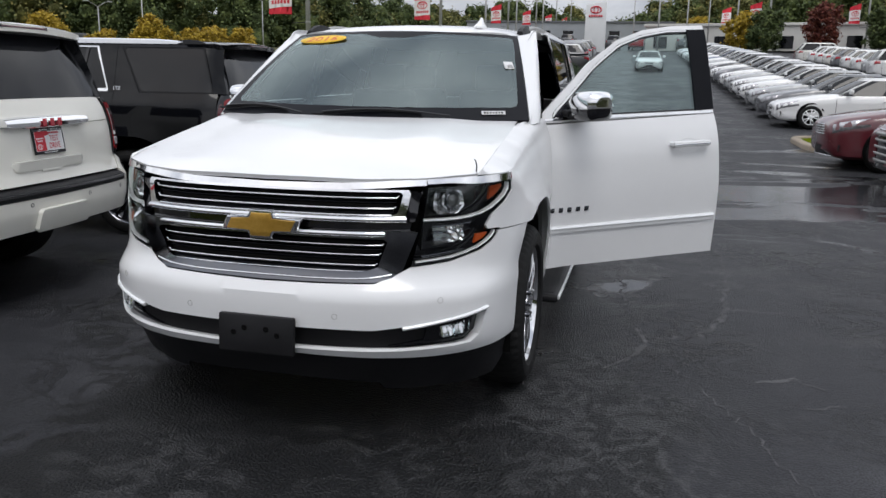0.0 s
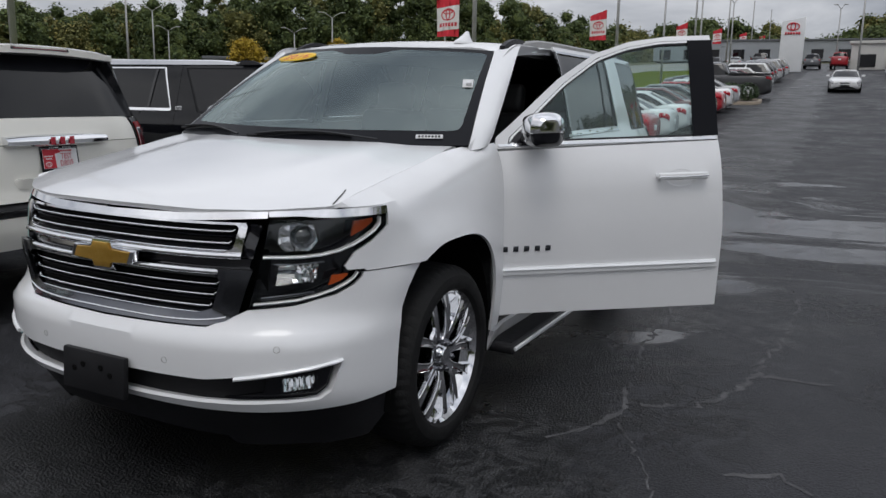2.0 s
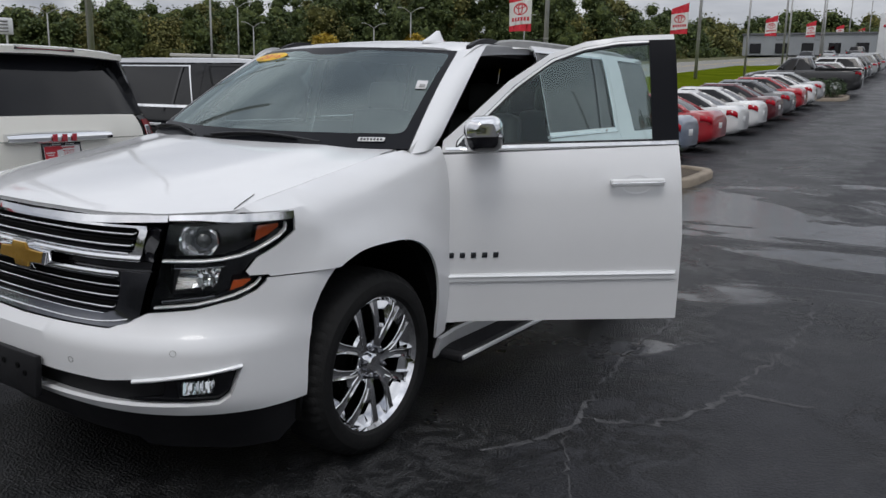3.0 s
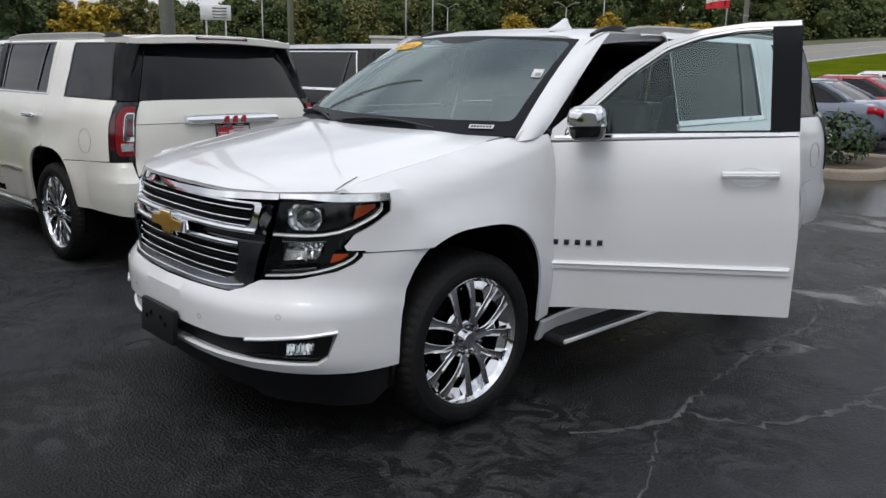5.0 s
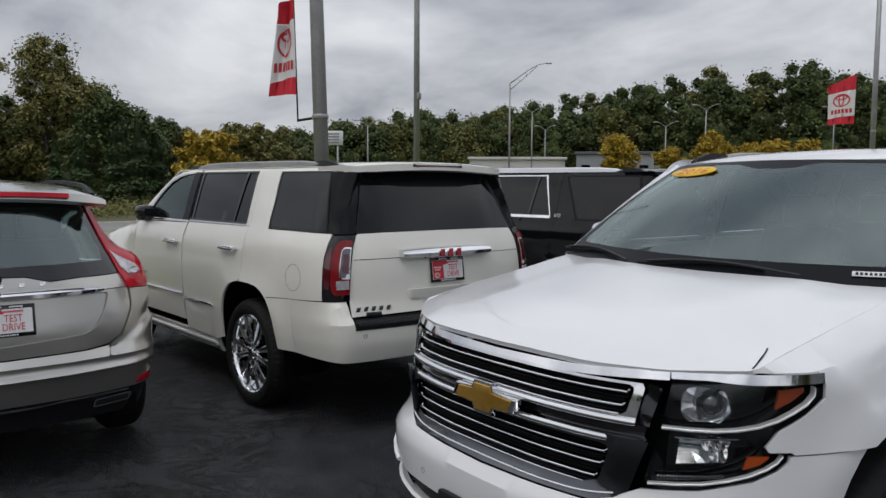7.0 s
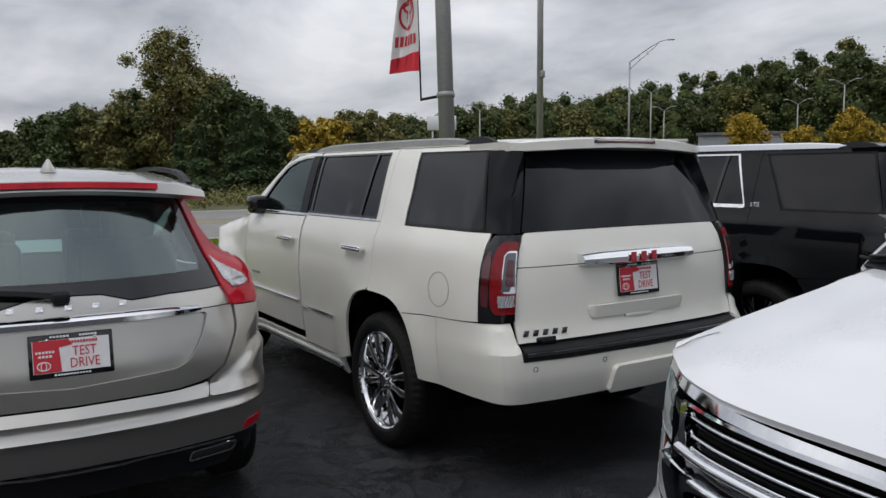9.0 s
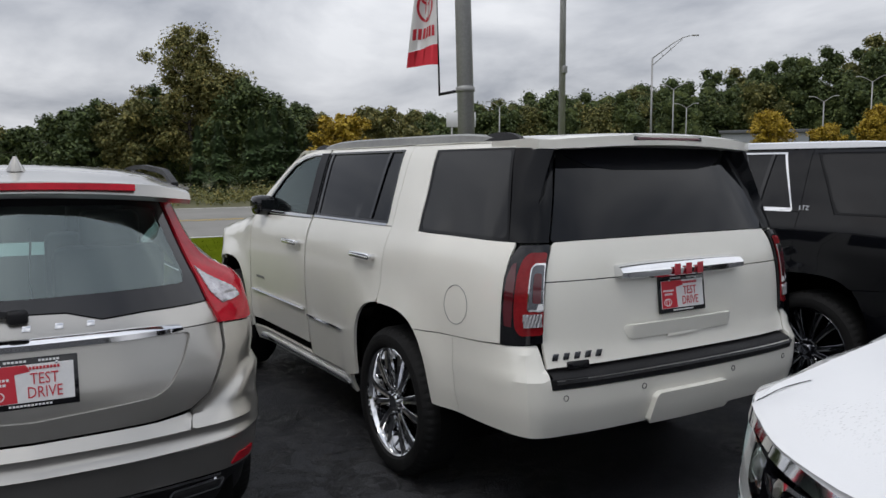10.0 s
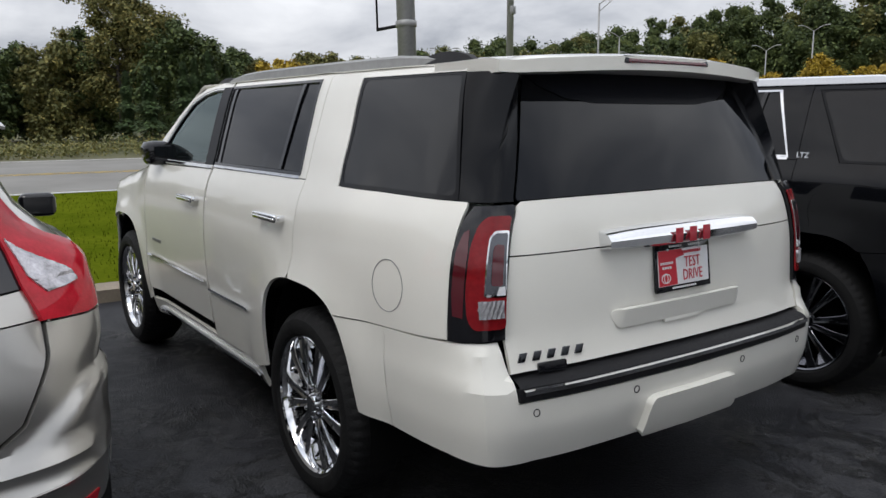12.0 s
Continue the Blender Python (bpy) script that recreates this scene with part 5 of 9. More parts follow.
def plate(car, m, w=0.318, h=0.178):
    """A dealer's plate: black frame, red and white card."""
    p = new("dealer_plate")
    p.parent = car
    p.matrix_local = m
    bm = bmesh.new()
    box(bm, (w, h, 0.010), Matrix.Translation((0, 0, 0.0)), 0.004, 2)
    keep("plate_surround", bm, M_GLOSSBLACK, p, "black plate surround")
    bm = bmesh.new()
    box(bm, (w - 0.03, h - 0.045, 0.004), Matrix.Translation((0, -0.001, 0.0052)), 0.001, 1)
    keep("plate_card", bm, M_PAPER, p, "white card with red field")
    bm = bmesh.new()
    slab(bm, [(-0.142, -0.064), (-0.040, -0.064), (-0.046, 0.034), (0.004, 0.042), (-0.01, 0.066), (-0.142, 0.066)], Matrix.Translation((0, -0.001, 0.0072)), 0.0012)
    keep("plate_field", bm, M_REDPRINT, p, "red field")
    words("plate_words", "TEST", Matrix.Translation((0.048, 0.012, 0.0090)) @ Matrix.Diagonal((0.85, 1.15, 1, 1)), 0.050, M_REDPRINT, p, 0.0006)
    words("plate_words", "DRIVE", Matrix.Translation((0.048, -0.036, 0.0090)) @ Matrix.Diagonal((0.85, 1.15, 1, 1)), 0.050, M_REDPRINT, p, 0.0006)
    for x0, x1, y, hh, mt in ((-0.135, -0.062, 0.018, 0.009, M_PAPER), (-0.125, -0.072, 0.001, 0.009, M_PAPER), (-0.035, 0.10, 0.052, 0.010, M_REDPRINT), (-0.08, -0.005, 0.0775, 0.008, M_PAPER), (0.03, 0.10, 0.0775, 0.008, M_PAPER), (-0.07, 0.07, -0.0775, 0.007, M_PAPER)):
        n = max(3, int((x1 - x0) / 0.011))
        bm = bmesh.new()
        for k in range(n):
            box(bm, ((x1 - x0) / n * 0.72, hh, 0.0014), Matrix.Translation((x0 + (k + 0.5) * (x1 - x0) / n, y, 0.0092 if abs(y) < 0.07 else 0.0056)))
        keep("print_line", bm, mt, p, "unreadable small print")
    bm = bmesh.new()
    tube(bm, [(-0.105 + 0.024 * math.cos(t), -0.038 + 0.017 * math.sin(t), 0.0088) for t in np.linspace(0, 2 * math.pi, 20)], 0.0022, 5, caps=False)
    tube(bm, [(-0.105 + 0.010 * math.cos(t), -0.038 + 0.016 * math.sin(t), 0.0088) for t in np.linspace(0, 2 * math.pi, 16)], 0.0018, 5, caps=False)
    keep("plate_mark", bm, M_PAPER, p)
    for x in (-0.09, 0.09):
        bm = lathe(bmesh.new(), [(0.004, 0.006), (0.0095, 0.005), (0.0105, 0.0)], 10, axis="Z", m=Matrix.Translation((x, 0.066, 0)))
        keep("plate_screw", bm, M_CHROME, p)
    return p


def word_mark(name, parent, m, n, pitch, h, mat, slant=0.0):
    """A word-mark as a row of n plain raised blocks of its size."""
    for i in range(n):
        x = (i - (n - 1) / 2) * pitch
        w = pitch * 0.27
        blk = [(x - w + slant * -h / 2, -h / 2), (x + w * 0.8 - slant * h / 2, -h / 2), (x + w + slant * h / 2, h / 2), (x - w * 0.8 + slant * h / 2, h / 2)]
        keep(name, slab(bmesh.new(), blk, m, 0.005, 0.0015), mat, parent)


def tail_end(car, sh, paint, detail=True):
    """Tailgate with its glass, lamps, spoiler, bumper and step pad."""
    R, e = sh.rear, sh.e
    f = lambda off: (lambda u, z: R(u, z, off))
    # bumper
    half = [(0, 0.490), (0.80, 0.490), (1.10, 0.497)] + [(sh.u_at(3.603 + e, z), z) for z in (0.505, 0.60, 0.75, 0.885)] + [(1.08, 0.897), (1.0, 0.90), (0.862, 0.902), (0.838, 0.80), (0.828, 0.712), (0, 0.706)]
    keep("rear_bumper", panel(symmetric(half), R, 0.036, 0.02), paint, car, deg=20)
    keep("step_pad", panel(symmetric([(0, 0.711), (0.823, 0.716), (0.828, 0.762), (0, 0.762)]), f(0.004), 0.06, 0.02), M_PLASTIC, car, "ribbed black step pad")
    top = []
    bm = bmesh.new()
    us = np.linspace(-0.82, 0.82, 31)
    rows = [[R(u, 0.762, 0.004) for u in us], [R(u, 0.772, -0.004) for u in us], [R(u, 0.795, -0.045) for u in us], [R(u, 0.797, -0.090) for u in us]]
    vv = [[bm.verts.new(p) for p in r] for r in rows]
    for a, b in zip(vv, vv[1:]):
        for i in range(len(us) - 1):
            bm.faces.new((a[i], a[i + 1], b[i + 1], b[i]))
    keep("step_top", bm, M_PLASTIC, car)
    bm = bmesh.new()
    loft(bm, [[R(u, 0.748 + d, 0.009 + o) for d, o in ((-0.009, -0.005), (-0.007, 0.006), (0.009, 0.012), (0.011, -0.005))] for u in np.linspace(-0.81, 0.81, 31)])
    keep("step_strip", bm, M_CHROME, car, "chrome strip across the bumper")
    keep("under_valance", panel(symmetric([(0, 0.46), (0.9, 0.46), (1.05, 0.48), (1.1, 0.52), (1.0, 0.55), (0, 0.55)]), f(-0.12), 0.09, 0.0), M_PLASTIC, car)
    keep("hitch_cover", panel(rounded(symmetric([(0, 0.478), (0.265, 0.480), (0.27, 0.50), (0.255, 0.612), (0.235, 0.632), (0, 0.632)]), 0.01), f(0.030), 0.05, 0.034), paint, car)
    if detail:
        for u, z in ((0.31, 0.672), (0.76, 0.672)):
            for s in (1, -1):
                n = [(u * s + 0.014 * math.cos(t), z + 0.014 * math.sin(t)) for t in np.linspace(0, 2 * math.pi, 16, endpoint=False)]
                h = [(u * s + 0.011 * math.cos(t), z + 0.011 * math.sin(t)) for t in np.linspace(0, 2 * math.pi, 16, endpoint=False)]
                keep("sensor_ring", panel(n, f(0.002), 0.01, 0.004, holes=[h]), M_PLASTIC, car)
    # tailgate
    gate = new("tailgate")
    gate.parent = car
    lowz = [(0, 0.800), (0.828, 0.800), (0.832, 0.90)]
    seam = 1.176
    keep("gate_lower", panel(symmetric(lowz + [(0.816, seam), (0, seam)]), R, 0.06, 0.014), paint, gate)
    keep("gate_upper", panel(symmetric([(0, seam + 0.005), (0.816, seam + 0.005), (0.806, 1.338), (0.79, 1.350), (0.6, 1.354), (0, 1.357)]), R, 0.06, 0.014), paint, gate)
    glass = [(0, 1.361), (0.6, 1.358), (0.805, 1.354), (0.815, 1.365), (0.785, 1.60), (0.745, 1.775), (0.5, 1.785), (0, 1.79)]
    keep("rear_glass", panel(symmetric(glass), f(0.002), 0.08, 0.01), M_PRIVACY, gate, "dark rear window")
    # black sheet laid on the glass as the spoiler's shadow and dark reflection
    keep("shade_band", panel(symmetric([(0, 1.672), (0.35, 1.674), (0.52, 1.690), (0.66, 1.730), (0.74, 1.768), (0.5, 1.787), (0, 1.79)]), f(0.004), 0.05, 0.0), M_SATIN, gate, "black band put in as the spoiler's shadow on the glass")
    # dark corner pillar between rear and side glass
    for s in (1, -1):
        yl = sh.rear(1.075, 1.1).y
        a = [(sh.u_at(yl - 0.036, 1.352), 1.352), (sh.u_at(yl - 0.096, 1.58), 1.58), (sh.u_at(yl - 0.156, 1.776), 1.776), (0.752, 1.776), (0.792, 1.60), (0.822, 1.365), (0.818, 1.350)]
        keep("corner_pillar", panel([(u * s, z) for u, z in a], f(-0.006), 0.10, 0.012), M_CORNER, car, "dark glass corner")
    # spoiler: carries the roof on past the rear window and wraps round to the side glass
    bm = bmesh.new()
    ring = []
    for t in np.linspace(-1, 1, 33):
        k = abs(t)
        y1 = 3.99 + e - 0.05 * k ** 2 - 0.055 * k ** 6
        y0 = 3.585 + e

        def at(y, dz=0.0):
            w = sh.side(min(y, 3.62 + e), 1.790).x + 0.003 + 0.007 * step01(y, 3.60 + e, 3.72 + e) - 0.30 * max(0.0, y - 3.70 - e)
            x = t * w
            z = sh.roof(min(k * w, 0.70), min(y, 3.95 + e)).z + 0.004
            edge = 1.812 + 0.06 * max(0.0, y - 3.70 - e)
            z += (edge - z) * step01(k, 0.80, 1.0)
            return Vector((x, y, z + dz))
        low = 1.778 - 0.022 * step01(k, 0.78, 0.95)
        ring.append([at(y0), at(y0 + 0.12), at(y0 + 0.24), at(y1 - 0.04), at(y1, -0.010), at(y1, -0.058 + 0.008 * step01(k, 0.7, 1.0)), at(y1 - 0.05, -0.066 + 0.010 * step01(k, 0.7, 1.0))] + [Vector((at(y).x, y, min(low if y > y0 else 1.780, at(y).z - 0.02))) for y in (min(y0 + 0.2, y1 - 0.06), y0)])
    loft(bm, ring)
    keep("roof_spoiler", bm, paint, car, deg=40)
    bm = bmesh.new()
    for x0, x1, mat_d in ((-0.235, 0.235, 0),):
        box(bm, (0.47, 0.03, 0.030), Matrix.Translation((0, 3.972 + e, sh.roof(0, 3.95 + e).z - 0.022)) @ Matrix.Rotation(radians(18), 4, "X"), 0.006, 2)
    brake = keep("brake_lamp", bm, M_GLOSSBLACK, car, "high brake lamp")
    bm = bmesh.new()
    box(bm, (0.43, 0.010, 0.014), Matrix.Translation((0, 3.987 + e, sh.roof(0, 3.95 + e).z - 0.024)) @ Matrix.Rotation(radians(18), 4, "X"), 0.003, 1)
    keep("brake_lens", bm, M_DARKRED, brake, "dark red lens")
    # tail lamps
    for s in (1, -1):
        S = lambda pts: [(u * s, z) for u, z in pts]
        lamp = new("tail_lamp")
        lamp.parent = car
        keep("lamp_body", panel(S([(0.836, 0.912), (1.068, 0.905), (1.07, 1.05), (1.07, 1.20), (1.055, 1.30), (1.035, 1.342), (0.835, 1.344), (0.822, 1.338), (0.830, 1.1)]), f(0.014), 0.04, 0.02), M_GLOSSBLACK, lamp, "smoked lamp housing")
        keep("outer_lens", panel(S([(1.010, 0.985), (1.050, 0.99), (1.058, 1.06), (1.056, 1.20), (1.040, 1.26), (1.020, 1.27), (1.008, 1.20)]), f(0.017), 0.03, 0.006), M_DARKRED, lamp, "smoked red outer lens")
        ring = [(0.836, 0.950), (0.965, 0.948), (0.992, 0.985), (1.002, 1.06), (1.000, 1.22), (0.985, 1.285), (0.955, 1.312), (0.836, 1.312)]
        keep("red_lens", panel(rounded(S(ring), 0.02), lambda u, z: R(u, z, 0.017 + 0.006 * step01(abs(u), 1.002, 0.95)), 0.02, 0.006), M_SMOKERED, lamp, "red lens bent round the lamp")
        keep("window_back", panel(rounded(S([(0.842, 1.058), (0.924, 1.062), (0.922, 1.245), (0.905, 1.262), (0.842, 1.262)]), 0.012), f(0.024), 0.03, 0.006), M_DARKCHROME, lamp, "smoked inner window")
        keep("lamp_bezel", panel(rounded(S([(0.838, 1.054), (0.930, 1.058), (0.928, 1.248), (0.908, 1.267), (0.838, 1.267)]), 0.010), f(0.027), 0.03, 0.008, holes=[rounded(S([(0.843, 1.064), (0.924, 1.066), (0.922, 1.244), (0.904, 1.259), (0.843, 1.259)]), 0.010)]), M_CHROME, lamp, "bright rim of the inner window")
        keep("inner_lens", panel(rounded(S([(0.853, 1.090), (0.902, 1.094), (0.902, 1.214), (0.890, 1.224), (0.853, 1.222)]), 0.012), f(0.027), 0.03, 0.006), M_DARKRED, lamp, "dark red inner lens")
        keep("bezel_foot", panel(S([(0.842, 1.062), (0.876, 1.062), (0.866, 1.088), (0.846, 1.090)]), f(0.030), 0.02, 0.006), M_BRIGHT, lamp, "bright foot of the inner window")
        keep("reverse_lens", panel(S([(0.845, 0.988), (0.944, 0.986), (0.950, 1.044), (0.848, 1.046)]), lambda u, z: R(u, z, 0.031 + 0.002 * math.sin(u * 330 + z * 120)), 0.008, 0.012), M_CLEARRIB, lamp, "clear reversing lamp")
    if detail:
        # bright bar over the plate
        bar = new("plate_bar")
        bar.parent = car
        bm = bmesh.new()
        loft(bm, [[R(u, 1.204 + d * (1 - 0.25 * (abs(u) / 0.42) ** 4), o) for d, o in ((-0.040, 0.0), (-0.037, 0.040), (-0.028, 0.052), (0.0, 0.058), (0.024, 0.046), (0.036, 0.026), (0.040, 0.0))] for u in np.linspace(-0.42, 0.42, 25)])
        keep("bar_body", bm, M_CHROME, bar, "chrome bar across the tailgate")
        word_mark("bar_mark", bar, Matrix.Translation(R(0, 1.200, 0.060)) @ Matrix.Rotation(math.pi, 4, "Z") @ Matrix.Rotation(radians(84), 4, "X"), 3, 0.078, 0.054, M_MARKRED)
        c = R(0, 1.073, 0.006)
        plate(car, Matrix.Translation(c) @ Matrix.Rotation(math.pi, 4, "Z") @ Matrix.Rotation(radians(83), 4, "X"))
        # pressed grip under the plate
        keep("gate_grip", panel(rounded([(-0.345, 0.885), (0.345, 0.885), (0.375, 0.935), (0.36, 0.952), (-0.36, 0.952), (-0.375, 0.935)], 0.02), lambda u, z: R(u, z, 0.026 * step01(0.375 - abs(u), 0, 0.05) * (0.45 + 0.55 * step01(z, 0.89, 0.94))), 0.04, 0.018), paint, gate)
        keep("grip_slot", panel(rounded([(-0.11, 0.874), (0.11, 0.874), (0.085, 0.900), (-0.085, 0.900)], 0.01), f(0.012), 0.03, 0.010), paint, gate)
        word_mark("name_mark", gate, Matrix.Translation(R(0.655, 0.845, 0.003)) @ Matrix.Rotation(radians(180 - 7), 4, "Z") @ Matrix.Rotation(radians(84), 4, "X"), 5, 0.058, 0.030, M_DARKCHROME, 0.25)
        bm = bmesh.new()
        box(bm, (0.115, 0.034, 0.004), Matrix.Translation(R(0.66, 0.806, 0.004)) @ Matrix.Rotation(radians(180 - 7), 4, "Z") @ Matrix.Rotation(radians(84), 4, "X"), 0.006, 2)
        keep("dealer_mark", bm, M_GLOSSBLACK, gate, "small black dealer badge")
        # fuel door on the driver's side
        cy, cz = sh.base + 0.675, 1.040
        n = [(cy + 0.094 * math.cos(t), cz + 0.094 * math.sin(t)) for t in np.linspace(0, 2 * math.pi, 32, endpoint=False)]
        h = [(cy + 0.091 * math.cos(t), cz + 0.091 * math.sin(t)) for t in np.linspace(0, 2 * math.pi, 32, endpoint=False)]
        keep("fuel_door", panel(n, lambda y, z: sh.side(y, z, 0.0012), 0.03, 0.003, holes=[h]), M_STEEL, car, "round fuel door seam")


def full_suv(m, paint, label, extra=0.0, front="plain", rim=None, metal=None, open_door=False, detail=True, mould="white", turns=(0, 0)):
    car = thing("suv", m, label, "car")
    sh = Shape(extra)
    side_skin(car, sh, paint, open_door, mould)
    upper(car, sh, paint)
    cabin(car, sh)
    (chrome_front if front == "chrome" else plain_front)(car, sh, paint)
    tail_end(car, sh, paint, detail)
    for i, y in enumerate((0.0, sh.base)):
        big_wheel(car, 1.03, y, rim, turn=turns[i], metal=metal)
        big_wheel(car, -1.03, y, rim, turn=turns[i] + 11, metal=metal)
    return car, sh


def taller(p, k=0.07):
    """The higher roof of the car with the open door."""
    return Vector((p[0], p[1], p[2] + k * max(0.0, p[2] - 1.345)))


WHITE_POSE = pose(-1.14, 4.24, 0, 0, 0, -1.5)
PEARL_POSE = pose(-7.655, 4.81, 0, 0, 0, -87.5)
BLACK_POSE = pose(-7.72, 7.785, 0, 0, 0, -86.3)

hero, hero_shape = full_suv(WHITE_POSE, M_WHITE, "white full-size SUV with chrome grille and open driver's door", front="chrome", rim=rim_split, open_door=True, turns=(13, 20))
fin(hero, hero_shape, mat=M_WHITE)

pearl_suv, pearl_suv_shape = full_suv(PEARL_POSE, M_PEARL, "pearl white full-size SUV with dark rear windows", rim=rim_multi, mould="chrome", turns=(8, 3))
word_mark("name_mark", [o for o in pearl_suv.children if o.name.startswith("door")][0], Matrix.Translation(pearl_suv_shape.side(0.80, 0.845, 0.002)) @ Matrix.Rotation(radians(90), 4, "Z") @ Matrix.Rotation(radians(89), 4, "X"), 6, 0.032, 0.018, M_STEEL)
black_suv, black_suv_shape = full_suv(BLACK_POSE, M_BLACKCAR, "glossy black long SUV with chrome window trim", extra=0.285, rim=rim_multi, metal=M_DARKCHROME, detail=False, mould="chrome")
words("trim_mark", "LTZ", Matrix.Translation(black_suv_shape.side(3.225, 1.392, 0.004)) @ Matrix.Rotation(radians(90), 4, "Z") @ Matrix.Rotation(radians(78), 4, "X"), 0.045, M_CHROME, black_suv, 0.003)

# marks and stickers on the white car
word_mark("name_mark", [o for o in hero.children if o.name.startswith("door")][0], Matrix.Translation(hero_shape.side(0.735, 0.803, 0.001)) @ Matrix.Rotation(radians(90), 4, "Z") @ Matrix.Rotation(radians(89), 4, "X"), 5, 0.054, 0.027, M_DARKCHROME)


for ob in [o for c in hero.children if not c.name.startswith(("door", "wheel")) for o in [c] + list(c.children_recursive) if o.type == "MESH"]:
    for v in ob.data.vertices:
        v.co = taller(v.co)


def on_screen(p, q, off, turn=0.0):
    """A pose on the windscreen with x to the passenger side's right as seen from outside."""
    at = lambda a, b: taller(hero_shape.screen(a, b, off))
    c = at(p, q)
    dx = (at(p + 0.02, q) - at(p - 0.02, q)).normalized()
    dy = (at(p, q + 0.02) - at(p, q - 0.02)).normalized()
    n = dx.cross(dy).normalized()
    dy = n.cross(dx)
    return Matrix.Translation(c) @ Matrix((dx, dy, n)).transposed().to_4x4()


decal = thing("year_decal", WHITE_POSE, "yellow oval decal with red figures", "sticker")
mo = on_screen(-0.66, 0.885, 0.004)
part("oval", slab(bmesh.new(), [(0.185 * math.cos(t), 0.052 * math.sin(t)) for t in np.linspace(0, 2 * math.pi, 40, endpoint=False)], mo, 0.0015), M_YELLOW, decal)
words("year_figure", "2016", mo @ Matrix.Translation((0, 0, 0.002)) @ Matrix.Diagonal((1.45, 0.9, 1, 1)), 0.085, M_REDPRINT, decal, 0.0004)
sticker = thing("window_sticker", WHITE_POSE, "small white paper sticker on the windscreen", "sticker")
mo = on_screen(0.905, 0.56, 0.004)
bm = bmesh.new()
box(bm, (0.055, 0.075, 0.0015), mo)
part("paper", bm, M_PAPER, sticker)
bm = bmesh.new()
box(bm, (0.028, 0.030, 0.001), mo @ Matrix.Translation((0.005, -0.012, 0.0016)))
part("print", bm, M_STEEL, sticker)
stock = thing("stock_label", WHITE_POSE, "white stock label along the screen's foot", "sticker")
mo = on_screen(0.80, 0.065, 0.006)
bm = bmesh.new()
box(bm, (0.13, 0.028, 0.0015), mo)
part("paper", bm, M_PAPER, stock)
for k in range(7):
    bm = bmesh.new()
    box(bm, (0.010, 0.014, 0.001), mo @ Matrix.Translation((-0.048 + 0.016 * k, 0, 0.0012)))
    part("print_bar", bm, M_PLASTIC, stock)

# ---------------------------------------------------------------- silver crossover


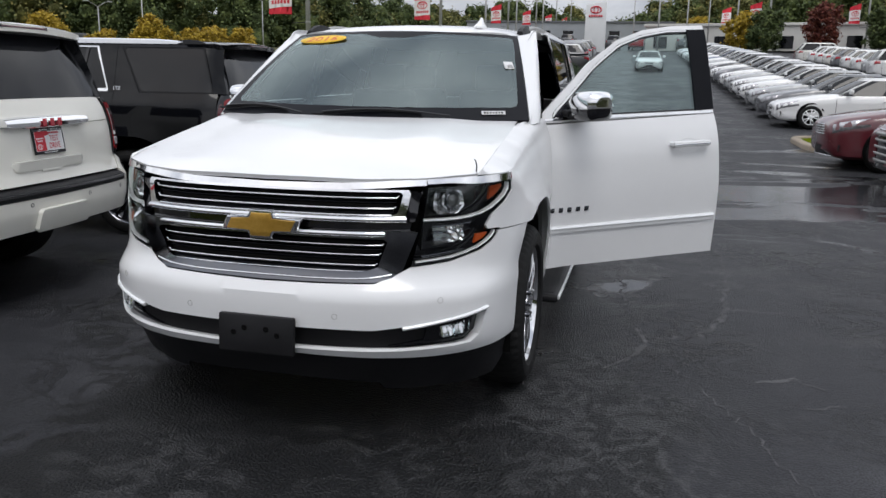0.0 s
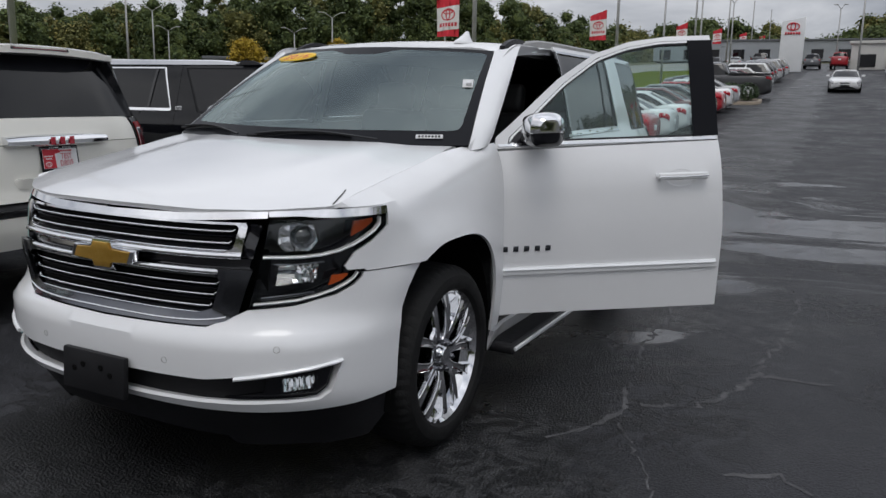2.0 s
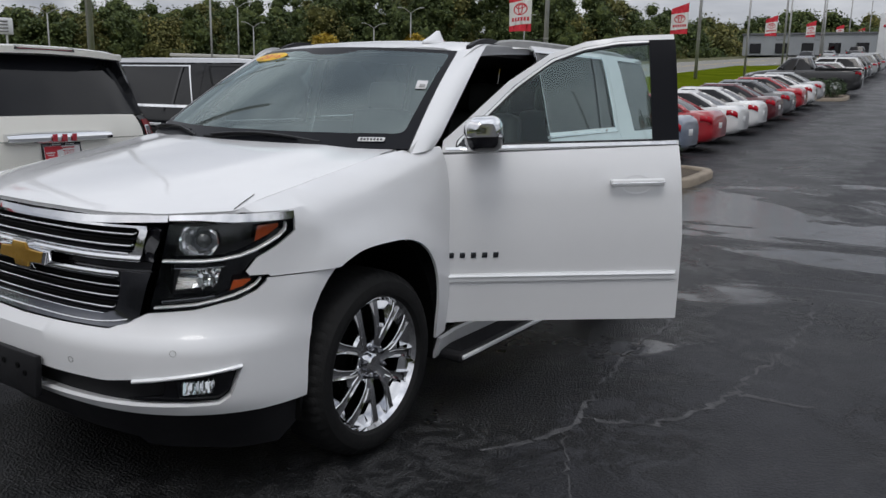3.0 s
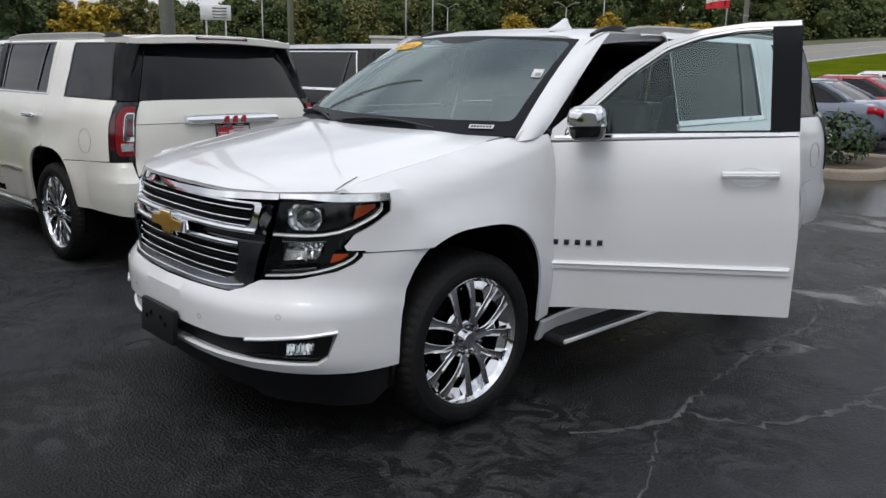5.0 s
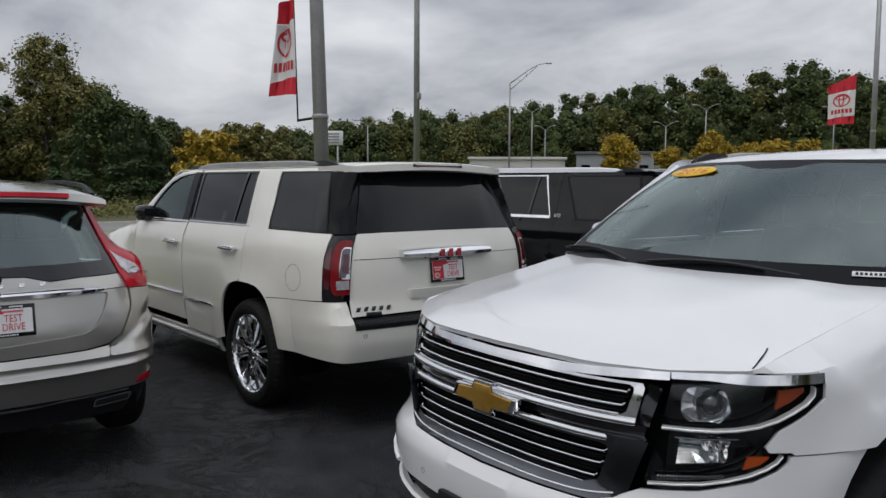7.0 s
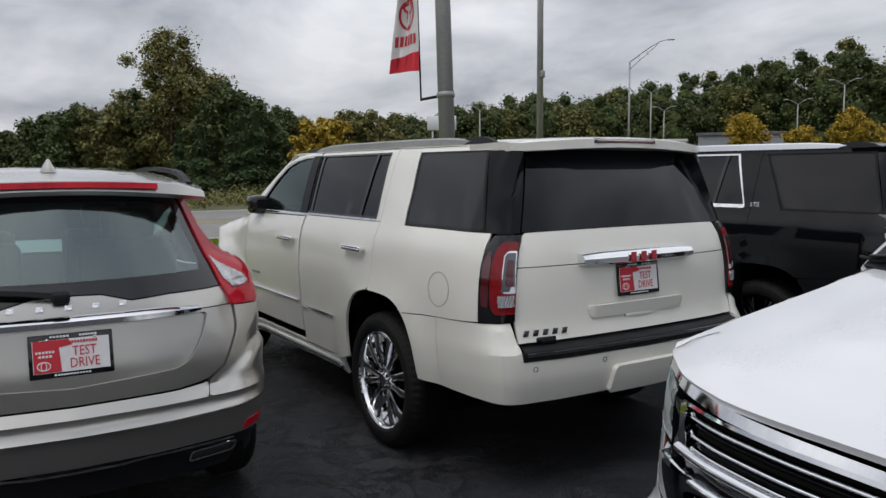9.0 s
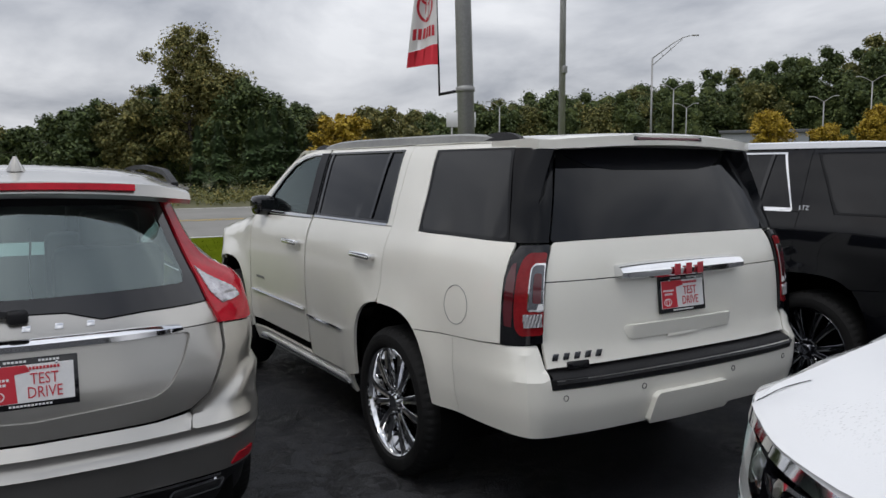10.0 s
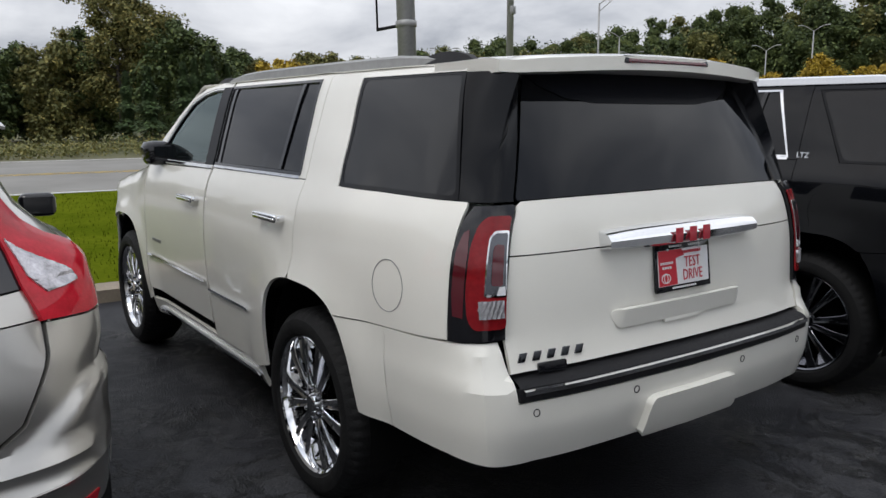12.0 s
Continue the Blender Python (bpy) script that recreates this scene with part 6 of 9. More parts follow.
def crossover(m):
    car = thing("crossover", m, "bronze silver crossover with tall red tail lamps", "car")
    nodes = [(0, 3.72), (0.30, 3.705), (0.52, 3.67), (0.70, 3.605), (0.81, 3.53), (0.885, 3.42), (0.925, 3.27), (0.945, 3.05), (0.945, 2.7)]
    arc = Shape.lengths(nodes)
    helper = hero_shape
    pull = spline((0.28, 0.13), (0.40, 0.085), (0.44, 0.060), (0.50, 0.042), (0.565, 0.024), (0.584, 0.012), (0.592, -0.012), (0.612, 0.006), (0.635, 0.014), (0.652, 0.012), (0.662, 0.008), (0.690, 0.034), (0.705, 0.044), (0.80, 0.046), (0.95, 0.075), (1.06, 0.10), (1.14, 0.145), (1.35, 0.29), (1.55, 0.43), (1.66, 0.50))
    nar = spline((0.3, 0.92), (0.5, 0.94), (0.9, 0.94), (1.0, 0.905), (1.06, 0.875), (1.15, 0.82), (1.35, 0.735), (1.55, 0.665), (1.66, 0.625))
    shoulder = spline((0.3, -0.020), (0.5, -0.002), (0.64, 0.002), (0.85, 0.012), (1.0, 0.060), (1.1, 0.098), (1.17, 0.122), (1.215, 0.108), (1.26, 0.050), (1.31, 0.018), (1.40, 0.0), (1.7, 0.0))
    ledge = spline((0.0, 0.69), (0.55, 0.69), (0.66, 0.715), (0.80, 0.785), (0.90, 0.840), (1.0, 0.862), (1.5, 0.862))

    def R(u, z, off=0.0):
        k = abs(u)
        x, y, dx, dy = helper.along(arc, u)
        # the bumper's corner stands proud below a swept ledge
        lip = 0.026 * step01(k, 0.52, 0.80) * step01(z, ledge(k) + 0.012, ledge(k) - 0.046)
        p = pull(z) - off - lip
        hb = shoulder(z) * step01(k, 0.82, 1.10)
        return Vector((math.copysign(1, u if u else 1) * (x * nar(z) + hb + (off + lip) * -dy), y - p * (1 - 0.25 * step01(k, 0.8, 1.3)), z))

    def uy(y, z):
        a, b = 0.2, arc[2]
        for _ in range(20):
            c = (a + b) / 2
            if R(c, z).y > y:
                a = c
            else:
                b = c
        return (a + b) / 2
    wf = spline((-0.95, 0.55), (-0.8, 0.78), (-0.5, 0.90), (0.0, 0.945), (2.6, 0.945))

    def side(y, z, off=0.0):
        w = wf(y) * nar(z) + shoulder(z) * step01(y, 2.0, 2.7)
        if y > 2.6:
            w2 = R(uy(y, z), z).x
            w += (w2 - w) * step01(y, 2.6, 2.9)
        for cy in (0.0, 2.774):
            r = math.hypot(y - cy, z - 0.36)
            w += 0.016 * step01(r, 0.62, 0.44)
        return Vector((w + off, y, z))
    f = lambda off: (lambda u, z: R(u, z, off))
    away = (0, 1.6, 0.8)
    # bumper in painted and dark bands
    end = lambda z: uy(3.18, z)
    corner = [(0.606, 0.722), (0.695, 0.768), (0.747, 0.85), (0.806, 0.95), (0.842, 1.028)]
    outer = [(end(z), z) for z in (0.60, 0.66, 0.76, 0.86, 0.94, 1.012)]
    keep("rear_bumper", panel(symmetric([(0, 0.590), (0.6, 0.594), (0.9, 0.606), (1.05, 0.612)] + outer + [(1.0, 1.012)] + corner[::-1] + [(0.585, 0.655), (0, 0.655)]), f(0.010), 0.022, 0.02), M_SILVER, car)
    keep("bumper_pad", panel(symmetric([(0, 0.659), (0.580, 0.659), (0.596, 0.700), (0.590, 0.717), (0.45, 0.704), (0, 0.700)]), f(0.010), 0.02, 0.018), M_SILVER, car)
    keep("bumper_band", panel(symmetric([(0, 0.437), (0.8, 0.440), (1.1, 0.445), (end(0.45), 0.45), (end(0.54), 0.54), (end(0.60), 0.594), (1.05, 0.607), (0.9, 0.601), (0.6, 0.589), (0, 0.585)]), f(0.006), 0.03, 0.016), M_SILVER, car)
    keep("bumper_skirt", panel(symmetric([(0, 0.28), (0.8, 0.28), (1.0, 0.32), (1.12, 0.43), (0.8, 0.434), (0, 0.432)]), f(-0.012), 0.06, 0.014), M_PLASTIC, car, "grey-black lower skirt")
    bm = bmesh.new()
    loft(bm, [[R(u, 0.424 + 0.012 * step01(abs(u), 0.20, 0.28) - 0.010 + d, o) for d, o in ((-0.010, -0.02), (-0.007, 0.012), (0.007, 0.012), (0.010, -0.02))] for u in np.linspace(-0.72, 0.72, 25)])
    keep("skid_strip", bm, M_CHROME, car, "satin metal strip under the bumper")
    for s in (1, -1):
        keep("exhaust", panel(rounded([(0.50 * s, 0.342), (0.74 * s, 0.350), (0.75 * s, 0.402), (0.505 * s, 0.396)], 0.02), f(0.01), 0.03, 0.02, holes=[rounded([(0.510 * s, 0.350), (0.73 * s, 0.358), (0.738 * s, 0.394), (0.515 * s, 0.388)], 0.016)]), M_CHROME, car, "chrome exhaust surround")
        keep("reflector", panel(rounded([(0.765 * s, 0.452), (0.90 * s, 0.458), (0.925 * s, 0.498), (0.80 * s, 0.494)], 0.012), f(0.010), 0.03, 0.01), M_RED, car, "red reflector")
    # tailgate
    gate = new("tailgate")
    gate.parent = car
    keep("gate_lower", panel(symmetric([(0, 0.706), (0.45, 0.710), (0.60, 0.728), (0.688, 0.773), (0.740, 0.853), (0.799, 0.953), (0.835, 1.035), (0.30, 1.045), (0, 1.048)]), f(0.0), 0.05, 0.014, holes=[rounded(symmetric([(0, 0.775), (0.46, 0.80), (0.52, 0.835), (0.66, 1.025), (0, 1.032)]), 0.03)]), M_SILVER, gate)
    keep("plate_recess", panel(rounded(symmetric([(0, 0.775), (0.46, 0.80), (0.52, 0.835), (0.66, 1.025), (0, 1.032)]), 0.03), lambda u, z: R(u, z, -0.014), 0.05, 0.0), M_SILVER, gate)
    keep("gate_upper", panel(symmetric([(0, 1.050), (0.30, 1.048), (0.84, 1.04), (0.868, 1.02), (0.862, 1.10), (0.862, 1.118), (0.5, 1.118), (0.30, 1.108), (0.16, 1.14), (0, 1.145)]), R, 0.05, 0.014), M_SILVER, gate)
    bm = bmesh.new()
    loft(bm, [[R(u, 1.048 + d * (1 - 0.5 * (abs(u) / 0.615) ** 6), o) for d, o in ((-0.022, 0.0), (-0.018, 0.022), (0.004, 0.028), (0.018, 0.012), (0.022, 0.0))] for u in np.linspace(-0.615, 0.615, 31)])
    keep("gate_bar", bm, M_CHROME, gate, "chrome bar over the plate")
    for k in range(5):
        u = (2 - k) * 0.125
        word_mark("name_mark", gate, Matrix.Translation(R(u, 1.102, 0.001)) @ Matrix.Rotation(radians(180 - u * 30), 4, "Z") @ Matrix.Rotation(radians(70), 4, "X"), 1, 0.058, 0.022, M_CHROME)
    plate(car, Matrix.Translation(R(0, 0.918, 0.0)) @ Matrix.Rotation(math.pi, 4, "Z") @ Matrix.Rotation(radians(80), 4, "X"))
    glass = [(0, 1.150), (0.16, 1.146), (0.30, 1.114), (0.5, 1.124), (0.845, 1.124), (0.862, 1.15), (0.85, 1.40), (0.845, 1.575), (0.6, 1.578), (0, 1.588)]
    hole = [(0, 1.20), (0.75, 1.205), (0.775, 1.25), (0.765, 1.50), (0.55, 1.525), (0, 1.53)]
    keep("window_border", panel(symmetric(glass), f(0.002), 0.06, 0.010, holes=[symmetric(hole)]), M_GLOSSBLACK, gate, "black glass border")
    g = keep("rear_glass", panel(symmetric(hole), f(0.002), 0.07, 0.0), M_WIND, gate, "clear rear window")
    g.visible_shadow = False
    bm = bmesh.new()
    tube(bm, [R(-0.04 + 0.01 * math.sin(5 * t), 1.175 + 0.27 * t, -0.03) for t in np.linspace(0, 1, 8)], 0.004, 6)
    keep("heater_lead", bm, M_PLASTIC, gate, "thin black lead behind the glass")
    wp = new("rear_wiper")
    wp.parent = car
    bm = bmesh.new()
    pts = [R(0.02 + t * 0.62, 1.150 + 0.03 * math.sin(2.4 * t), 0.03) for t in np.linspace(0, 1, 10)]
    loft(bm, [[p + Vector((0, a * 0.014, b * 0.014)) for a, b in ((-1, -1), (1, -0.4), (0.6, 1), (-1, 0.6))] for p in pts])
    box(bm, (0.07, 0.05, 0.05), Matrix.Translation(R(0.03, 1.146, 0.02)), 0.015, 3)
    keep("wiper_arm", bm, M_PLASTIC, wp)
    # roof, spoiler, rails, fin
    zr = spline((0.6, 1.45), (0.95, 1.60), (1.4, 1.675), (2.0, 1.695), (2.7, 1.675), (3.28, 1.625))

    def roof(x, y, off=0.0):
        return Vector((x, y, zr(y) - 0.03 * (x / 0.6) ** 2 - 0.03 * step01(abs(x), 0.5, 0.7) + off))
    keep("roof", panel([(-0.68, 0.95), (0.68, 0.95), (0.70, 3.0), (-0.70, 3.0)], roof, 0.14, 0.01, away=(0, 2, 0.5)), M_SILVER, car)
    bm = bmesh.new()
    ring = []
    for x in np.linspace(-0.645, 0.645, 21):
        k = abs(x) / 0.645
        y1 = 3.36 - 0.06 * k ** 3
        ring.append([roof(x, 2.98, 0.003), roof(x, 3.2, 0.006), roof(x, y1 - 0.02, 0.0), Vector((x, y1, zr(3.28) - 0.045 - 0.04 * k * k)), Vector((x, y1 - 0.03, zr(3.28) - 0.065 - 0.04 * k * k)), Vector((x, 2.98, 1.56))])
    loft(bm, ring)
    keep("roof_spoiler", bm, M_SILVER, car, deg=40)
    bm = bmesh.new()
    loft(bm, [[Vector((x, 3.37 - 0.06 * (abs(x) / 0.7) ** 3 + a, zr(3.28) - 0.018 - 0.03 * (x / 0.7) ** 2 + b)) for a, b in ((-0.02, -0.013), (-0.004, -0.013), (-0.014, 0.013), (-0.03, 0.012))] for x in np.linspace(-0.42, 0.42, 17)])
    keep("brake_lamp", bm, M_RED, car, "long red brake lamp in the spoiler")
    fin_car = [(0, 0.04, -0.09, 0.09), (0.02, 0.03, -0.06, 0.085), (0.05, 0.014, 0.0, 0.07), (0.065, 0.006, 0.03, 0.06)]
    bm = bmesh.new()
    loft(bm, [[Vector((w * math.cos(t), 2.85 + (a + b) / 2 + (b - a) / 2 * math.sin(t), zr(2.85) + h - 0.004)) for t in np.linspace(0, 2 * math.pi, 12, endpoint=False)] for h, w, a, b in fin_car])
    keep("antenna_fin", bm, M_SILVER, car)
    for s in (1, -1):
        S = lambda pts: [(u * s, z) for u, z in pts]
        rail = new("roof_rail")
        rail.parent = car
        bm = bmesh.new()
        loft(bm, [[Vector((s * 0.63 + a, y, zr(y) - 0.055 + b + 0.040 * min(1, (y - 0.98) * 4, (3.05 - y) * 4))) for a, b in ((-0.015, -0.012), (0.015, -0.012), (0.015, 0.012), (-0.015, 0.012))] for y in np.linspace(1.0, 3.03, 20)])
        keep("rail_bar", bm, M_PLASTIC, rail)
        # tail lamp climbing the rear pillar
        lamp = new("tail_lamp")
        lamp.parent = car
        edge = [(1.20, 1.03), (1.205, 1.10), (1.16, 1.19), (1.08, 1.245), (1.02, 1.30), (0.965, 1.40), (0.93, 1.595)]
        keep("lamp_body", panel(S([(0.836, 1.036), (1.0, 1.019)] + edge + [(0.852, 1.595), (0.857, 1.42), (0.852, 1.22), (0.842, 1.13)]), f(0.012), 0.03, 0.02), M_RED, lamp, "tall red lens")
        keep("clear_lens", panel(S([(0.866, 1.262), (0.872, 1.155), (0.900, 1.104), (1.005, 1.118), (0.990, 1.152), (0.940, 1.190), (0.898, 1.225)]), lambda u, z: R(u, z, 0.017 + 0.002 * math.sin(z * 380)), 0.010, 0.008), M_CLEARRIB, lamp, "clear ribbed lens")
        # flanks
        fx = side if s > 0 else (lambda y, z, off=0.0: Vector((-1, 1, 1)) * side(y, z, off))
        a1 = arch_points(0, 180, 0, 0.40, zc=0.36)
        a2 = arch_points(2.774, 180, 0, 0.40, zc=0.36)
        rim_edge = [(R(u, z).y - 0.003, z) for u, z in edge]
        poly = [(-0.85, 0.38), (-0.40, 0.36)] + a1[1:-1] + [(0.41, 0.36), (0.45, 0.30), (2.33, 0.30), (2.37, 0.36)] + a2[1:-1] + [(3.172, 0.40), (3.172, 1.016)] + rim_edge[:3] + [(2.9, 1.15), (2.0, 1.09), (0.6, 1.04), (-0.3, 0.98), (-0.8, 0.86)]
        keep("flank", panel(poly, fx, 0.08, 0.014), M_SILVER, car)
        keep("side_glass", panel([(0.65, 1.05), (2.0, 1.10), (2.9, 1.14), (2.75, 1.52), (2.2, 1.58), (1.3, 1.56), (1.0, 1.42)], lambda y, z, g=fx: g(y, z, -0.004), 0.1, 0.01), M_PRIVACY, car, "dark side glass")
        keep("rear_pillar", panel([(2.91, 1.156), (rim_edge[2][0] - 0.01, 1.197)] + rim_edge[3:] + [(2.2, 1.60), (2.76, 1.53)], fx, 0.08, 0.014), M_SILVER, car)
        bm = bmesh.new()
        box(bm, (0.20, 0.10, 0.14), Matrix.Translation((s * 0.985, 0.72, 1.10)), 0.04, 3)
        mirror = keep("mirror", bm, M_GLOSSBLACK, car)
        bm = bmesh.new()
        box(bm, (0.16, 0.01, 0.105), Matrix.Translation((s * 0.985, 0.772, 1.10)), 0.004, 1)
        keep("mirror_glass", bm, M_PRIVACY, mirror)
        for y in (0.0, 2.774):
            w = big_wheel(car, s * 0.935, y, rim_multi)
            w.scale = (0.85, 0.85, 0.85)
            w.location.z = 0.417 * 0.85 - 0.02
    keep("front_end", panel(symmetric([(0, 0.30), (0.6, 0.30), (0.75, 0.9), (0, 0.98)]), lambda x, z: Vector((x, -0.95 + 0.25 * (x / 0.75) ** 2 + 0.1 * (z - 0.5) ** 2, z)), 0.1, 0.01), M_SILVER, car)
    keep("bonnet", panel([(-0.75, -0.75), (0.75, -0.75), (0.82, 0.45), (-0.82, 0.45)], lambda x, y: Vector((x, y, 0.93 + 0.13 * (y + 0.75) / 1.2 - 0.05 * x * x)), 0.14, 0.01, away=(0, 0, 0)), M_SILVER, car)
    ws = keep("windscreen", panel([(-0.8, 0), (0.8, 0), (0.66, 1), (-0.66, 1)], lambda x, q: Vector((x, 0.35 + 0.65 * q + 0.1 * x * x, 1.05 + 0.55 * q)), 0.14, 0.0, away=(0, 2, 0.5)), M_GLASS, car)
    ws.visible_shadow = False
    bm = bmesh.new()
    box(bm, (1.5, 4.2, 0.30), Matrix.Translation((0, 1.38, 0.40)), 0.03)
    keep("underbody", bm, M_UNDER, car)
    for x in (-0.38, 0.38):
        for y in (1.35, 2.3):
            seat = new("seat")
            seat.parent = car
            bm = bmesh.new()
            box(bm, (0.50, 0.15, 0.62), Matrix.Translation((x, y + 0.28, 1.0)) @ Matrix.Rotation(radians(-14), 4, "X"), 0.05, 3)
            keep("backrest", bm, M_SEAT, seat)
            bm = bmesh.new()
            box(bm, (0.27, 0.10, 0.17), Matrix.Translation((x, y + 0.37, 1.39)), 0.04, 3)
            keep("headrest", bm, M_SEAT, seat)
    return car


XC_POSE = pose(-7.53, 2.16, 0.015, 0, 0, -90)
silver = crossover(XC_POSE)

# ---------------------------------------------------------------- ground


def ground_z(x, y):
    """The lot lies level round the parked cars and climbs gently beyond."""
    t = y - 9.5
    verge = 0.0 if t < -3 else 0.035 * (t + 3) ** 2 / 12 if t < 3 else 0.035 * t
    t = y - 11.0
    lot = 0.0 if t < 0 else 0.062 * t * t / 40 if t < 20 else 0.062 * (t - 10)
    return -0.02 + verge + (lot - verge) * step01(x, -26, -12)


def sheet(name, xs, ys, mat, label, category, lift=0.0, kind="structure"):
    bm = bmesh.new()
    vv = [[bm.verts.new((x(y) if callable(x) else x, y, ground_z(0, y) + lift)) for x in xs] for y in ys]
    for a, b in zip(vv, vv[1:]):
        for i in range(len(xs) - 1):
            bm.faces.new((a[i], a[i + 1], b[i + 1], b[i]))
    return tagged(part(name, bm, mat, None), label, category, kind=kind)


def asphalt(name, wet=True, tone=1.0):
    m = material(name, (0.03, 0.03, 0.031), 0.5)
    tc = node(m, "ShaderNodeTexCoord")
    v = tc.outputs["Object"]
    grit = node(m, "ShaderNodeTexNoise", Scale=140.0, Detail=4.0, Roughness=0.7)
    stone = node(m, "ShaderNodeTexVoronoi", Scale=75.0)
    blot = node(m, "ShaderNodeTexNoise", Scale=0.9, Detail=7.0, Roughness=0.62)
    wide = node(m, "ShaderNodeTexNoise", Scale=0.16, Detail=4.0, Roughness=0.55)
    for n in (grit, stone, blot, wide):
        link(m, v, n.inputs["Vector"])

    def math_node(op, a, b):
        n = m.node_tree.nodes.new("ShaderNodeMath")
        n.operation = op
        for i, q in enumerate((a, b)):
            if isinstance(q, (int, float)):
                n.inputs[i].default_value = q
            else:
                link(m, q, n.inputs[i])
        return n.outputs[0]
    k = tone
    sp0 = node(m, "ShaderNodeSeparateXYZ")
    link(m, v, sp0.inputs[0])
    edge = node(m, "ShaderNodeTexNoise", Scale=1.3, Detail=9.0, Roughness=0.66, Distortion=0.6)
    link(m, v, edge.inputs["Vector"])
    # a damp strip along the cars' row, ragged shore, darkened further for their shade
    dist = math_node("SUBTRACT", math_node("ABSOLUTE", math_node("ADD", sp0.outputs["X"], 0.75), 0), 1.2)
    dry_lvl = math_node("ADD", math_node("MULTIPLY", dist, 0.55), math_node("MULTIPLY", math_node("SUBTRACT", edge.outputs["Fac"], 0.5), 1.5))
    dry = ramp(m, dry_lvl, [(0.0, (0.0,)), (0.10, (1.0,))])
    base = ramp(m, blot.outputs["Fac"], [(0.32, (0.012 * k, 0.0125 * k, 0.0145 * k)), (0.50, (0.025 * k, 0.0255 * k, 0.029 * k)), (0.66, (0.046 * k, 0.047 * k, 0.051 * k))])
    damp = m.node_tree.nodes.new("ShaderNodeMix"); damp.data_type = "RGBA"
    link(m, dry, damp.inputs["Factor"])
    # black of the wet, with shade under the car put into the colour
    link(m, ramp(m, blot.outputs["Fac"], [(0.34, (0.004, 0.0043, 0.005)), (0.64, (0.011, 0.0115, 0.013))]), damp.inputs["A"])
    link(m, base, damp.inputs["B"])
    vein = node(m, "ShaderNodeTexNoise", Scale=2.3, Detail=10.0, Roughness=0.68, Distortion=0.9)
    patch = node(m, "ShaderNodeTexNoise", Scale=0.55, Detail=3.0)
    for q in (vein, patch):
        link(m, v, q.inputs["Vector"])
    line = ramp(m, math_node("ABSOLUTE", math_node("SUBTRACT", vein.outputs["Fac"], 0.5), 0), [(0.012, (1.0,)), (0.042, (0.0,))])
    seam = math_node("MULTIPLY", line, ramp(m, patch.outputs["Fac"], [(0.42, (0.0,)), (0.54, (1.0,))]))
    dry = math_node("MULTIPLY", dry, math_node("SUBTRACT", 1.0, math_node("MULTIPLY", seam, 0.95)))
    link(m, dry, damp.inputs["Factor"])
    # thin worn flakes, paler than the damp binder between them
    flake = node(m, "ShaderNodeTexNoise", Scale=5.5, Detail=8.0, Roughness=0.62, Distortion=1.4)
    zone = node(m, "ShaderNodeTexNoise", Scale=0.42, Detail=4.0, Roughness=0.6)
    for q in (flake, zone):
        link(m, v, q.inputs["Vector"])
    worn = math_node("MULTIPLY", ramp(m, flake.outputs["Fac"], [(0.49, (0.0,)), (0.545, (1.0,))]), ramp(m, zone.outputs["Fac"], [(0.44, (0.0,)), (0.58, (0.75,))]))
    pale = m.node_tree.nodes.new("ShaderNodeMix"); pale.data_type = "RGBA"
    link(m, worn, pale.inputs["Factor"]); link(m, damp.outputs["Result"], pale.inputs["A"])
    pale.inputs["B"].default_value = (0.050, 0.0505, 0.053, 1)
    dots = ramp(m, grit.outputs["Fac"], [(0.36, (0.35,)), (0.62, (1.55,))])
    mul = m.node_tree.nodes.new("ShaderNodeMix"); mul.data_type = "RGBA"; mul.blend_type = "MULTIPLY"
    mul.inputs["Factor"].default_value = 1.0
    link(m, pale.outputs["Result"], mul.inputs["A"]); link(m, dots, mul.inputs["B"])
    link(m, mul.outputs["Result"], bsdf(m).inputs["Base Color"])
    link(m, ramp(m, dry, [(0.0, (0.26,)), (1.0, (0.18,))]), bsdf(m).inputs["Specular IOR Level"])
    r1 = ramp(m, blot.outputs["Fac"], [(0.34, (0.42,)), (0.62, (0.74,))])
    r0 = ramp(m, blot.outputs["Fac"], [(0.34, (0.24,)), (0.62, (0.46,))])
    rmix = m.node_tree.nodes.new("ShaderNodeMix"); rmix.data_type = "RGBA"
    link(m, dry, rmix.inputs["Factor"]); link(m, r0, rmix.inputs["A"]); link(m, r1, rmix.inputs["B"])
    rough = rmix.outputs["Result"]
    bump = math_node("ADD", math_node("MULTIPLY", stone.outputs["Distance"], 0.8), math_node("MULTIPLY", grit.outputs["Fac"], 0.6))
    bump = math_node("MULTIPLY", bump, math_node("SUBTRACT", 1.5, math_node("MULTIPLY", dry, 0.9)))
    strength = 0.7
    if wet:
        # a film of water stands in the hollow behind the cars, in drawn-out sheets
        mp = node(m, "ShaderNodeMapping")
        mp.inputs["Scale"].default_value = (0.26, 0.50, 1.0)
        mp.inputs["Rotation"].default_value = (0, 0, radians(14))
        link(m, v, mp.inputs["Vector"])
        pool = node(m, "ShaderNodeTexNoise", Scale=1.0, Detail=9.0, Roughness=0.62, Distortion=1.0)
        link(m, mp.outputs["Vector"], pool.inputs["Vector"])
        sp = node(m, "ShaderNodeSeparateXYZ")
        link(m, v, sp.inputs[0])
        d = math_node("SUBTRACT", sp.outputs["Y"], 13.2)
        band = math_node("SUBTRACT", 0.17, math_node("MULTIPLY", math_node("ABSOLUTE", d, 0), 0.036))
        lvl = math_node("ADD", pool.outputs["Fac"], math_node("MAXIMUM", band, -0.10))
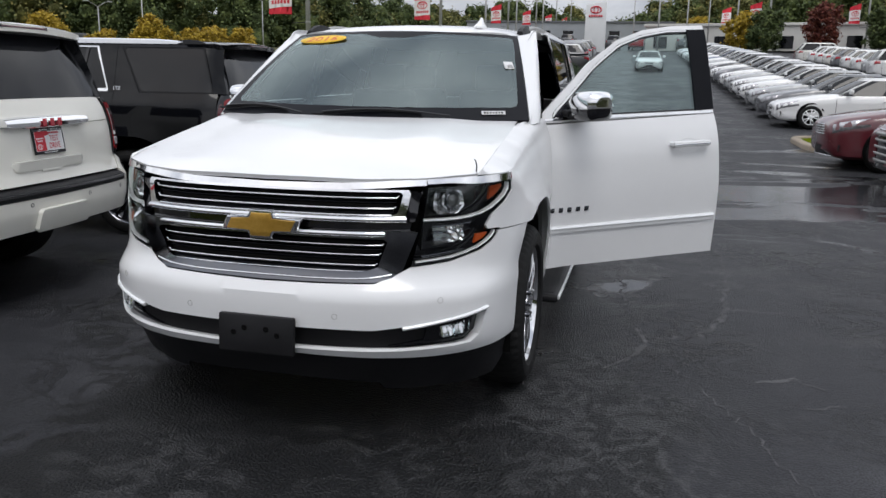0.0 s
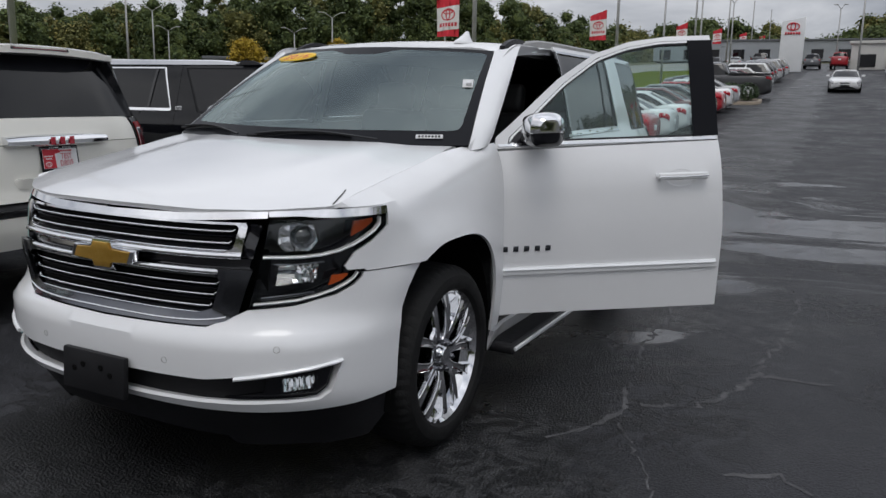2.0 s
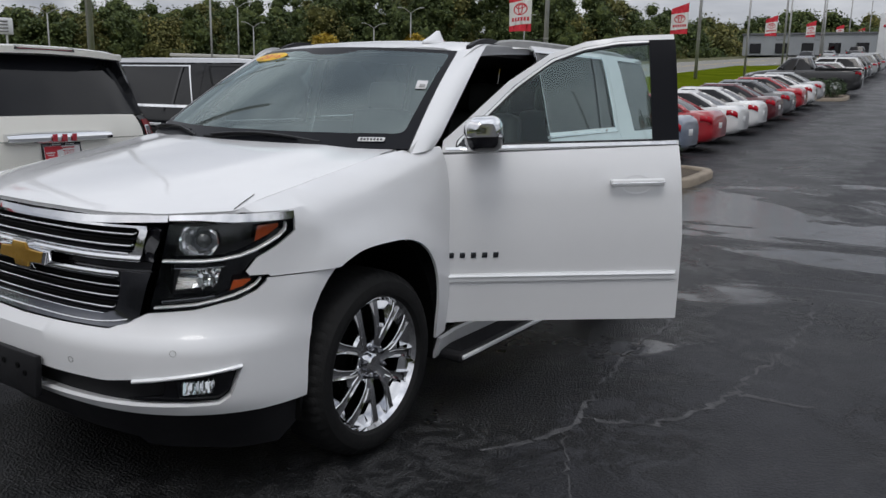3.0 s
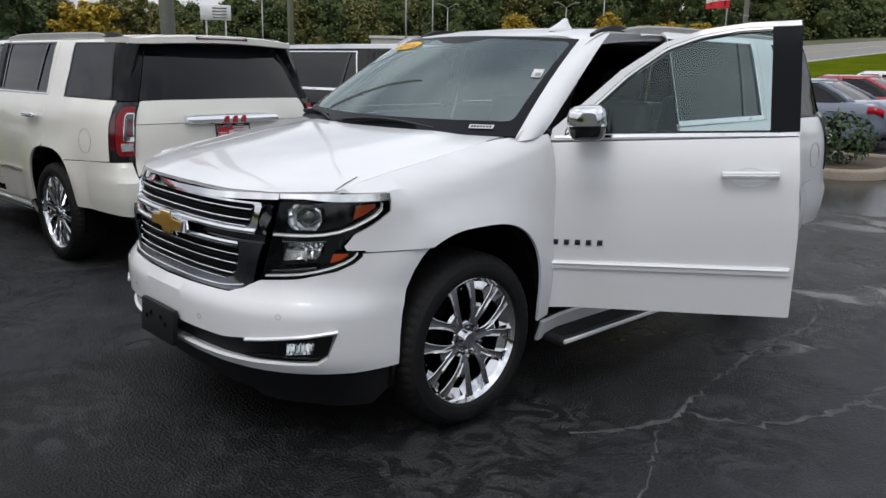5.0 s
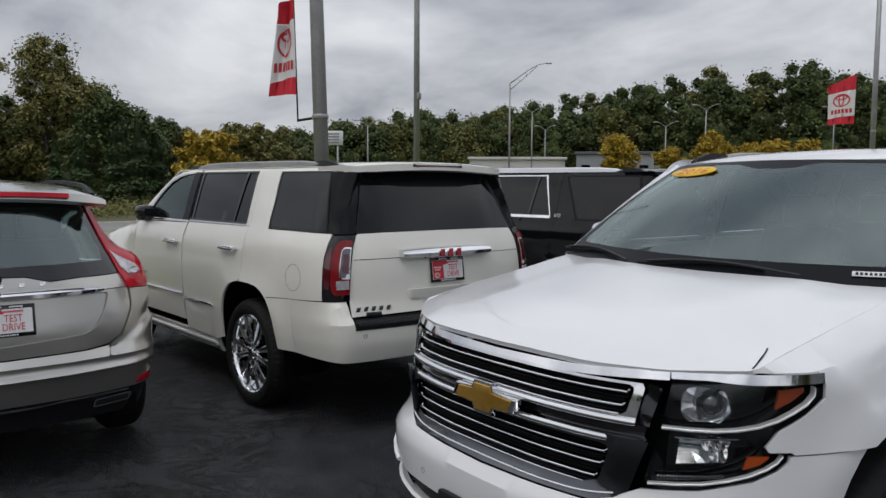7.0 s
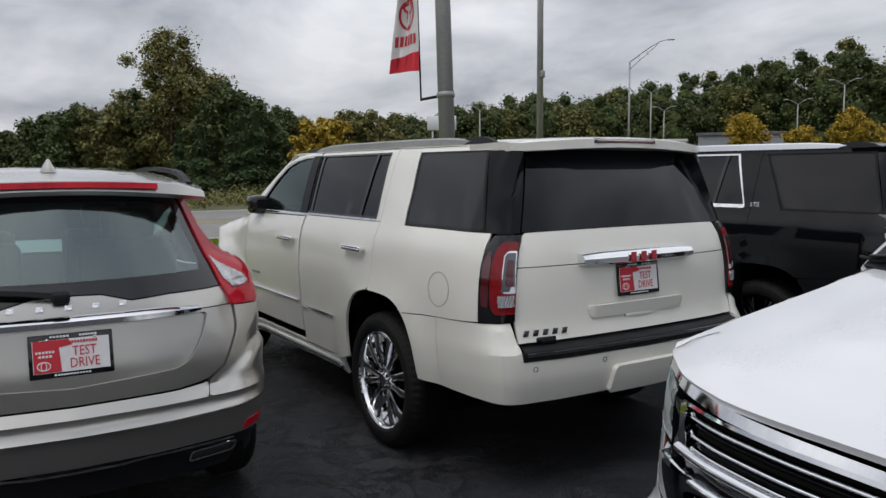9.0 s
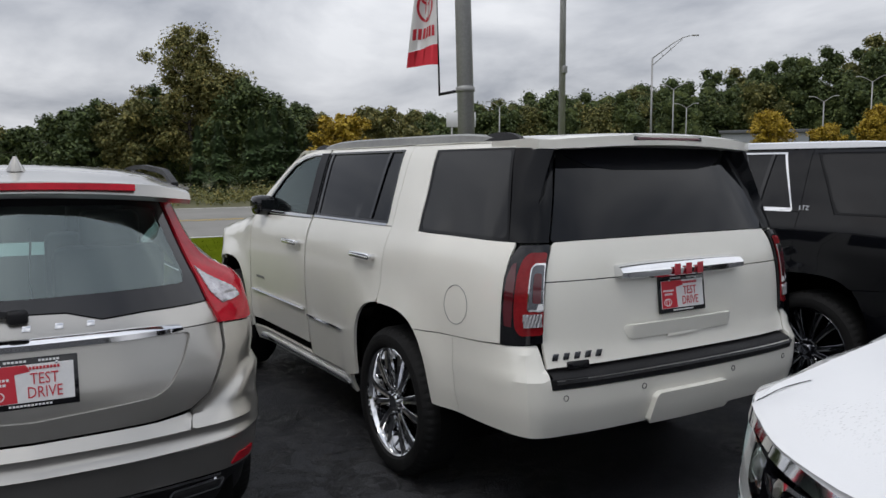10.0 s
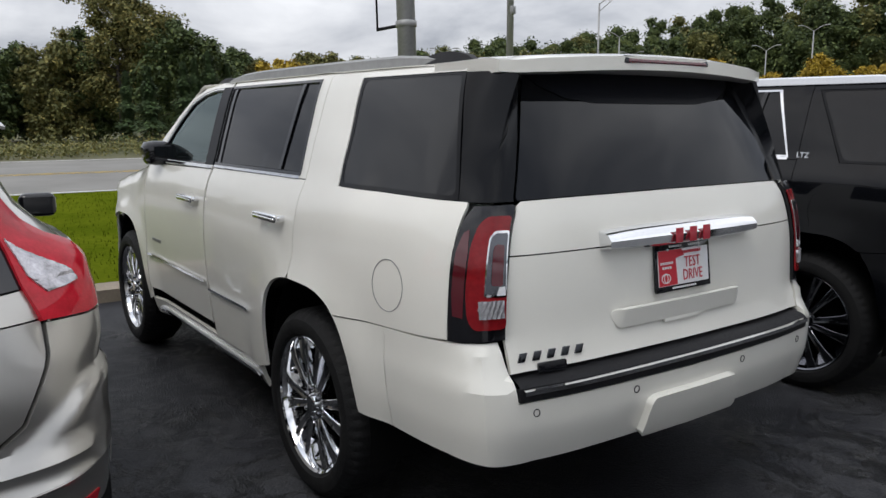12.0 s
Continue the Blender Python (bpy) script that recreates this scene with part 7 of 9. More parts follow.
        mask = ramp(m, lvl, [(0.585, (0.0,)), (0.625, (1.0,))])
        rr = m.node_tree.nodes.new("ShaderNodeMix"); rr.data_type = "RGBA"
        link(m, mask, rr.inputs["Factor"]); link(m, rough, rr.inputs["A"])
        rr.inputs["B"].default_value = (0.06, 0.06, 0.06, 1)
        link(m, rr.outputs["Result"], bsdf(m).inputs["Roughness"])
        inv = math_node("SUBTRACT", 1.0, mask)
        bump = math_node("MULTIPLY", bump, math_node("ADD", math_node("MULTIPLY", inv, 0.93), 0.07))
    else:
        link(m, rough, bsdf(m).inputs["Roughness"])
    bp = node(m, "ShaderNodeBump", Strength=strength, Distance=0.011)
    link(m, bump, bp.inputs["Height"])
    link(m, bp.outputs["Normal"], bsdf(m).inputs["Normal"])
    return m


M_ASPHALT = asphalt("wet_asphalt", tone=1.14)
M_ROAD = mottled(material("grey_road", (0.16, 0.16, 0.155), 0.8), (0.155, 0.150, 0.138), (0.25, 0.242, 0.222), 0.4, 30.0, bump=0.2)
M_GRASS = mottled(material("mown_grass", (0.10, 0.13, 0.01), 0.95, spec=0.0), (0.046, 0.070, 0.003), (0.118, 0.142, 0.010), 0.5, 14.0, bump=0.8)
M_FIELD = mottled(material("rough_grass", (0.09, 0.09, 0.04), 0.95), (0.05, 0.06, 0.02), (0.13, 0.12, 0.055), 0.12, 3.0, bump=0.8)
M_KERB = mottled(material("kerb_concrete", (0.30, 0.28, 0.25), 0.85), (0.20, 0.165, 0.125), (0.34, 0.285, 0.22), 2.0, 40.0, bump=0.4)
M_LINE = material("road_paint", (0.7, 0.7, 0.66), 0.7)
M_LINE_Y = material("yellow_road_paint", (0.62, 0.42, 0.06), 0.7)
M_CRACK = mottled(material("dried_crack", (0.13, 0.13, 0.135), 0.85), (0.020, 0.020, 0.022), (0.105, 0.105, 0.11), 7.0, 60.0, bump=0.5)

YS = [-300, -100, -40, -15, -5, 0, 3, 5, 6.5, 7.1, 7.7, 8.3, 8.9, 9.5, 10.1, 10.7, 11.3, 11.9, 12.5, 16, 25, 40, 60, 80, 100, 130, 165, 200, 260]
sheet("ground", [-700, -300, -120, -60, -36, -20, -9, 20, 60, 120, 300, 700], [-700] + YS + [400, 700], M_FIELD, "rough grass ground to the horizon", "ground", -0.10)
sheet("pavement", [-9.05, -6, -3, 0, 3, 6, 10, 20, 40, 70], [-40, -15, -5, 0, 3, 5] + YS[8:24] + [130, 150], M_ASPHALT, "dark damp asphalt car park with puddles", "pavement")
RX = lambda x: (lambda y: x + 0.0012 * max(0, y - 60) ** 2 * 0.9)
sheet("road", [RX(-36.5), RX(-28), RX(-19.6)], YS[1:], M_ROAD, "pale grey four-lane road", "road", -0.055)
sheet("verge", [-19.4, -14, -9.40], YS[1:25], M_GRASS, "mown green verge", "grass", 0.10)
sheet("kerb", [-9.40, -9.05], YS[2:25], M_KERB, "concrete kerb along the verge", "kerb", 0.115)
bm = bmesh.new()
for y0, y1 in zip(YS[2:24], YS[3:25]):
    v = [bm.verts.new((-9.05, y, ground_z(0, y) + z)) for y, z in ((y0, -0.05), (y1, -0.05), (y1, 0.115), (y0, 0.115))]
    bm.faces.new(v)
tagged(part("kerb_face", bm, M_KERB, None), "concrete kerb face", "kerb", kind="structure")
for x, w, mt, lab in ((-21.4, 0.16, M_LINE, "white edge line"), (-27.9, 0.12, M_LINE_Y, "yellow centre line"), (-28.3, 0.12, M_LINE_Y, "yellow centre line"), (-36.0, 0.14, M_LINE, "white edge line")):
    sheet("road_line", [RX(x), RX(x + w)], YS[2:27], mt, lab, "road marking", -0.048)


def crack(points, width):
    bm = bmesh.new()
    pts = []
    for a, b in zip(points, points[1:]):
        n = max(2, int(math.hypot(b[0] - a[0], b[1] - a[1]) / 0.05))
        for k in range(n):
            t = k / n
            pts.append((a[0] + (b[0] - a[0]) * t + random.uniform(-0.03, 0.03), a[1] + (b[1] - a[1]) * t + random.uniform(-0.03, 0.03)))
    pts.append(points[-1])
    prev = None
    for i, (x, y) in enumerate(pts):
        w = width * random.uniform(0.08, 1.6) * min(1, 0.25 + (len(pts) - i) / 6)
        d = Vector(pts[min(i + 1, len(pts) - 1)]) - Vector(pts[max(i - 1, 0)])
        n = Vector((-d.y, d.x)).normalized() * w / 2
        cur = [bm.verts.new((x + s * n.x, y + s * n.y, ground_z(x, y) + 0.002 + (0.0015 if s == 0 else 0))) for s in (-1, 0, 1)]
        if prev:
            for k in (0, 1):
                bm.faces.new((prev[k], prev[k + 1], cur[k + 1], cur[k]))
        prev = cur
    tagged(part("crack", bm, M_CRACK, None), "pale dried crack in the asphalt", "crack", kind="structure")


CRACKS = [
    ([(1.45, 5.93), (1.05, 5.90), (0.98, 5.55), (0.80, 5.20), (0.50, 5.10), (0.42, 4.75), (0.25, 4.5)], 0.033),
    ([(1.06, 5.92), (1.20, 7.1), (1.22, 7.8), (1.10, 8.6)], 0.027),
    ([(1.05, 4.52), (1.25, 4.60), (1.40, 4.48)], 0.027),
    ([(1.26, 4.22), (1.45, 4.28)], 0.027),
    ([(0.48, 5.10), (0.36, 6.0), (0.36, 6.99), (0.2, 7.8)], 0.024),
    ([(2.0, 6.4), (2.35, 6.5), (2.8, 6.35), (3.1, 6.6)], 0.027),
    ([(0.5, 4.9), (0.9, 4.0), (1.1, 3.3)], 0.012),
    ([(1.6, 8.4), (2.2, 8.7), (2.5, 9.6)], 0.022),
]
for pts, w in CRACKS:
    crack(pts, w)

# ---------------------------------------------------------------- rows of parked cars

M_FLEET = material("fleet_paint", (0.6, 0.6, 0.6), 0.3, 0.0, 1.0)
oi = node(M_FLEET, "ShaderNodeObjectInfo")
link(M_FLEET, oi.outputs["Color"], bsdf(M_FLEET).inputs["Base Color"])


def small_car(kind, label, category="car"):
    """A car of the far rows: body, roof, glass, pillars, lamps, grille, mirrors and wheels."""
    P = {
        "saloon": dict(L=4.85, W=0.92, H=1.44, fo=0.95, wb=2.82, hood=0.78, belt=0.96, deck=1.03, cowl=0.62, rf0=1.50, rf1=2.55, tail=3.42),
        "hatch": dict(L=4.45, W=0.89, H=1.49, fo=0.92, wb=2.70, hood=0.80, belt=0.98, deck=1.05, cowl=0.50, rf0=1.35, rf1=2.75, tail=3.35),
        "van": dict(L=5.08, W=0.99, H=1.76, fo=0.95, wb=3.03, hood=0.95, belt=1.10, deck=1.10, cowl=0.45, rf0=1.20, rf1=3.75, tail=4.08),
        "wagon": dict(L=4.85, W=0.96, H=1.72, fo=0.93, wb=2.79, hood=0.98, belt=1.13, deck=1.14, cowl=0.60, rf0=1.25, rf1=3.45, tail=3.85),
        "pickup": dict(L=5.80, W=1.01, H=1.93, fo=0.98, wb=3.70, hood=1.12, belt=1.28, deck=1.30, cowl=0.65, rf0=1.25, rf1=2.25, tail=2.55),
    }[kind]
    car = thing("parked_" + ("car" if kind in ("saloon", "hatch") else kind), Matrix(), label, category)
    y0, y1, W = -P["fo"], P["L"] - P["fo"], P["W"]
    r = 0.33 if P["H"] < 1.6 else 0.37 if kind != "pickup" else 0.40
    hw = spline((y0, 0.66 * W), (y0 + 0.12, 0.82 * W), (y0 + 0.45, 0.95 * W), (0.2, W), (y1 - 1.2, W), (y1 - 0.4, 0.95 * W), (y1 - 0.1, 0.86 * W), (y1, 0.74 * W))
    top = spline((y0, P["hood"] - 0.16), (y0 + 0.10, P["hood"] - 0.06), (y0 + 0.35, P["hood"] + 0.01), (P["cowl"], P["belt"] + 0.0), (1.6, P["belt"] + 0.02), (P["tail"], P["deck"]), (y1 - 0.15, P["deck"] + 0.01), (y1 - 0.04, P["deck"] - 0.06), (y1, P["deck"] - 0.14))
    bot = spline((y0, 0.34), (y0 + 0.2, 0.20), (y1 - 0.3, 0.24), (y1, 0.40))
    bm = bmesh.new()
    rings = []
    for y in [y0, y0 + 0.04, y0 + 0.12, y0 + 0.3, y0 + 0.6, -0.1, 0.3, P["cowl"], 1.0, 1.6, 2.2, y1 - 1.2, y1 - 0.8, y1 - 0.4, y1 - 0.15, y1 - 0.04, y1]:
        w, t, b = hw(y), top(y), bot(y)
        half = [(0, t + 0.02), (0.5 * w, t + 0.015), (0.80 * w, t - 0.005), (0.93 * w, t - 0.05), (0.985 * w, t - 0.14), (w, t - 0.28), (w * 0.985, (t + b) / 2 - 0.05), (w, b + 0.2), (0.975 * w, b + 0.06), (0.88 * w, b), (0, b)]
        rings.append([Vector((x, y, z)) for x, z in half] + [Vector((-x, y, z)) for x, z in half[-2:0:-1]])
    loft(bm, rings)
    sharp(part("body", bm, M_FLEET, car), 40)
    # glasshouse
    H = P["H"]
    base = lambda y: min(0.93 * W, hw(y) * 0.93)
    lv = []
    for t in (0.0, 0.45, 0.85, 1.0):
        ya, yb = P["cowl"] + (P["rf0"] - P["cowl"]) * t, P["tail"] + (P["rf1"] - P["tail"]) * (t ** (1.0 if kind != "saloon" else 1.1))
        w = 0.93 * W - 0.22 * W * t
        z = P["belt"] - 0.03 + (H - 0.05 - P["belt"] + 0.03) * t ** 0.9
        outline = [(0, ya - 0.10), (0.55 * w, ya - 0.06), (0.92 * w, ya + 0.10), (w, ya + 0.35), (w, (ya + yb) / 2), (w * 0.99, yb - 0.35), (0.90 * w, yb - 0.06), (0.5 * w, yb + 0.04), (0, yb + 0.06)]
        lv.append([Vector((x, y, z)) for x, y in outline] + [Vector((-x, y, z)) for x, y in outline[-2:0:-1]])
    bm = bmesh.new()
    loft(bm, lv, caps=True)
    sharp(part("glass", bm, M_PRIVACY, car, "dark windows"), 40)
    bm = bmesh.new()
    roof_rings = [[p + Vector((0, 0, 0.0)) for p in lv[3]], [Vector((p.x * 0.97, p.y, p.z + 0.025)) for p in lv[3]], [Vector((p.x * 0.75, P["rf0"] + (p.y - P["rf0"]) * 0.94 + 0.05, p.z + 0.05)) for p in lv[3]]]
    low = [Vector((p.x * 1.012, p.y + (0.0), p.z)) for p in [a.lerp(b, 0.45) for a, b in zip(lv[2], lv[3])]]
    loft(bm, [low] + roof_rings)
    sharp(part("roof", bm, M_FLEET, car), 40)
    n = len(lv[0])
    for s in (0, 1):
        ids = [2, 4, 6] if not s else [n - 2, n - 4, n - 6]
        for i in ids:
            bm = bmesh.new()
            pts = [Vector((l[i].x * 1.008, l[i].y, l[i].z)) for l in lv]
            w = 0.05 if i in (2, n - 2) else 0.04 if i in (4, n - 4) else 0.11
            loft(bm, [[p + Vector((0.006 * (1 if p.x > 0 else -1), -w, 0)), p + Vector((0.006 * (1 if p.x > 0 else -1), w, 0)), p + Vector((-0.03 * (1 if p.x > 0 else -1), w, 0)), p + Vector((-0.03 * (1 if p.x > 0 else -1), -w, 0))] for p in pts])
            part("pillar", bm, M_FLEET, car)
    for s in (1, -1):
        # lamps wrap the corners
        bm = bmesh.new()
        loft(bm, [[Vector((s * (hw(y) * k + 0.006), y - 0.008, top(y) - d)) for d, k in ((0.20, 1.0), (0.06, 0.93), (0.05, 0.90), (0.21, 0.96))] for y in (y0 + 0.06, y0 + 0.16, y0 + 0.34, y0 + 0.62)])
        part("headlamp", bm, M_CLEARRIB, car, "clear headlamp")
        bm = bmesh.new()
        loft(bm, [[Vector((s * (hw(y) * k + 0.006), y + 0.008, top(y) - d)) for d, k in ((0.24, 1.0), (0.11, 0.96), (0.10, 0.90), (0.25, 0.95))] for y in (y1 - 0.30, y1 - 0.18, y1 - 0.08, y1 - 0.03)])
        part("tail_lamp", bm, M_RED, car, "red tail lamp")
        bm = bmesh.new()
        box(bm, (0.20, 0.10, 0.13), Matrix.Translation((s * (W + 0.08), P["cowl"] + 0.35, P["belt"] + 0.08)), 0.03, 2)
        part("mirror", bm, M_FLEET, car)
        for y in (0.0, P["wb"]):
            w = new("wheel")
            w.parent = car
            w.location = (s * (W - 0.02), y, r - 0.01)
            bm = lathe(bmesh.new(), [(-0.2, r * 0.6), (-0.2, r), (0.0, r), (0.03, r * 0.94), (0.035, r * 0.70), (0.02, r * 0.68)], 20, m=Matrix.Diagonal((s, 1, 1, 1)))
            part("tyre", bm, M_RUBBER, w)
            bm = lathe(bmesh.new(), [(0.004, r * 0.68), (0.004, 0.0)], 20, m=Matrix.Diagonal((s, 1, 1, 1)))
            part("rim_back", bm, M_UNDER, w)
            bm = lathe(bmesh.new(), [(0.0, r * 0.69), (0.034, r * 0.68), (0.026, r * 0.625), (0.0, r * 0.61)], 20, m=Matrix.Diagonal((s, 1, 1, 1)))
            for k in range(5):
                for d in (-0.20, 0.20):
                    a = 2 * math.pi * k / 5 + d
                    box(bm, (0.022, r * 0.56, 0.026), Matrix.Diagonal((s, 1, 1, 1)) @ Matrix.Rotation(a, 4, "X") @ Matrix.Translation((0.020, r * 0.36, 0)) @ Matrix.Rotation(radians(5 if d > 0 else -5), 4, "X"))
            lathe(bm, [(0.0, 0.07), (0.03, 0.06), (0.034, 0.0)], 12, m=Matrix.Diagonal((s, 1, 1, 1)))
            part("rim", bm, M_BRIGHT, w, "bright split-spoke rim")
            bm = lathe(bmesh.new(), [(-0.05, r + 0.05), (0.0, r + 0.055), (0.012, r + 0.045), (0.008, r + 0.01), (-0.05, 0.0)], 24, m=Matrix.Translation((0, 0, 0.02)) @ Matrix.Diagonal((s, 1, 1, 1)))
            part("wheel_arch", bm, M_UNDER, w)
    # mouth, bars and fog pockets in the nose
    face = lambda x, z, o=0.0: Vector((x, y0 - 0.014 + 0.24 * (x / W) ** 2 + 0.10 * max(0.0, 0.42 - z) + 0.9 * max(0.0, z - P["hood"] + 0.16) - o, z))

    def mouth(name, z0, z1, w0, w1, mat, label="", o=0.006, mid=0.0):
        rows = []
        for t in np.linspace(0, 1, 6):
            z, w = z0 + (z1 - z0) * t, (w0 + (w1 - w0) * t) * W
            rows.append([face(mid * W + w * q, z, o) for q in np.linspace(-1, 1, 9)])
        bm = bmesh.new()
        vv = [[bm.verts.new(p) for p in row] for row in rows]
        for a, b in zip(vv, vv[1:]):
            for q in range(8):
                bm.faces.new((a[q], a[q + 1], b[q + 1], b[q]))
        return part(name, bm, mat, car, label)

    def bars(zs, w, mat, h=0.014):
        for z in zs:
            bm = bmesh.new()
            loft(bm, [[face(x, z + dz, o) for dz, o in ((-h, 0.0), (-h * 0.6, 0.024), (h * 0.6, 0.024), (h, 0.0))] for x in np.linspace(-w * W, w * W, 9)])
            part("grille_bar", bm, mat, car, "bright grille bar")
    hood = P["hood"]
    if kind == "van":
        mouth("grille", hood - 0.34, hood - 0.12, 0.34, 0.42, M_GLOSSBLACK, "barred grille")
        bars([hood - 0.32 + 0.044 * k for k in range(5)], 0.37, M_CHROME, 0.010)
        mouth("lower_mouth", 0.26, 0.42, 0.62, 0.58, M_PLASTIC, "black lower intake")
        bars([0.245], 0.66, M_CHROME, 0.012)
    elif kind == "wagon":
        mouth("grille", 0.30, hood - 0.10, 0.60, 0.50, M_GLOSSBLACK, "tall barred grille")
        bars([0.40 + 0.105 * k for k in range(5)], 0.52, M_STEEL, 0.026)
        bars([hood - 0.10], 0.56, M_CHROME, 0.016)
    else:
        mouth("grille", 0.22, 0.44, 0.70, 0.52, M_GLOSSBLACK, "wide black lower grille")
        bars([0.28, 0.34, 0.40], 0.54, M_SATIN, 0.010)
        mouth("upper_grille", hood - 0.27, hood - 0.21, 0.66, 0.60, M_GLOSSBLACK, "slim upper grille")
    for sd in (1, -1):
        mouth("fog_pocket", 0.34, 0.46, 0.05, 0.09, M_PLASTIC, "dark fog lamp pocket", 0.008, sd * 0.80)
        # shut lines and handles of the doors
        for y in (P["cowl"] + 0.02, (P["cowl"] + P["tail"]) / 2 + 0.12, P["tail"] - 0.32):
            w, t, b = hw(y), top(y), bot(y)
            bm = bmesh.new()
            loft(bm, [[Vector((sd * (k * w + 0.003), y + d, z)) for d in (-0.006, 0.006)] for k, z in ((0.985, t - 0.13), (1.0, t - 0.28), (0.987, (t + b) / 2 - 0.05), (1.0, b + 0.2), (0.98, b + 0.08))], close=False, caps=False)
            part("shut_line", bm, M_UNDER, car)
        for y in ((P["cowl"] + P["tail"]) / 2 - 0.08, P["tail"] - 0.45):
            bm = bmesh.new()
            box(bm, (0.03, 0.20, 0.03), Matrix.Translation((sd * (hw(y) + 0.008), y, top(y) - 0.20)), 0.01, 1)
            part("door_handle", bm, M_FLEET, car)
        bm = bmesh.new()
        loft(bm, [[Vector((sd * (hw(y) * 0.985 + o), y, bot(y) + z)) for o, z in ((-0.02, 0.01), (0.012, 0.03), (0.012, 0.07), (-0.02, 0.10))] for y in np.linspace(0.5, P["wb"] - 0.5, 5)])
        part("sill", bm, M_PLASTIC, car, "dark sill")
    bm = bmesh.new()
    box(bm, (0.30, 0.012, 0.14), Matrix.Translation((0, y1 + 0.004, P["deck"] - 0.34)), 0.003, 1)
    part("rear_plate", bm, M_PAPER, car)
    if kind == "pickup":
        bm = bmesh.new()
        for s in (1, -1):
            box(bm, (0.10, y1 - P["tail"] - 0.1, 0.10), Matrix.Translation((s * (W - 0.07), (y1 + P["tail"]) / 2, P["deck"] + 0.02)), 0.02, 2)
        part("bed_rail", bm, M_PLASTIC, car)
    return car


COL = {"white": (0.72, 0.72, 0.72), "pearl": (0.66, 0.65, 0.62), "silver": (0.36, 0.37, 0.38), "grey": (0.12, 0.125, 0.135), "black": (0.012, 0.012, 0.014), "red": (0.34, 0.012, 0.02),
       "maroon": (0.085, 0.008, 0.014), "blue": (0.05, 0.10, 0.20), "bluegrey": (0.16, 0.19, 0.25)}
PROTO = {}


def park(kind, x, y, heading, colour, group, label):
    """heading: the way that the nose points, in degrees from the far side (0) turning left."""
    m = pose(x, y, ground_z(x, y) - 0.005, 0, 0, heading + 180)
    if kind not in PROTO:
        PROTO[kind] = small_car(kind, label)
        PROTO[kind].matrix_world = m
        car = PROTO[kind]
    else:
        car = copy_thing(PROTO[kind], m)
    tagged(car, label, "car" if kind != "pickup" else "truck", group)
    for o in car.children_recursive:
        o.color = (*COL[colour], 1)
    return car


rnd = random.Random(5)
RIGHT, LEFT = -90, 90
# right-hand row, noses to the lane
cols = ["white", "grey", "silver", "white", "white", "silver", "white", "grey", "white", "black", "white", "silver", "white", "bluegrey", "white", "grey", "white", "silver", "white", "white", "black", "white", "silver", "white"]
for k, c in enumerate(cols):
    park("saloon", 5.42 + 0.02 * k, 25.7 + 2.62 * k, LEFT, c, "saloons facing the lane", c + " saloon parked nose to the lane")
# the row behind it, tails to us
for k in range(20):
    c = rnd.choice(["white", "white", "pearl", "white", "silver", "red", "white", "grey"])
    park(rnd.choice(["hatch", "wagon", "hatch"]), 17.8, 24.5 + 2.7 * k, RIGHT, c, "hatchbacks in the far row", c + " hatchback in the far row")
for k in range(16):
    c = rnd.choice(["white", "white", "silver", "red", "white", "black"])
    park(rnd.choice(["wagon", "hatch"]), 23.5, 30 + 2.7 * k, LEFT, c, "cars in the back row", c + " car in the back row")
for k in range(14):
    c = rnd.choice(["white", "white", "silver", "white", "grey", "red"])
    park(rnd.choice(["wagon", "saloon"]), 36.5, 36 + 2.8 * k, RIGHT, c, "cars along the far side", c + " car along the far side")
# dark red pair beyond the traffic island
park("van", 4.85, 16.6, LEFT, "maroon", "dark red pair", "dark red minivan with chrome grille")
park("wagon", 5.15, 13.9, LEFT, "maroon", "dark red pair", "dark red crossover with a barred grille")
# left-hand row, tails to the lane
row = [("saloon", "bluegrey"), ("saloon", "red"), ("saloon", "white"), ("saloon", "white"), ("saloon", "maroon"), ("saloon", "grey"), ("saloon", "red"), ("saloon", "white"), ("saloon", "silver")]
for k, (kind, c) in enumerate(row):
    park(kind, -6.72, 19.3 + 2.7 * k, LEFT, c, "cars with tails to the lane", c + " saloon with its tail to the lane")
row = [("pickup", "black"), ("saloon", "grey"), ("saloon", "maroon"), ("hatch", "white"), ("wagon", "white"), ("wagon", "black"), ("wagon", "grey"), ("hatch", "white"), ("wagon", "silver"), ("wagon", "black"), ("hatch", "white"), ("wagon", "silver")]
for k, (kind, c) in enumerate(row):
    park(kind, -6.8, 48.8 + 2.8 * k, LEFT, c, "cars beyond the shrubs", c + " car beyond the shrubs")
park("saloon", 1.6, 57.0, 180, "white", "", "white saloon standing in the lane").location.z += 0.0
for k in range(12):
    c = rnd.choice(["white", "silver", "black", "grey", "red", "blue"])
    park(rnd.choice(["wagon", "saloon", "pickup"]), -14 + 3.0 * k, 112 + rnd.uniform(0, 2), rnd.choice([0, 180]), c, "cars at the end of the lot", c + " car at the end of the lot")
park("pickup", -70.0, 11.4, 70, "white", "", "white pickup beyond the road")

# islands with kerbs and shrubs


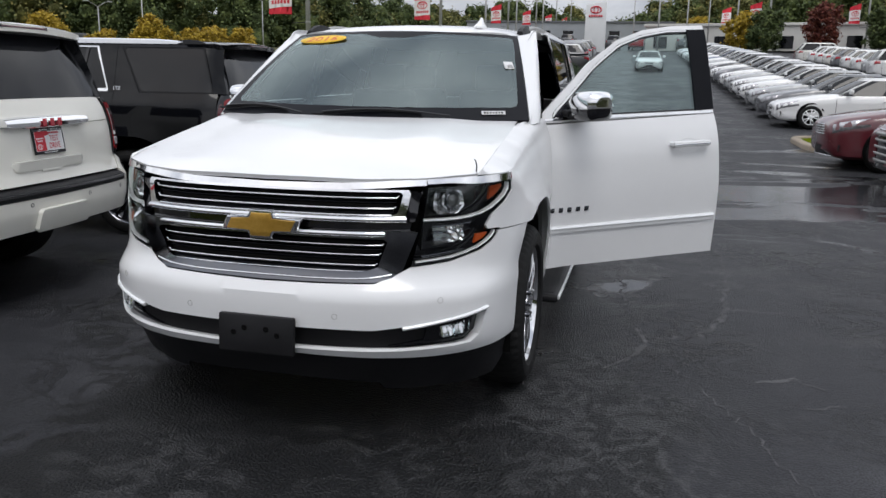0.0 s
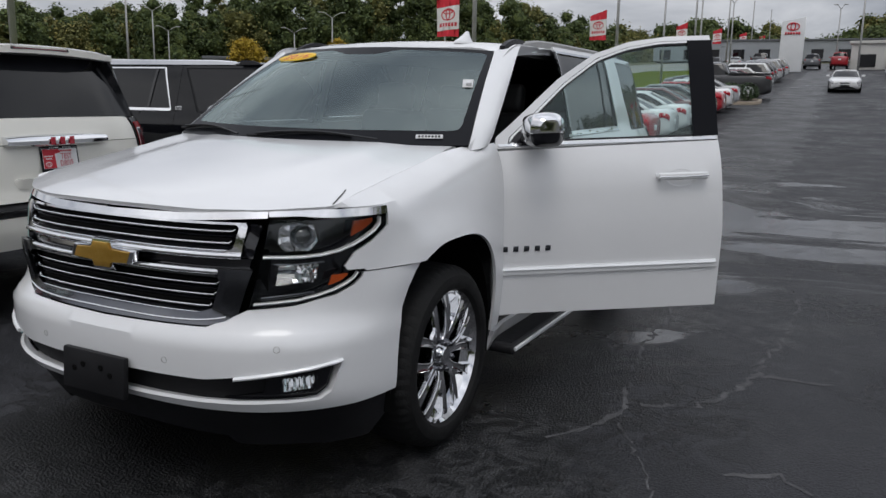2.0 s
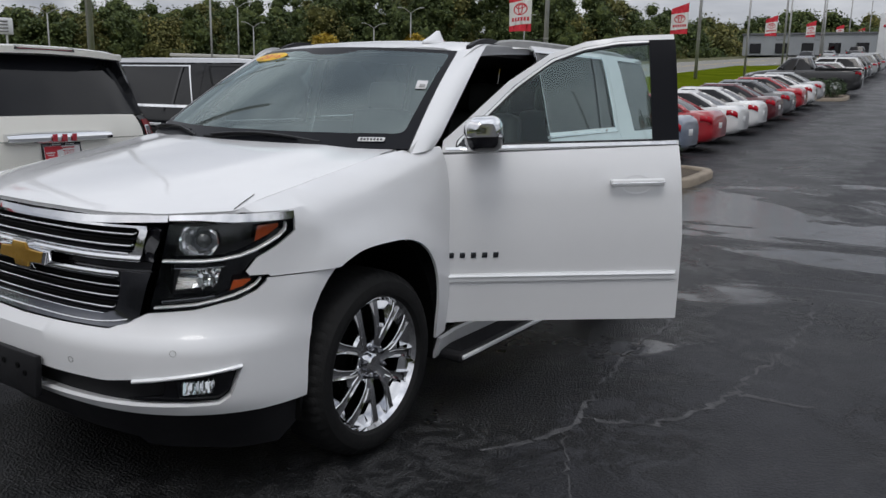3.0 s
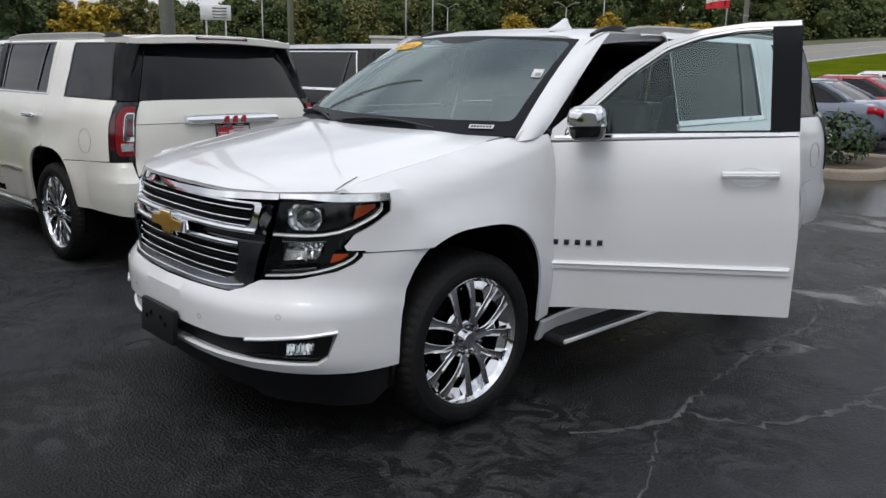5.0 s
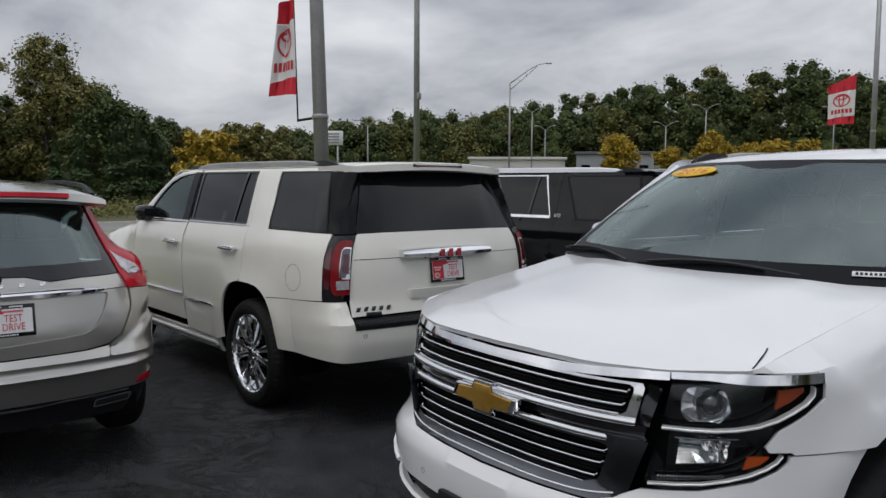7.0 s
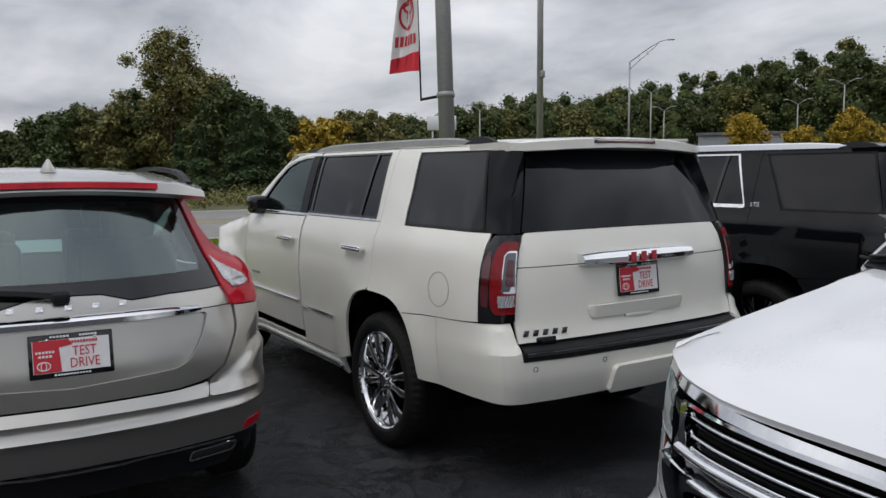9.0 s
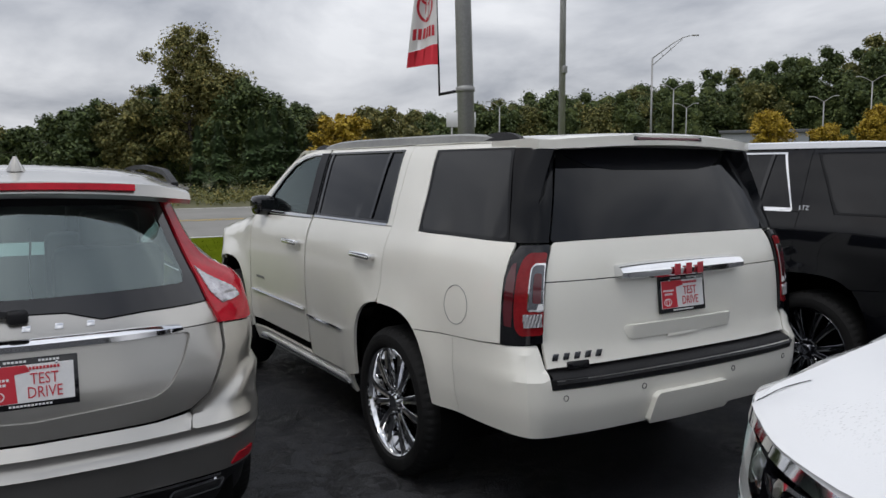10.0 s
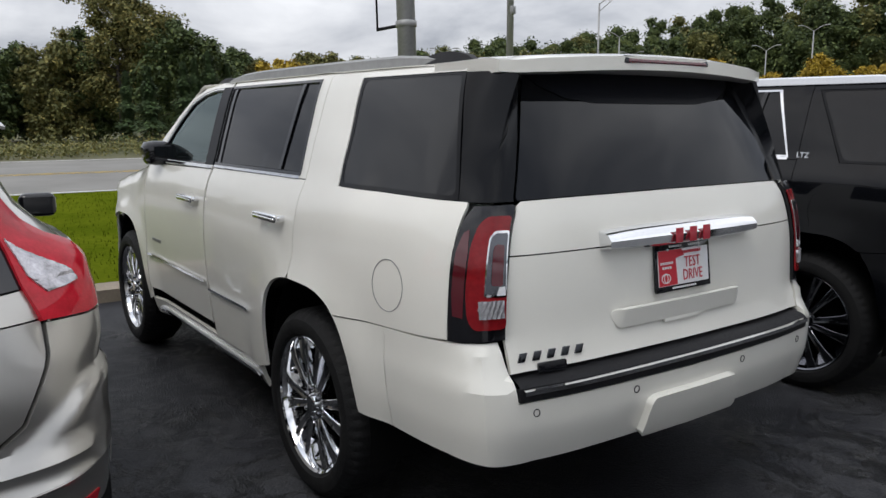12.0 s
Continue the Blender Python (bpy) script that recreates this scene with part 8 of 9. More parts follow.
def leaves(bm, centre, radius, n, size, rng, squash=(1, 1, 1), shell=0.55):
    """A clump: many small leaf blades scattered through a rounded, uneven body."""
    for _ in range(n):
        while True:
            d = Vector((rng.uniform(-1, 1), rng.uniform(-1, 1), rng.uniform(-1, 1)))
            if 0.05 < d.length < 1:
                break
        d = d.normalized() * (shell + (1 - shell) * rng.random())
        p = Vector(centre) + Vector((d.x * radius * squash[0], d.y * radius * squash[1], d.z * radius * squash[2]))
        n_ = (d * 0.7 + Vector((rng.uniform(-0.7, 0.7), rng.uniform(-0.7, 0.7), 0.45 + rng.uniform(-0.7, 0.7)))).normalized()
        a = n_.cross(Vector((rng.uniform(-1, 1), rng.uniform(-1, 1), rng.uniform(-1, 1)))).normalized()
        b = n_.cross(a)
        s = size * rng.uniform(0.6, 1.4)
        bm.faces.new([bm.verts.new(p + a * s * u + b * s * v) for u, v in ((-0.5, 0), (0, -0.32), (0.5, 0), (0, 0.32))])


def foliage(name, dark, light, gold=None):
    m = material(name, dark, 0.75)
    geo = node(m, "ShaderNodeNewGeometry")
    stops = [(0.0, dark), (0.7, light)] + ([(1.0, gold)] if gold else [])
    link(m, ramp(m, geo.outputs["Random Per Island"], stops), bsdf(m).inputs["Base Color"])
    return m


M_LEAF = foliage("dark_green_leaves", (0.030, 0.050, 0.014), (0.072, 0.104, 0.026), (0.118, 0.146, 0.036))
M_LEAF_PALE = foliage("turning_leaves", (0.085, 0.092, 0.028), (0.165, 0.160, 0.046), (0.25, 0.21, 0.055))
M_LEAF_TALL = foliage("thin_turning_leaves", (0.11, 0.115, 0.036), (0.20, 0.19, 0.055), (0.30, 0.24, 0.065))
M_LEAF_YELLOW = foliage("yellow_leaves", (0.22, 0.15, 0.012), (0.42, 0.29, 0.020), (0.52, 0.37, 0.035))
M_LEAF_RED = foliage("russet_leaves", (0.07, 0.014, 0.010), (0.15, 0.03, 0.018), (0.19, 0.06, 0.02))
M_CONIFER = foliage("conifer_needles", (0.026, 0.050, 0.014), (0.052, 0.092, 0.026), (0.085, 0.125, 0.036))
M_SHRUB = foliage("clipped_shrub_leaves", (0.014, 0.032, 0.010), (0.038, 0.070, 0.018))
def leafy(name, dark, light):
    """The dense mass of leaves inside a crown: broken colour, deep relief, hollows darkened as shade."""
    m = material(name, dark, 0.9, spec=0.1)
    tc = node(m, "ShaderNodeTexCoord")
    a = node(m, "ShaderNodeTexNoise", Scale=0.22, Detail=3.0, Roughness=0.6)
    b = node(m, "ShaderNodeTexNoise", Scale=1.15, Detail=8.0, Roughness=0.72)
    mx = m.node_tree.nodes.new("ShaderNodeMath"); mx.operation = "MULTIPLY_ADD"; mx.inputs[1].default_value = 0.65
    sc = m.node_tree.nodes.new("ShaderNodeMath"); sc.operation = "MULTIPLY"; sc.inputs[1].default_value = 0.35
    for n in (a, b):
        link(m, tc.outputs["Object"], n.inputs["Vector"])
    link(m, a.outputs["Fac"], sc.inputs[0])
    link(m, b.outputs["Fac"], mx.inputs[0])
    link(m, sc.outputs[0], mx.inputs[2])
    # low noise is both deeper and darker: shade between leaves is in the colour
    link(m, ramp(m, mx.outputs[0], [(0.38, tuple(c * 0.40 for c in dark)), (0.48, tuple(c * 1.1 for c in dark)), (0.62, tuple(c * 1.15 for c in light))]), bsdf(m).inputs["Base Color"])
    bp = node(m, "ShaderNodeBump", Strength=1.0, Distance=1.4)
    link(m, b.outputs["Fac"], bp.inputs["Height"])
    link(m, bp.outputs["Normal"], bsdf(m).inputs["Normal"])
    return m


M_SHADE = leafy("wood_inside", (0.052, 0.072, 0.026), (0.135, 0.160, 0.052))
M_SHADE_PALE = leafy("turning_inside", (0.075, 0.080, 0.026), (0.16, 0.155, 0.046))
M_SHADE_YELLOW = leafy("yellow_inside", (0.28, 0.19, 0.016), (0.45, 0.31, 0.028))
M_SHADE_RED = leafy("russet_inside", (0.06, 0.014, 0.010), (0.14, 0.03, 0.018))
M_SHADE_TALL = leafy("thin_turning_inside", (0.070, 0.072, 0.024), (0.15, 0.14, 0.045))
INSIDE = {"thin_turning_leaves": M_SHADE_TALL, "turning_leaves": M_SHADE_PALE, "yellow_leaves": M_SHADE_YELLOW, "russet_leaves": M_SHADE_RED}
M_BARK = mottled(material("bark", (0.10, 0.085, 0.07), 0.9), (0.05, 0.042, 0.035), (0.15, 0.13, 0.11), 3.0, 25.0, bump=0.6)
M_SOIL = mottled(material("mulch", (0.06, 0.045, 0.03), 0.95), (0.035, 0.026, 0.018), (0.10, 0.075, 0.05), 4.0, 40.0, bump=0.6)


def island(x0, x1, y0, y1, shrubs, fill):
    poly = rounded([(x0, y0), (x1, y0), (x1, y1), (x0, y1)], 0.9, 6)
    z = ground_z(0, (y0 + y1) / 2)
    lift = lambda x, y, h: Vector((x, y, ground_z(x, y) + h))
    isl = thing("traffic_island", Matrix(), "kerbed traffic island with planting", "island", kind="structure")
    inner = [((x0 + x1) / 2 + (x - (x0 + x1) / 2) * (1 - 0.36 / (x1 - x0)), (y0 + y1) / 2 + (y - (y0 + y1) / 2) * (1 - 0.36 / (y1 - y0))) for x, y in poly]
    bm = bmesh.new()
    rings = [[lift(x, y, -0.05) for x, y in poly], [lift(x, y, 0.12) for x, y in poly], [lift(x, y, 0.15) for x, y in [(a[0] * 0.9 + b[0] * 0.1, a[1] * 0.9 + b[1] * 0.1) for a, b in zip(poly, inner)]], [lift(x, y, 0.15) for x, y in inner], [lift(x, y, 0.08) for x, y in inner]]
    loft(bm, rings, caps=False)
    part("island_kerb", bm, M_KERB, isl)
    bm = bmesh.new()
    bm.faces.new([bm.verts.new(lift(x, y, 0.11)) for x, y in inner])
    part("island_bed", bm, fill, isl)
    for x, y, r in shrubs:
        sb = thing("shrub", Matrix.Translation(lift(x, y, 0.1)), "clipped round green shrub", "shrub", "island shrubs")
        rg = random.Random(int(x * 100 + y * 10))
        bm = bmesh.new()
        leaves(bm, (0, 0, r * 0.72), r, 900, 0.085, rg, (1, 1, 0.75), 0.72)
        part("crown", bm, M_SHRUB, sb, normals=False)
        bm = bmesh.new()
        tube(bm, [(0, 0, 0), (0.02, 0, r * 0.8)], 0.03, 6, 0.015)
        part("stem", bm, M_BARK, sb)


island(-7.5, -1.7, 14.7, 17.6, [(-2.7, 16.0, 0.62), (-3.9, 15.8, 0.60), (-5.1, 16.1, 0.62)], M_SOIL)
island(-7.5, -2.2, 43.6, 46.6, [(-2.9, 45.0, 0.65), (-3.9, 44.6, 0.6), (-3.8, 45.7, 0.65), (-5.0, 45.1, 0.65), (-6.0, 44.8, 0.6)], M_SOIL)
island(4.2, 10.5, 18.6, 21.6, [], M_GRASS)

# ---------------------------------------------------------------- trees


def heart(bm, c, rad, rg, n=7, tall=0.85):
    """The dense, uneven inside of a clump of leaves."""
    rings = []
    for k in range(5):
        f = math.pi * (0.12 + 0.76 * k / 4)
        rings.append([Vector((c[0] + rad * math.sin(f) * rg.uniform(0.72, 1.12) * math.cos(6.283 * i / n), c[1] + rad * math.sin(f) * rg.uniform(0.72, 1.12) * math.sin(6.283 * i / n), c[2] - rad * tall * math.cos(f) * rg.uniform(0.85, 1.12))) for i in range(n)])
    loft(bm, rings)


def tree(x, y, h, spread, mat, label, seed, n=2600, leaf=0.30, base=None, crown_from=0.28, clump=0.075, core=0.62):
    """A tapered trunk, limbs, and a crown of many uneven clumps with gaps between them."""
    rg = random.Random(seed)
    z = (ground_z(x, y) if base is None else base) - 0.12
    t = thing("tree", Matrix.Translation((x, y, z)), label, "tree", "trees beyond the road")
    bm = bmesh.new()
    r = 0.014 * h + 0.04
    lean = Vector((rg.uniform(-0.04, 0.04), rg.uniform(-0.04, 0.04), 0))
    tube(bm, [lean * h * k + Vector((rg.uniform(-0.05, 0.05), rg.uniform(-0.05, 0.05), h * 0.96 * k)) for k in np.linspace(0, 1, 7)], r, 8, r * 0.15)
    blobs = []
    limbs = 30
    for k in range(limbs):
        f = crown_from + (0.97 - crown_from) * (k + rg.uniform(0.1, 0.9)) / limbs
        a = 2.4 * k + rg.uniform(-0.5, 0.5)
        g = (f - crown_from) / (1 - crown_from)
        reach = spread * (0.45 + 0.75 * math.sin(math.pi * min(1.0, 0.16 + 0.80 * g))) * rg.uniform(0.55, 1.05)
        p0 = lean * h * f + Vector((0, 0, h * f * 0.86))
        p2 = lean * h * f + Vector((math.cos(a) * reach, math.sin(a) * reach, h * f * 0.97))
        p1 = p0.lerp(p2, 0.5) + Vector((0, 0, 0.06 * reach))
        tube(bm, [p0, p1, p2], r * 0.30, 5, r * 0.07)
        for q in (0.30, 0.66, 1.0):
            if rg.random() < 0.88:
                c = (p0.lerp(p1, q * 2) if q < 0.5 else p1.lerp(p2, q * 2 - 1)) + Vector((rg.uniform(-1, 1), rg.uniform(-1, 1), rg.uniform(-0.6, 0.8))) * clump * h * 0.6
                blobs.append((c, clump * h * rg.uniform(0.65, 1.35)))
    blobs += [(lean * h + Vector((rg.uniform(-0.1, 0.1) * spread, rg.uniform(-0.1, 0.1) * spread, h * rg.uniform(0.92, 1.0))), clump * h * 0.7) for _ in range(3)]
    part("trunk", bm, M_BARK, t)
    bm = bmesh.new()
    for p, rad in blobs:
        leaves(bm, p, rad * 1.2, int(n * 2.2) // len(blobs), leaf, rg, (1, 1, 0.85), 0.30)
    part("crown", bm, mat, t, normals=False)
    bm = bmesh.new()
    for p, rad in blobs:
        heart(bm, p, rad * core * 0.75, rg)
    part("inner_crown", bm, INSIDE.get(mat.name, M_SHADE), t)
    return t


def conifer(x, y, h, label, seed, n=5200, wide=0.26):
    rg = random.Random(seed)
    t = thing("conifer", Matrix.Translation((x, y, ground_z(x, y) - 0.12)), label, "tree", "conifers beyond the road")
    bm = bmesh.new()
    tube(bm, [(0, 0, 0), (0, 0, h * 0.97)], 0.02 * h, 8, 0.01)
    part("trunk", bm, M_BARK, t)
    bm = bmesh.new()
    for k in range(n):
        f = rg.random() ** 0.75
        z = h * (0.02 + 0.98 * f)
        rad = h * wide * (1 - f) ** 0.85 * (0.72 + 0.28 * math.sin(z * 9 / h * 3 + rg.random())) + 0.05
        a = rg.uniform(0, 2 * math.pi)
        q = rad * rg.uniform(0.35, 1.05)
        p = Vector((math.cos(a) * q, math.sin(a) * q, z - 0.12 * q))
        d = Vector((math.cos(a), math.sin(a), -0.35 + rg.uniform(-0.3, 0.3))).normalized()
        b = d.cross(Vector((0, 0, 1))).normalized()
        s = 0.046 * h * rg.uniform(0.6, 1.3)
        bm.faces.new([bm.verts.new(p + d * s * u + b * s * v) for u, v in ((-0.6, 0), (0, -0.35), (0.7, 0), (0, 0.35))])
    part("crown", bm, M_CONIFER, t, normals=False)
    return t


def polar(az, d, cx=-0.6, cy=2.2):
    return cx + d * math.sin(radians(az)), cy + d * math.cos(radians(az))


# the group beyond the road on the kerb side
for k, (az, d, h, sp, mt, lab) in enumerate([
        (-79.0, 62, 11.8, 3.3, M_LEAF_TALL, "tall tree with thinning yellow-green leaves"), (-77.0, 63, 9.4, 2.6, M_LEAF_TALL, "tree with thinning leaves beyond the road"),
        (-81.3, 64, 7.6, 2.6, M_LEAF, "dark leafy tree beyond the road"), (-75.3, 60, 7.6, 2.8, M_LEAF, "dark leafy tree beyond the road"), (-83.0, 62, 6.4, 2.4, M_LEAF_PALE, "small tree with turning leaves"),
        (-84.8, 66, 6.6, 2.4, M_LEAF, "dark leafy tree beyond the road"), (-86.8, 62, 5.6, 2.2, M_LEAF, "dark leafy tree beyond the road"), (-88.8, 70, 5.0, 2.4, M_LEAF, "dark leafy tree beyond the road"), (-91.0, 75, 5.0, 2.6, M_LEAF_PALE, "small tree with turning leaves"),
        (-73.6, 66, 6.6, 2.4, M_LEAF, "dark leafy tree beyond the road"), (-72.0, 74, 6.8, 2.6, M_LEAF, "dark leafy tree beyond the road"),
        (-68.8, 58, 5.0, 2.4, M_LEAF_YELLOW, "tree in yellow autumn leaf"), (-66.6, 62, 5.8, 2.5, M_LEAF_PALE, "tree with turning leaves beyond the road"), (-70.6, 76, 6.0, 2.6, M_LEAF_PALE, "tree with turning leaves beyond the road"), (-64.4, 70, 5.6, 2.4, M_LEAF_PALE, "tree with turning leaves beyond the road")]):
    x, y = polar(az, d)
    tree(x, y, h, sp, mt, lab, 100 + k, n=9000, leaf=0.25 if k > 1 else 0.20, crown_from=0.06 if k > 1 else 0.22, clump=0.095 if k > 1 else 0.078, core=0.72 if k > 1 else 0.55)
for k, (az, d, h) in enumerate([(-77.2, 47, 4.3), (-75.0, 50, 4.7), (-73.4, 52, 5.4), (-74.3, 56, 5.2), (-78.6, 54, 4.4), (-72.2, 60, 5.0)]):
    x, y = polar(az, d)
    conifer(x, y, h, "dark green pointed conifer", 300 + k, wide=0.24 if k else 0.30)
# small yellow trees along the far lot
for k, (az, d, h) in enumerate([(-39.2, 78, 5.2), (-32.8, 80, 5.2), (-28.6, 84, 4.2), (-35.6, 90, 4.0), (-26.9, 86, 4.2), (-29.9, 70, 3.8)]):
    x, y = polar(az, d)
    tree(x, y, h * 0.93, 1.5, M_LEAF_YELLOW, "small round tree in yellow leaf", 400 + k, n=3600, leaf=0.20, crown_from=0.30, clump=0.11, core=0.75)
for k, (az, d, h, mt, lab) in enumerate([(7.8, 92, 4.6, M_LEAF_YELLOW, "small yellow tree by the lot"), (9.3, 90, 5.0, M_LEAF, "dark green tree by the lot"), (12.6, 95, 5.6, M_LEAF_RED, "russet red tree by the lot"), (16.0, 98, 5.2, M_LEAF, "dark green tree by the lot"), (4.8, 120, 4.6, M_LEAF_YELLOW, "yellow tree by the lot"), (19.5, 100, 5.5, M_LEAF_PALE, "tree with turning leaves by the lot"), (23.5, 100, 5.5, M_LEAF, "dark green tree by the lot")]):
    x, y = polar(az, d)
    tree(x, y, h, 1.7, mt, lab, 500 + k, n=3000, leaf=0.24, crown_from=0.22, clump=0.10, core=0.75)

# the wood that closes the view: one mass of crowns
crest_line = spline((-100, 3.0), (-92, 3.2), (-84, 3.2), (-76, 3.4), (-66, 4.2), (-60, 5.2), (-55, 6.1), (-50, 6.4), (-46, 6.6), (-42, 7.3), (-37, 8.4), (-30, 9.1), (-26, 9.0), (-22, 8.0), (-18, 6.8), (-13, 5.6), (-8, 6.0), (-4, 5.6), (-1, 4.4), (1, 5.8), (6, 7.4), (12, 7.3), (20, 6.9), (40, 6.2), (80, 6.5), (130, 7.0), (180, 6.0), (230, 6.5), (262, 3.2))
far_of = spline((-100, 120), (-66, 120), (-46, 125), (-30, 120), (-18, 140), (-10, 190), (10, 210), (40, 170), (80, 110), (230, 100), (262, 115))
hearts = [bmesh.new(), bmesh.new()]
for name, share, mt, lab in (("wood", 0, M_LEAF, "dark green wood behind the lot"), ("wood_turning", 1, M_LEAF_PALE, "wood with turning leaves behind the lot")):
    rg = random.Random(77 + share)
    bm = bmesh.new()
    az = -100.0
    while az < 259:
        d0 = far_of(az)
        for rowi in range(3):
            if (rg.random() < 0.24) != bool(share):
                continue
            d = d0 + 9 * rowi + rg.uniform(-3, 3)
            a = az + rg.uniform(-0.8, 0.8)
            x, y = polar(a, d)
            zg = ground_z(x, y) - 0.3
            topz = 1.65 + d * math.tan(radians(crest_line(a) * rg.uniform(0.70, 0.98) - (0.6 if rowi == 0 else 0.1)))
            h = max(3.0, topz - zg)
            rad = rg.uniform(3.2, 5.0) * d0 / 130
            # past 40 degrees the wood is unseen, added for reflections and less low sky
            seen = az < 40
            for q in range(13 if seen else 5):
                f = (q + rg.random()) / (13 if seen else 5)
                wide = rad * (0.50 + 0.50 * math.sin(math.pi * min(1.0, 0.22 + 0.74 * f)))
                ang, out = 2.4 * q + rg.uniform(-0.6, 0.6), rg.uniform(0.30, 1.0) * wide * (1 - 0.45 * f)
                br = rad * rg.uniform(0.34, 0.56) * (1.15 - 0.45 * f)
                c = (x + out * math.cos(ang), y + out * math.sin(ang), zg + max(0.8, (h - br) * (0.08 + 0.92 * f)))
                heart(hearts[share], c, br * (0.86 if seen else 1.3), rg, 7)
                leaves(bm, c, br * 1.35, 185 if seen else 6, (0.44 if seen else 1.2) * d0 / 130, rg, (1, 1, 0.88), 0.30)
        az += (1.05 if az < 40 else 2.2) * 130 / d0
    tagged(part(name, bm, mt, None, normals=False), lab, "wood", kind="stuff")

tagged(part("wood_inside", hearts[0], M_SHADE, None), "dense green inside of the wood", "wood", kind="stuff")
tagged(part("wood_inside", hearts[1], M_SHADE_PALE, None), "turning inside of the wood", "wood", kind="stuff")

# rough growth along the far side of the road
bm = bmesh.new()
rg = random.Random(9)
for k in range(1100):
    y = rg.uniform(-14, 34)
    x = -38.6 - rg.random() * 9
    leaves(bm, (x, y, ground_z(x, y) + 0.15), rg.uniform(0.4, 1.1) * (0.6 + 0.07 * (-38.6 - x)), 34, 0.13, rg, (1, 1, 0.75), 0.3)
tagged(part("scrub", bm, M_LEAF_PALE, None, normals=False), "rough grass and low scrub beyond the road", "scrub", kind="stuff")
bm = bmesh.new()
for k in range(9000):
    y = rg.uniform(-2, 12)
    x = -9.5 - 9.6 * rg.random() ** 1.3
    z = ground_z(x, y) + 0.098
    a = rg.uniform(0, 6.28)
    s = rg.uniform(0.03, 0.06)
    bm.faces.new([bm.verts.new(p) for p in ((x - 0.008 * math.cos(a), y - 0.008 * math.sin(a), z), (x + 0.008 * math.cos(a), y + 0.008 * math.sin(a), z), (x + rg.uniform(-0.02, 0.02), y + rg.uniform(-0.02, 0.02), z + s))])
tagged(part("grass_blades", bm, M_GRASS, None, normals=False), "short mown grass blades", "grass", kind="stuff")

# ---------------------------------------------------------------- poles, flags, signs, buildings


def flag_cloth(holder, origin, w, h, turn, seed, fold=0.0):
    """A hanging banner in three bands, with a plain oval device."""
    rg = random.Random(seed)
    ph = rg.uniform(0, 6)
    d = Vector((math.cos(radians(turn)), math.sin(radians(turn)), 0))
    nrm = Vector((-d.y, d.x, 0))

    def cloth(u, v, off=0.0):
        sag = 0.10 * u * u * h * 0.3
        wob = 0.07 * w * math.sin(5.5 * u + 2.2 * v + ph) * (0.3 + u) + off
        return Vector(origin) + d * (u * w * (1 - fold * v)) + nrm * (fold * u * v * w * 0.5 * math.sin(9 * u)) + Vector((0, 0, v * h - sag)) + nrm * wob
    for name, poly, mat in (("top_band", [(0, 0.70), (1, 0.66), (1, 0.83), (0, 1.0)], M_FLAG_RED), ("middle_band", [(0, 0.17), (1, 0.15), (1, 0.657), (0, 0.697)], M_FLAG_WHITE), ("foot_band", [(0, 0.0), (1, 0.03), (1, 0.147), (0, 0.167)], M_FLAG_RED)):
        bm = panel(poly, cloth, 0.12, 0.0, away=None)
        b2 = bm.copy()
        bmesh.ops.reverse_faces(b2, faces=b2.faces[:])
        for v in b2.verts:
            v.co -= nrm * 0.003
        join(bm, b2)
        part(name, bm, mat, holder, normals=False)
    for sgn in (1, -1):
        bm = bmesh.new()
        for a, b, cu, cv in ((0.33, 0.135, 0.5, 0.50), (0.12, 0.125, 0.5, 0.505), (0.24, 0.05, 0.5, 0.555)):
            n = 24
            ring = [cloth(cu + a * math.cos(2 * math.pi * k / n), cv + b * math.sin(2 * math.pi * k / n), 0.006 * sgn) for k in range(n)]
            ring2 = [cloth(cu + (a - 0.055) * math.cos(2 * math.pi * k / n), cv + (b - 0.022) * math.sin(2 * math.pi * k / n), 0.006 * sgn) for k in range(n)]
            va, vb = [bm.verts.new(p) for p in ring], [bm.verts.new(p) for p in ring2]
            for k in range(n):
                bm.faces.new((va[k], va[(k + 1) % n], vb[(k + 1) % n], vb[k]))
        part("device", bm, M_REDPRINT, holder, normals=False)
        for k in range(6):
            bm = bmesh.new()
            u0 = 0.10 + 0.138 * k
            v = [bm.verts.new(cloth(u, q, 0.006 * sgn)) for u, q in ((u0, 0.235), (u0 + 0.095, 0.235), (u0 + 0.095, 0.32), (u0, 0.32))]
            bm.faces.new(v)
            part("word_bar", bm, M_REDPRINT, holder, normals=False)


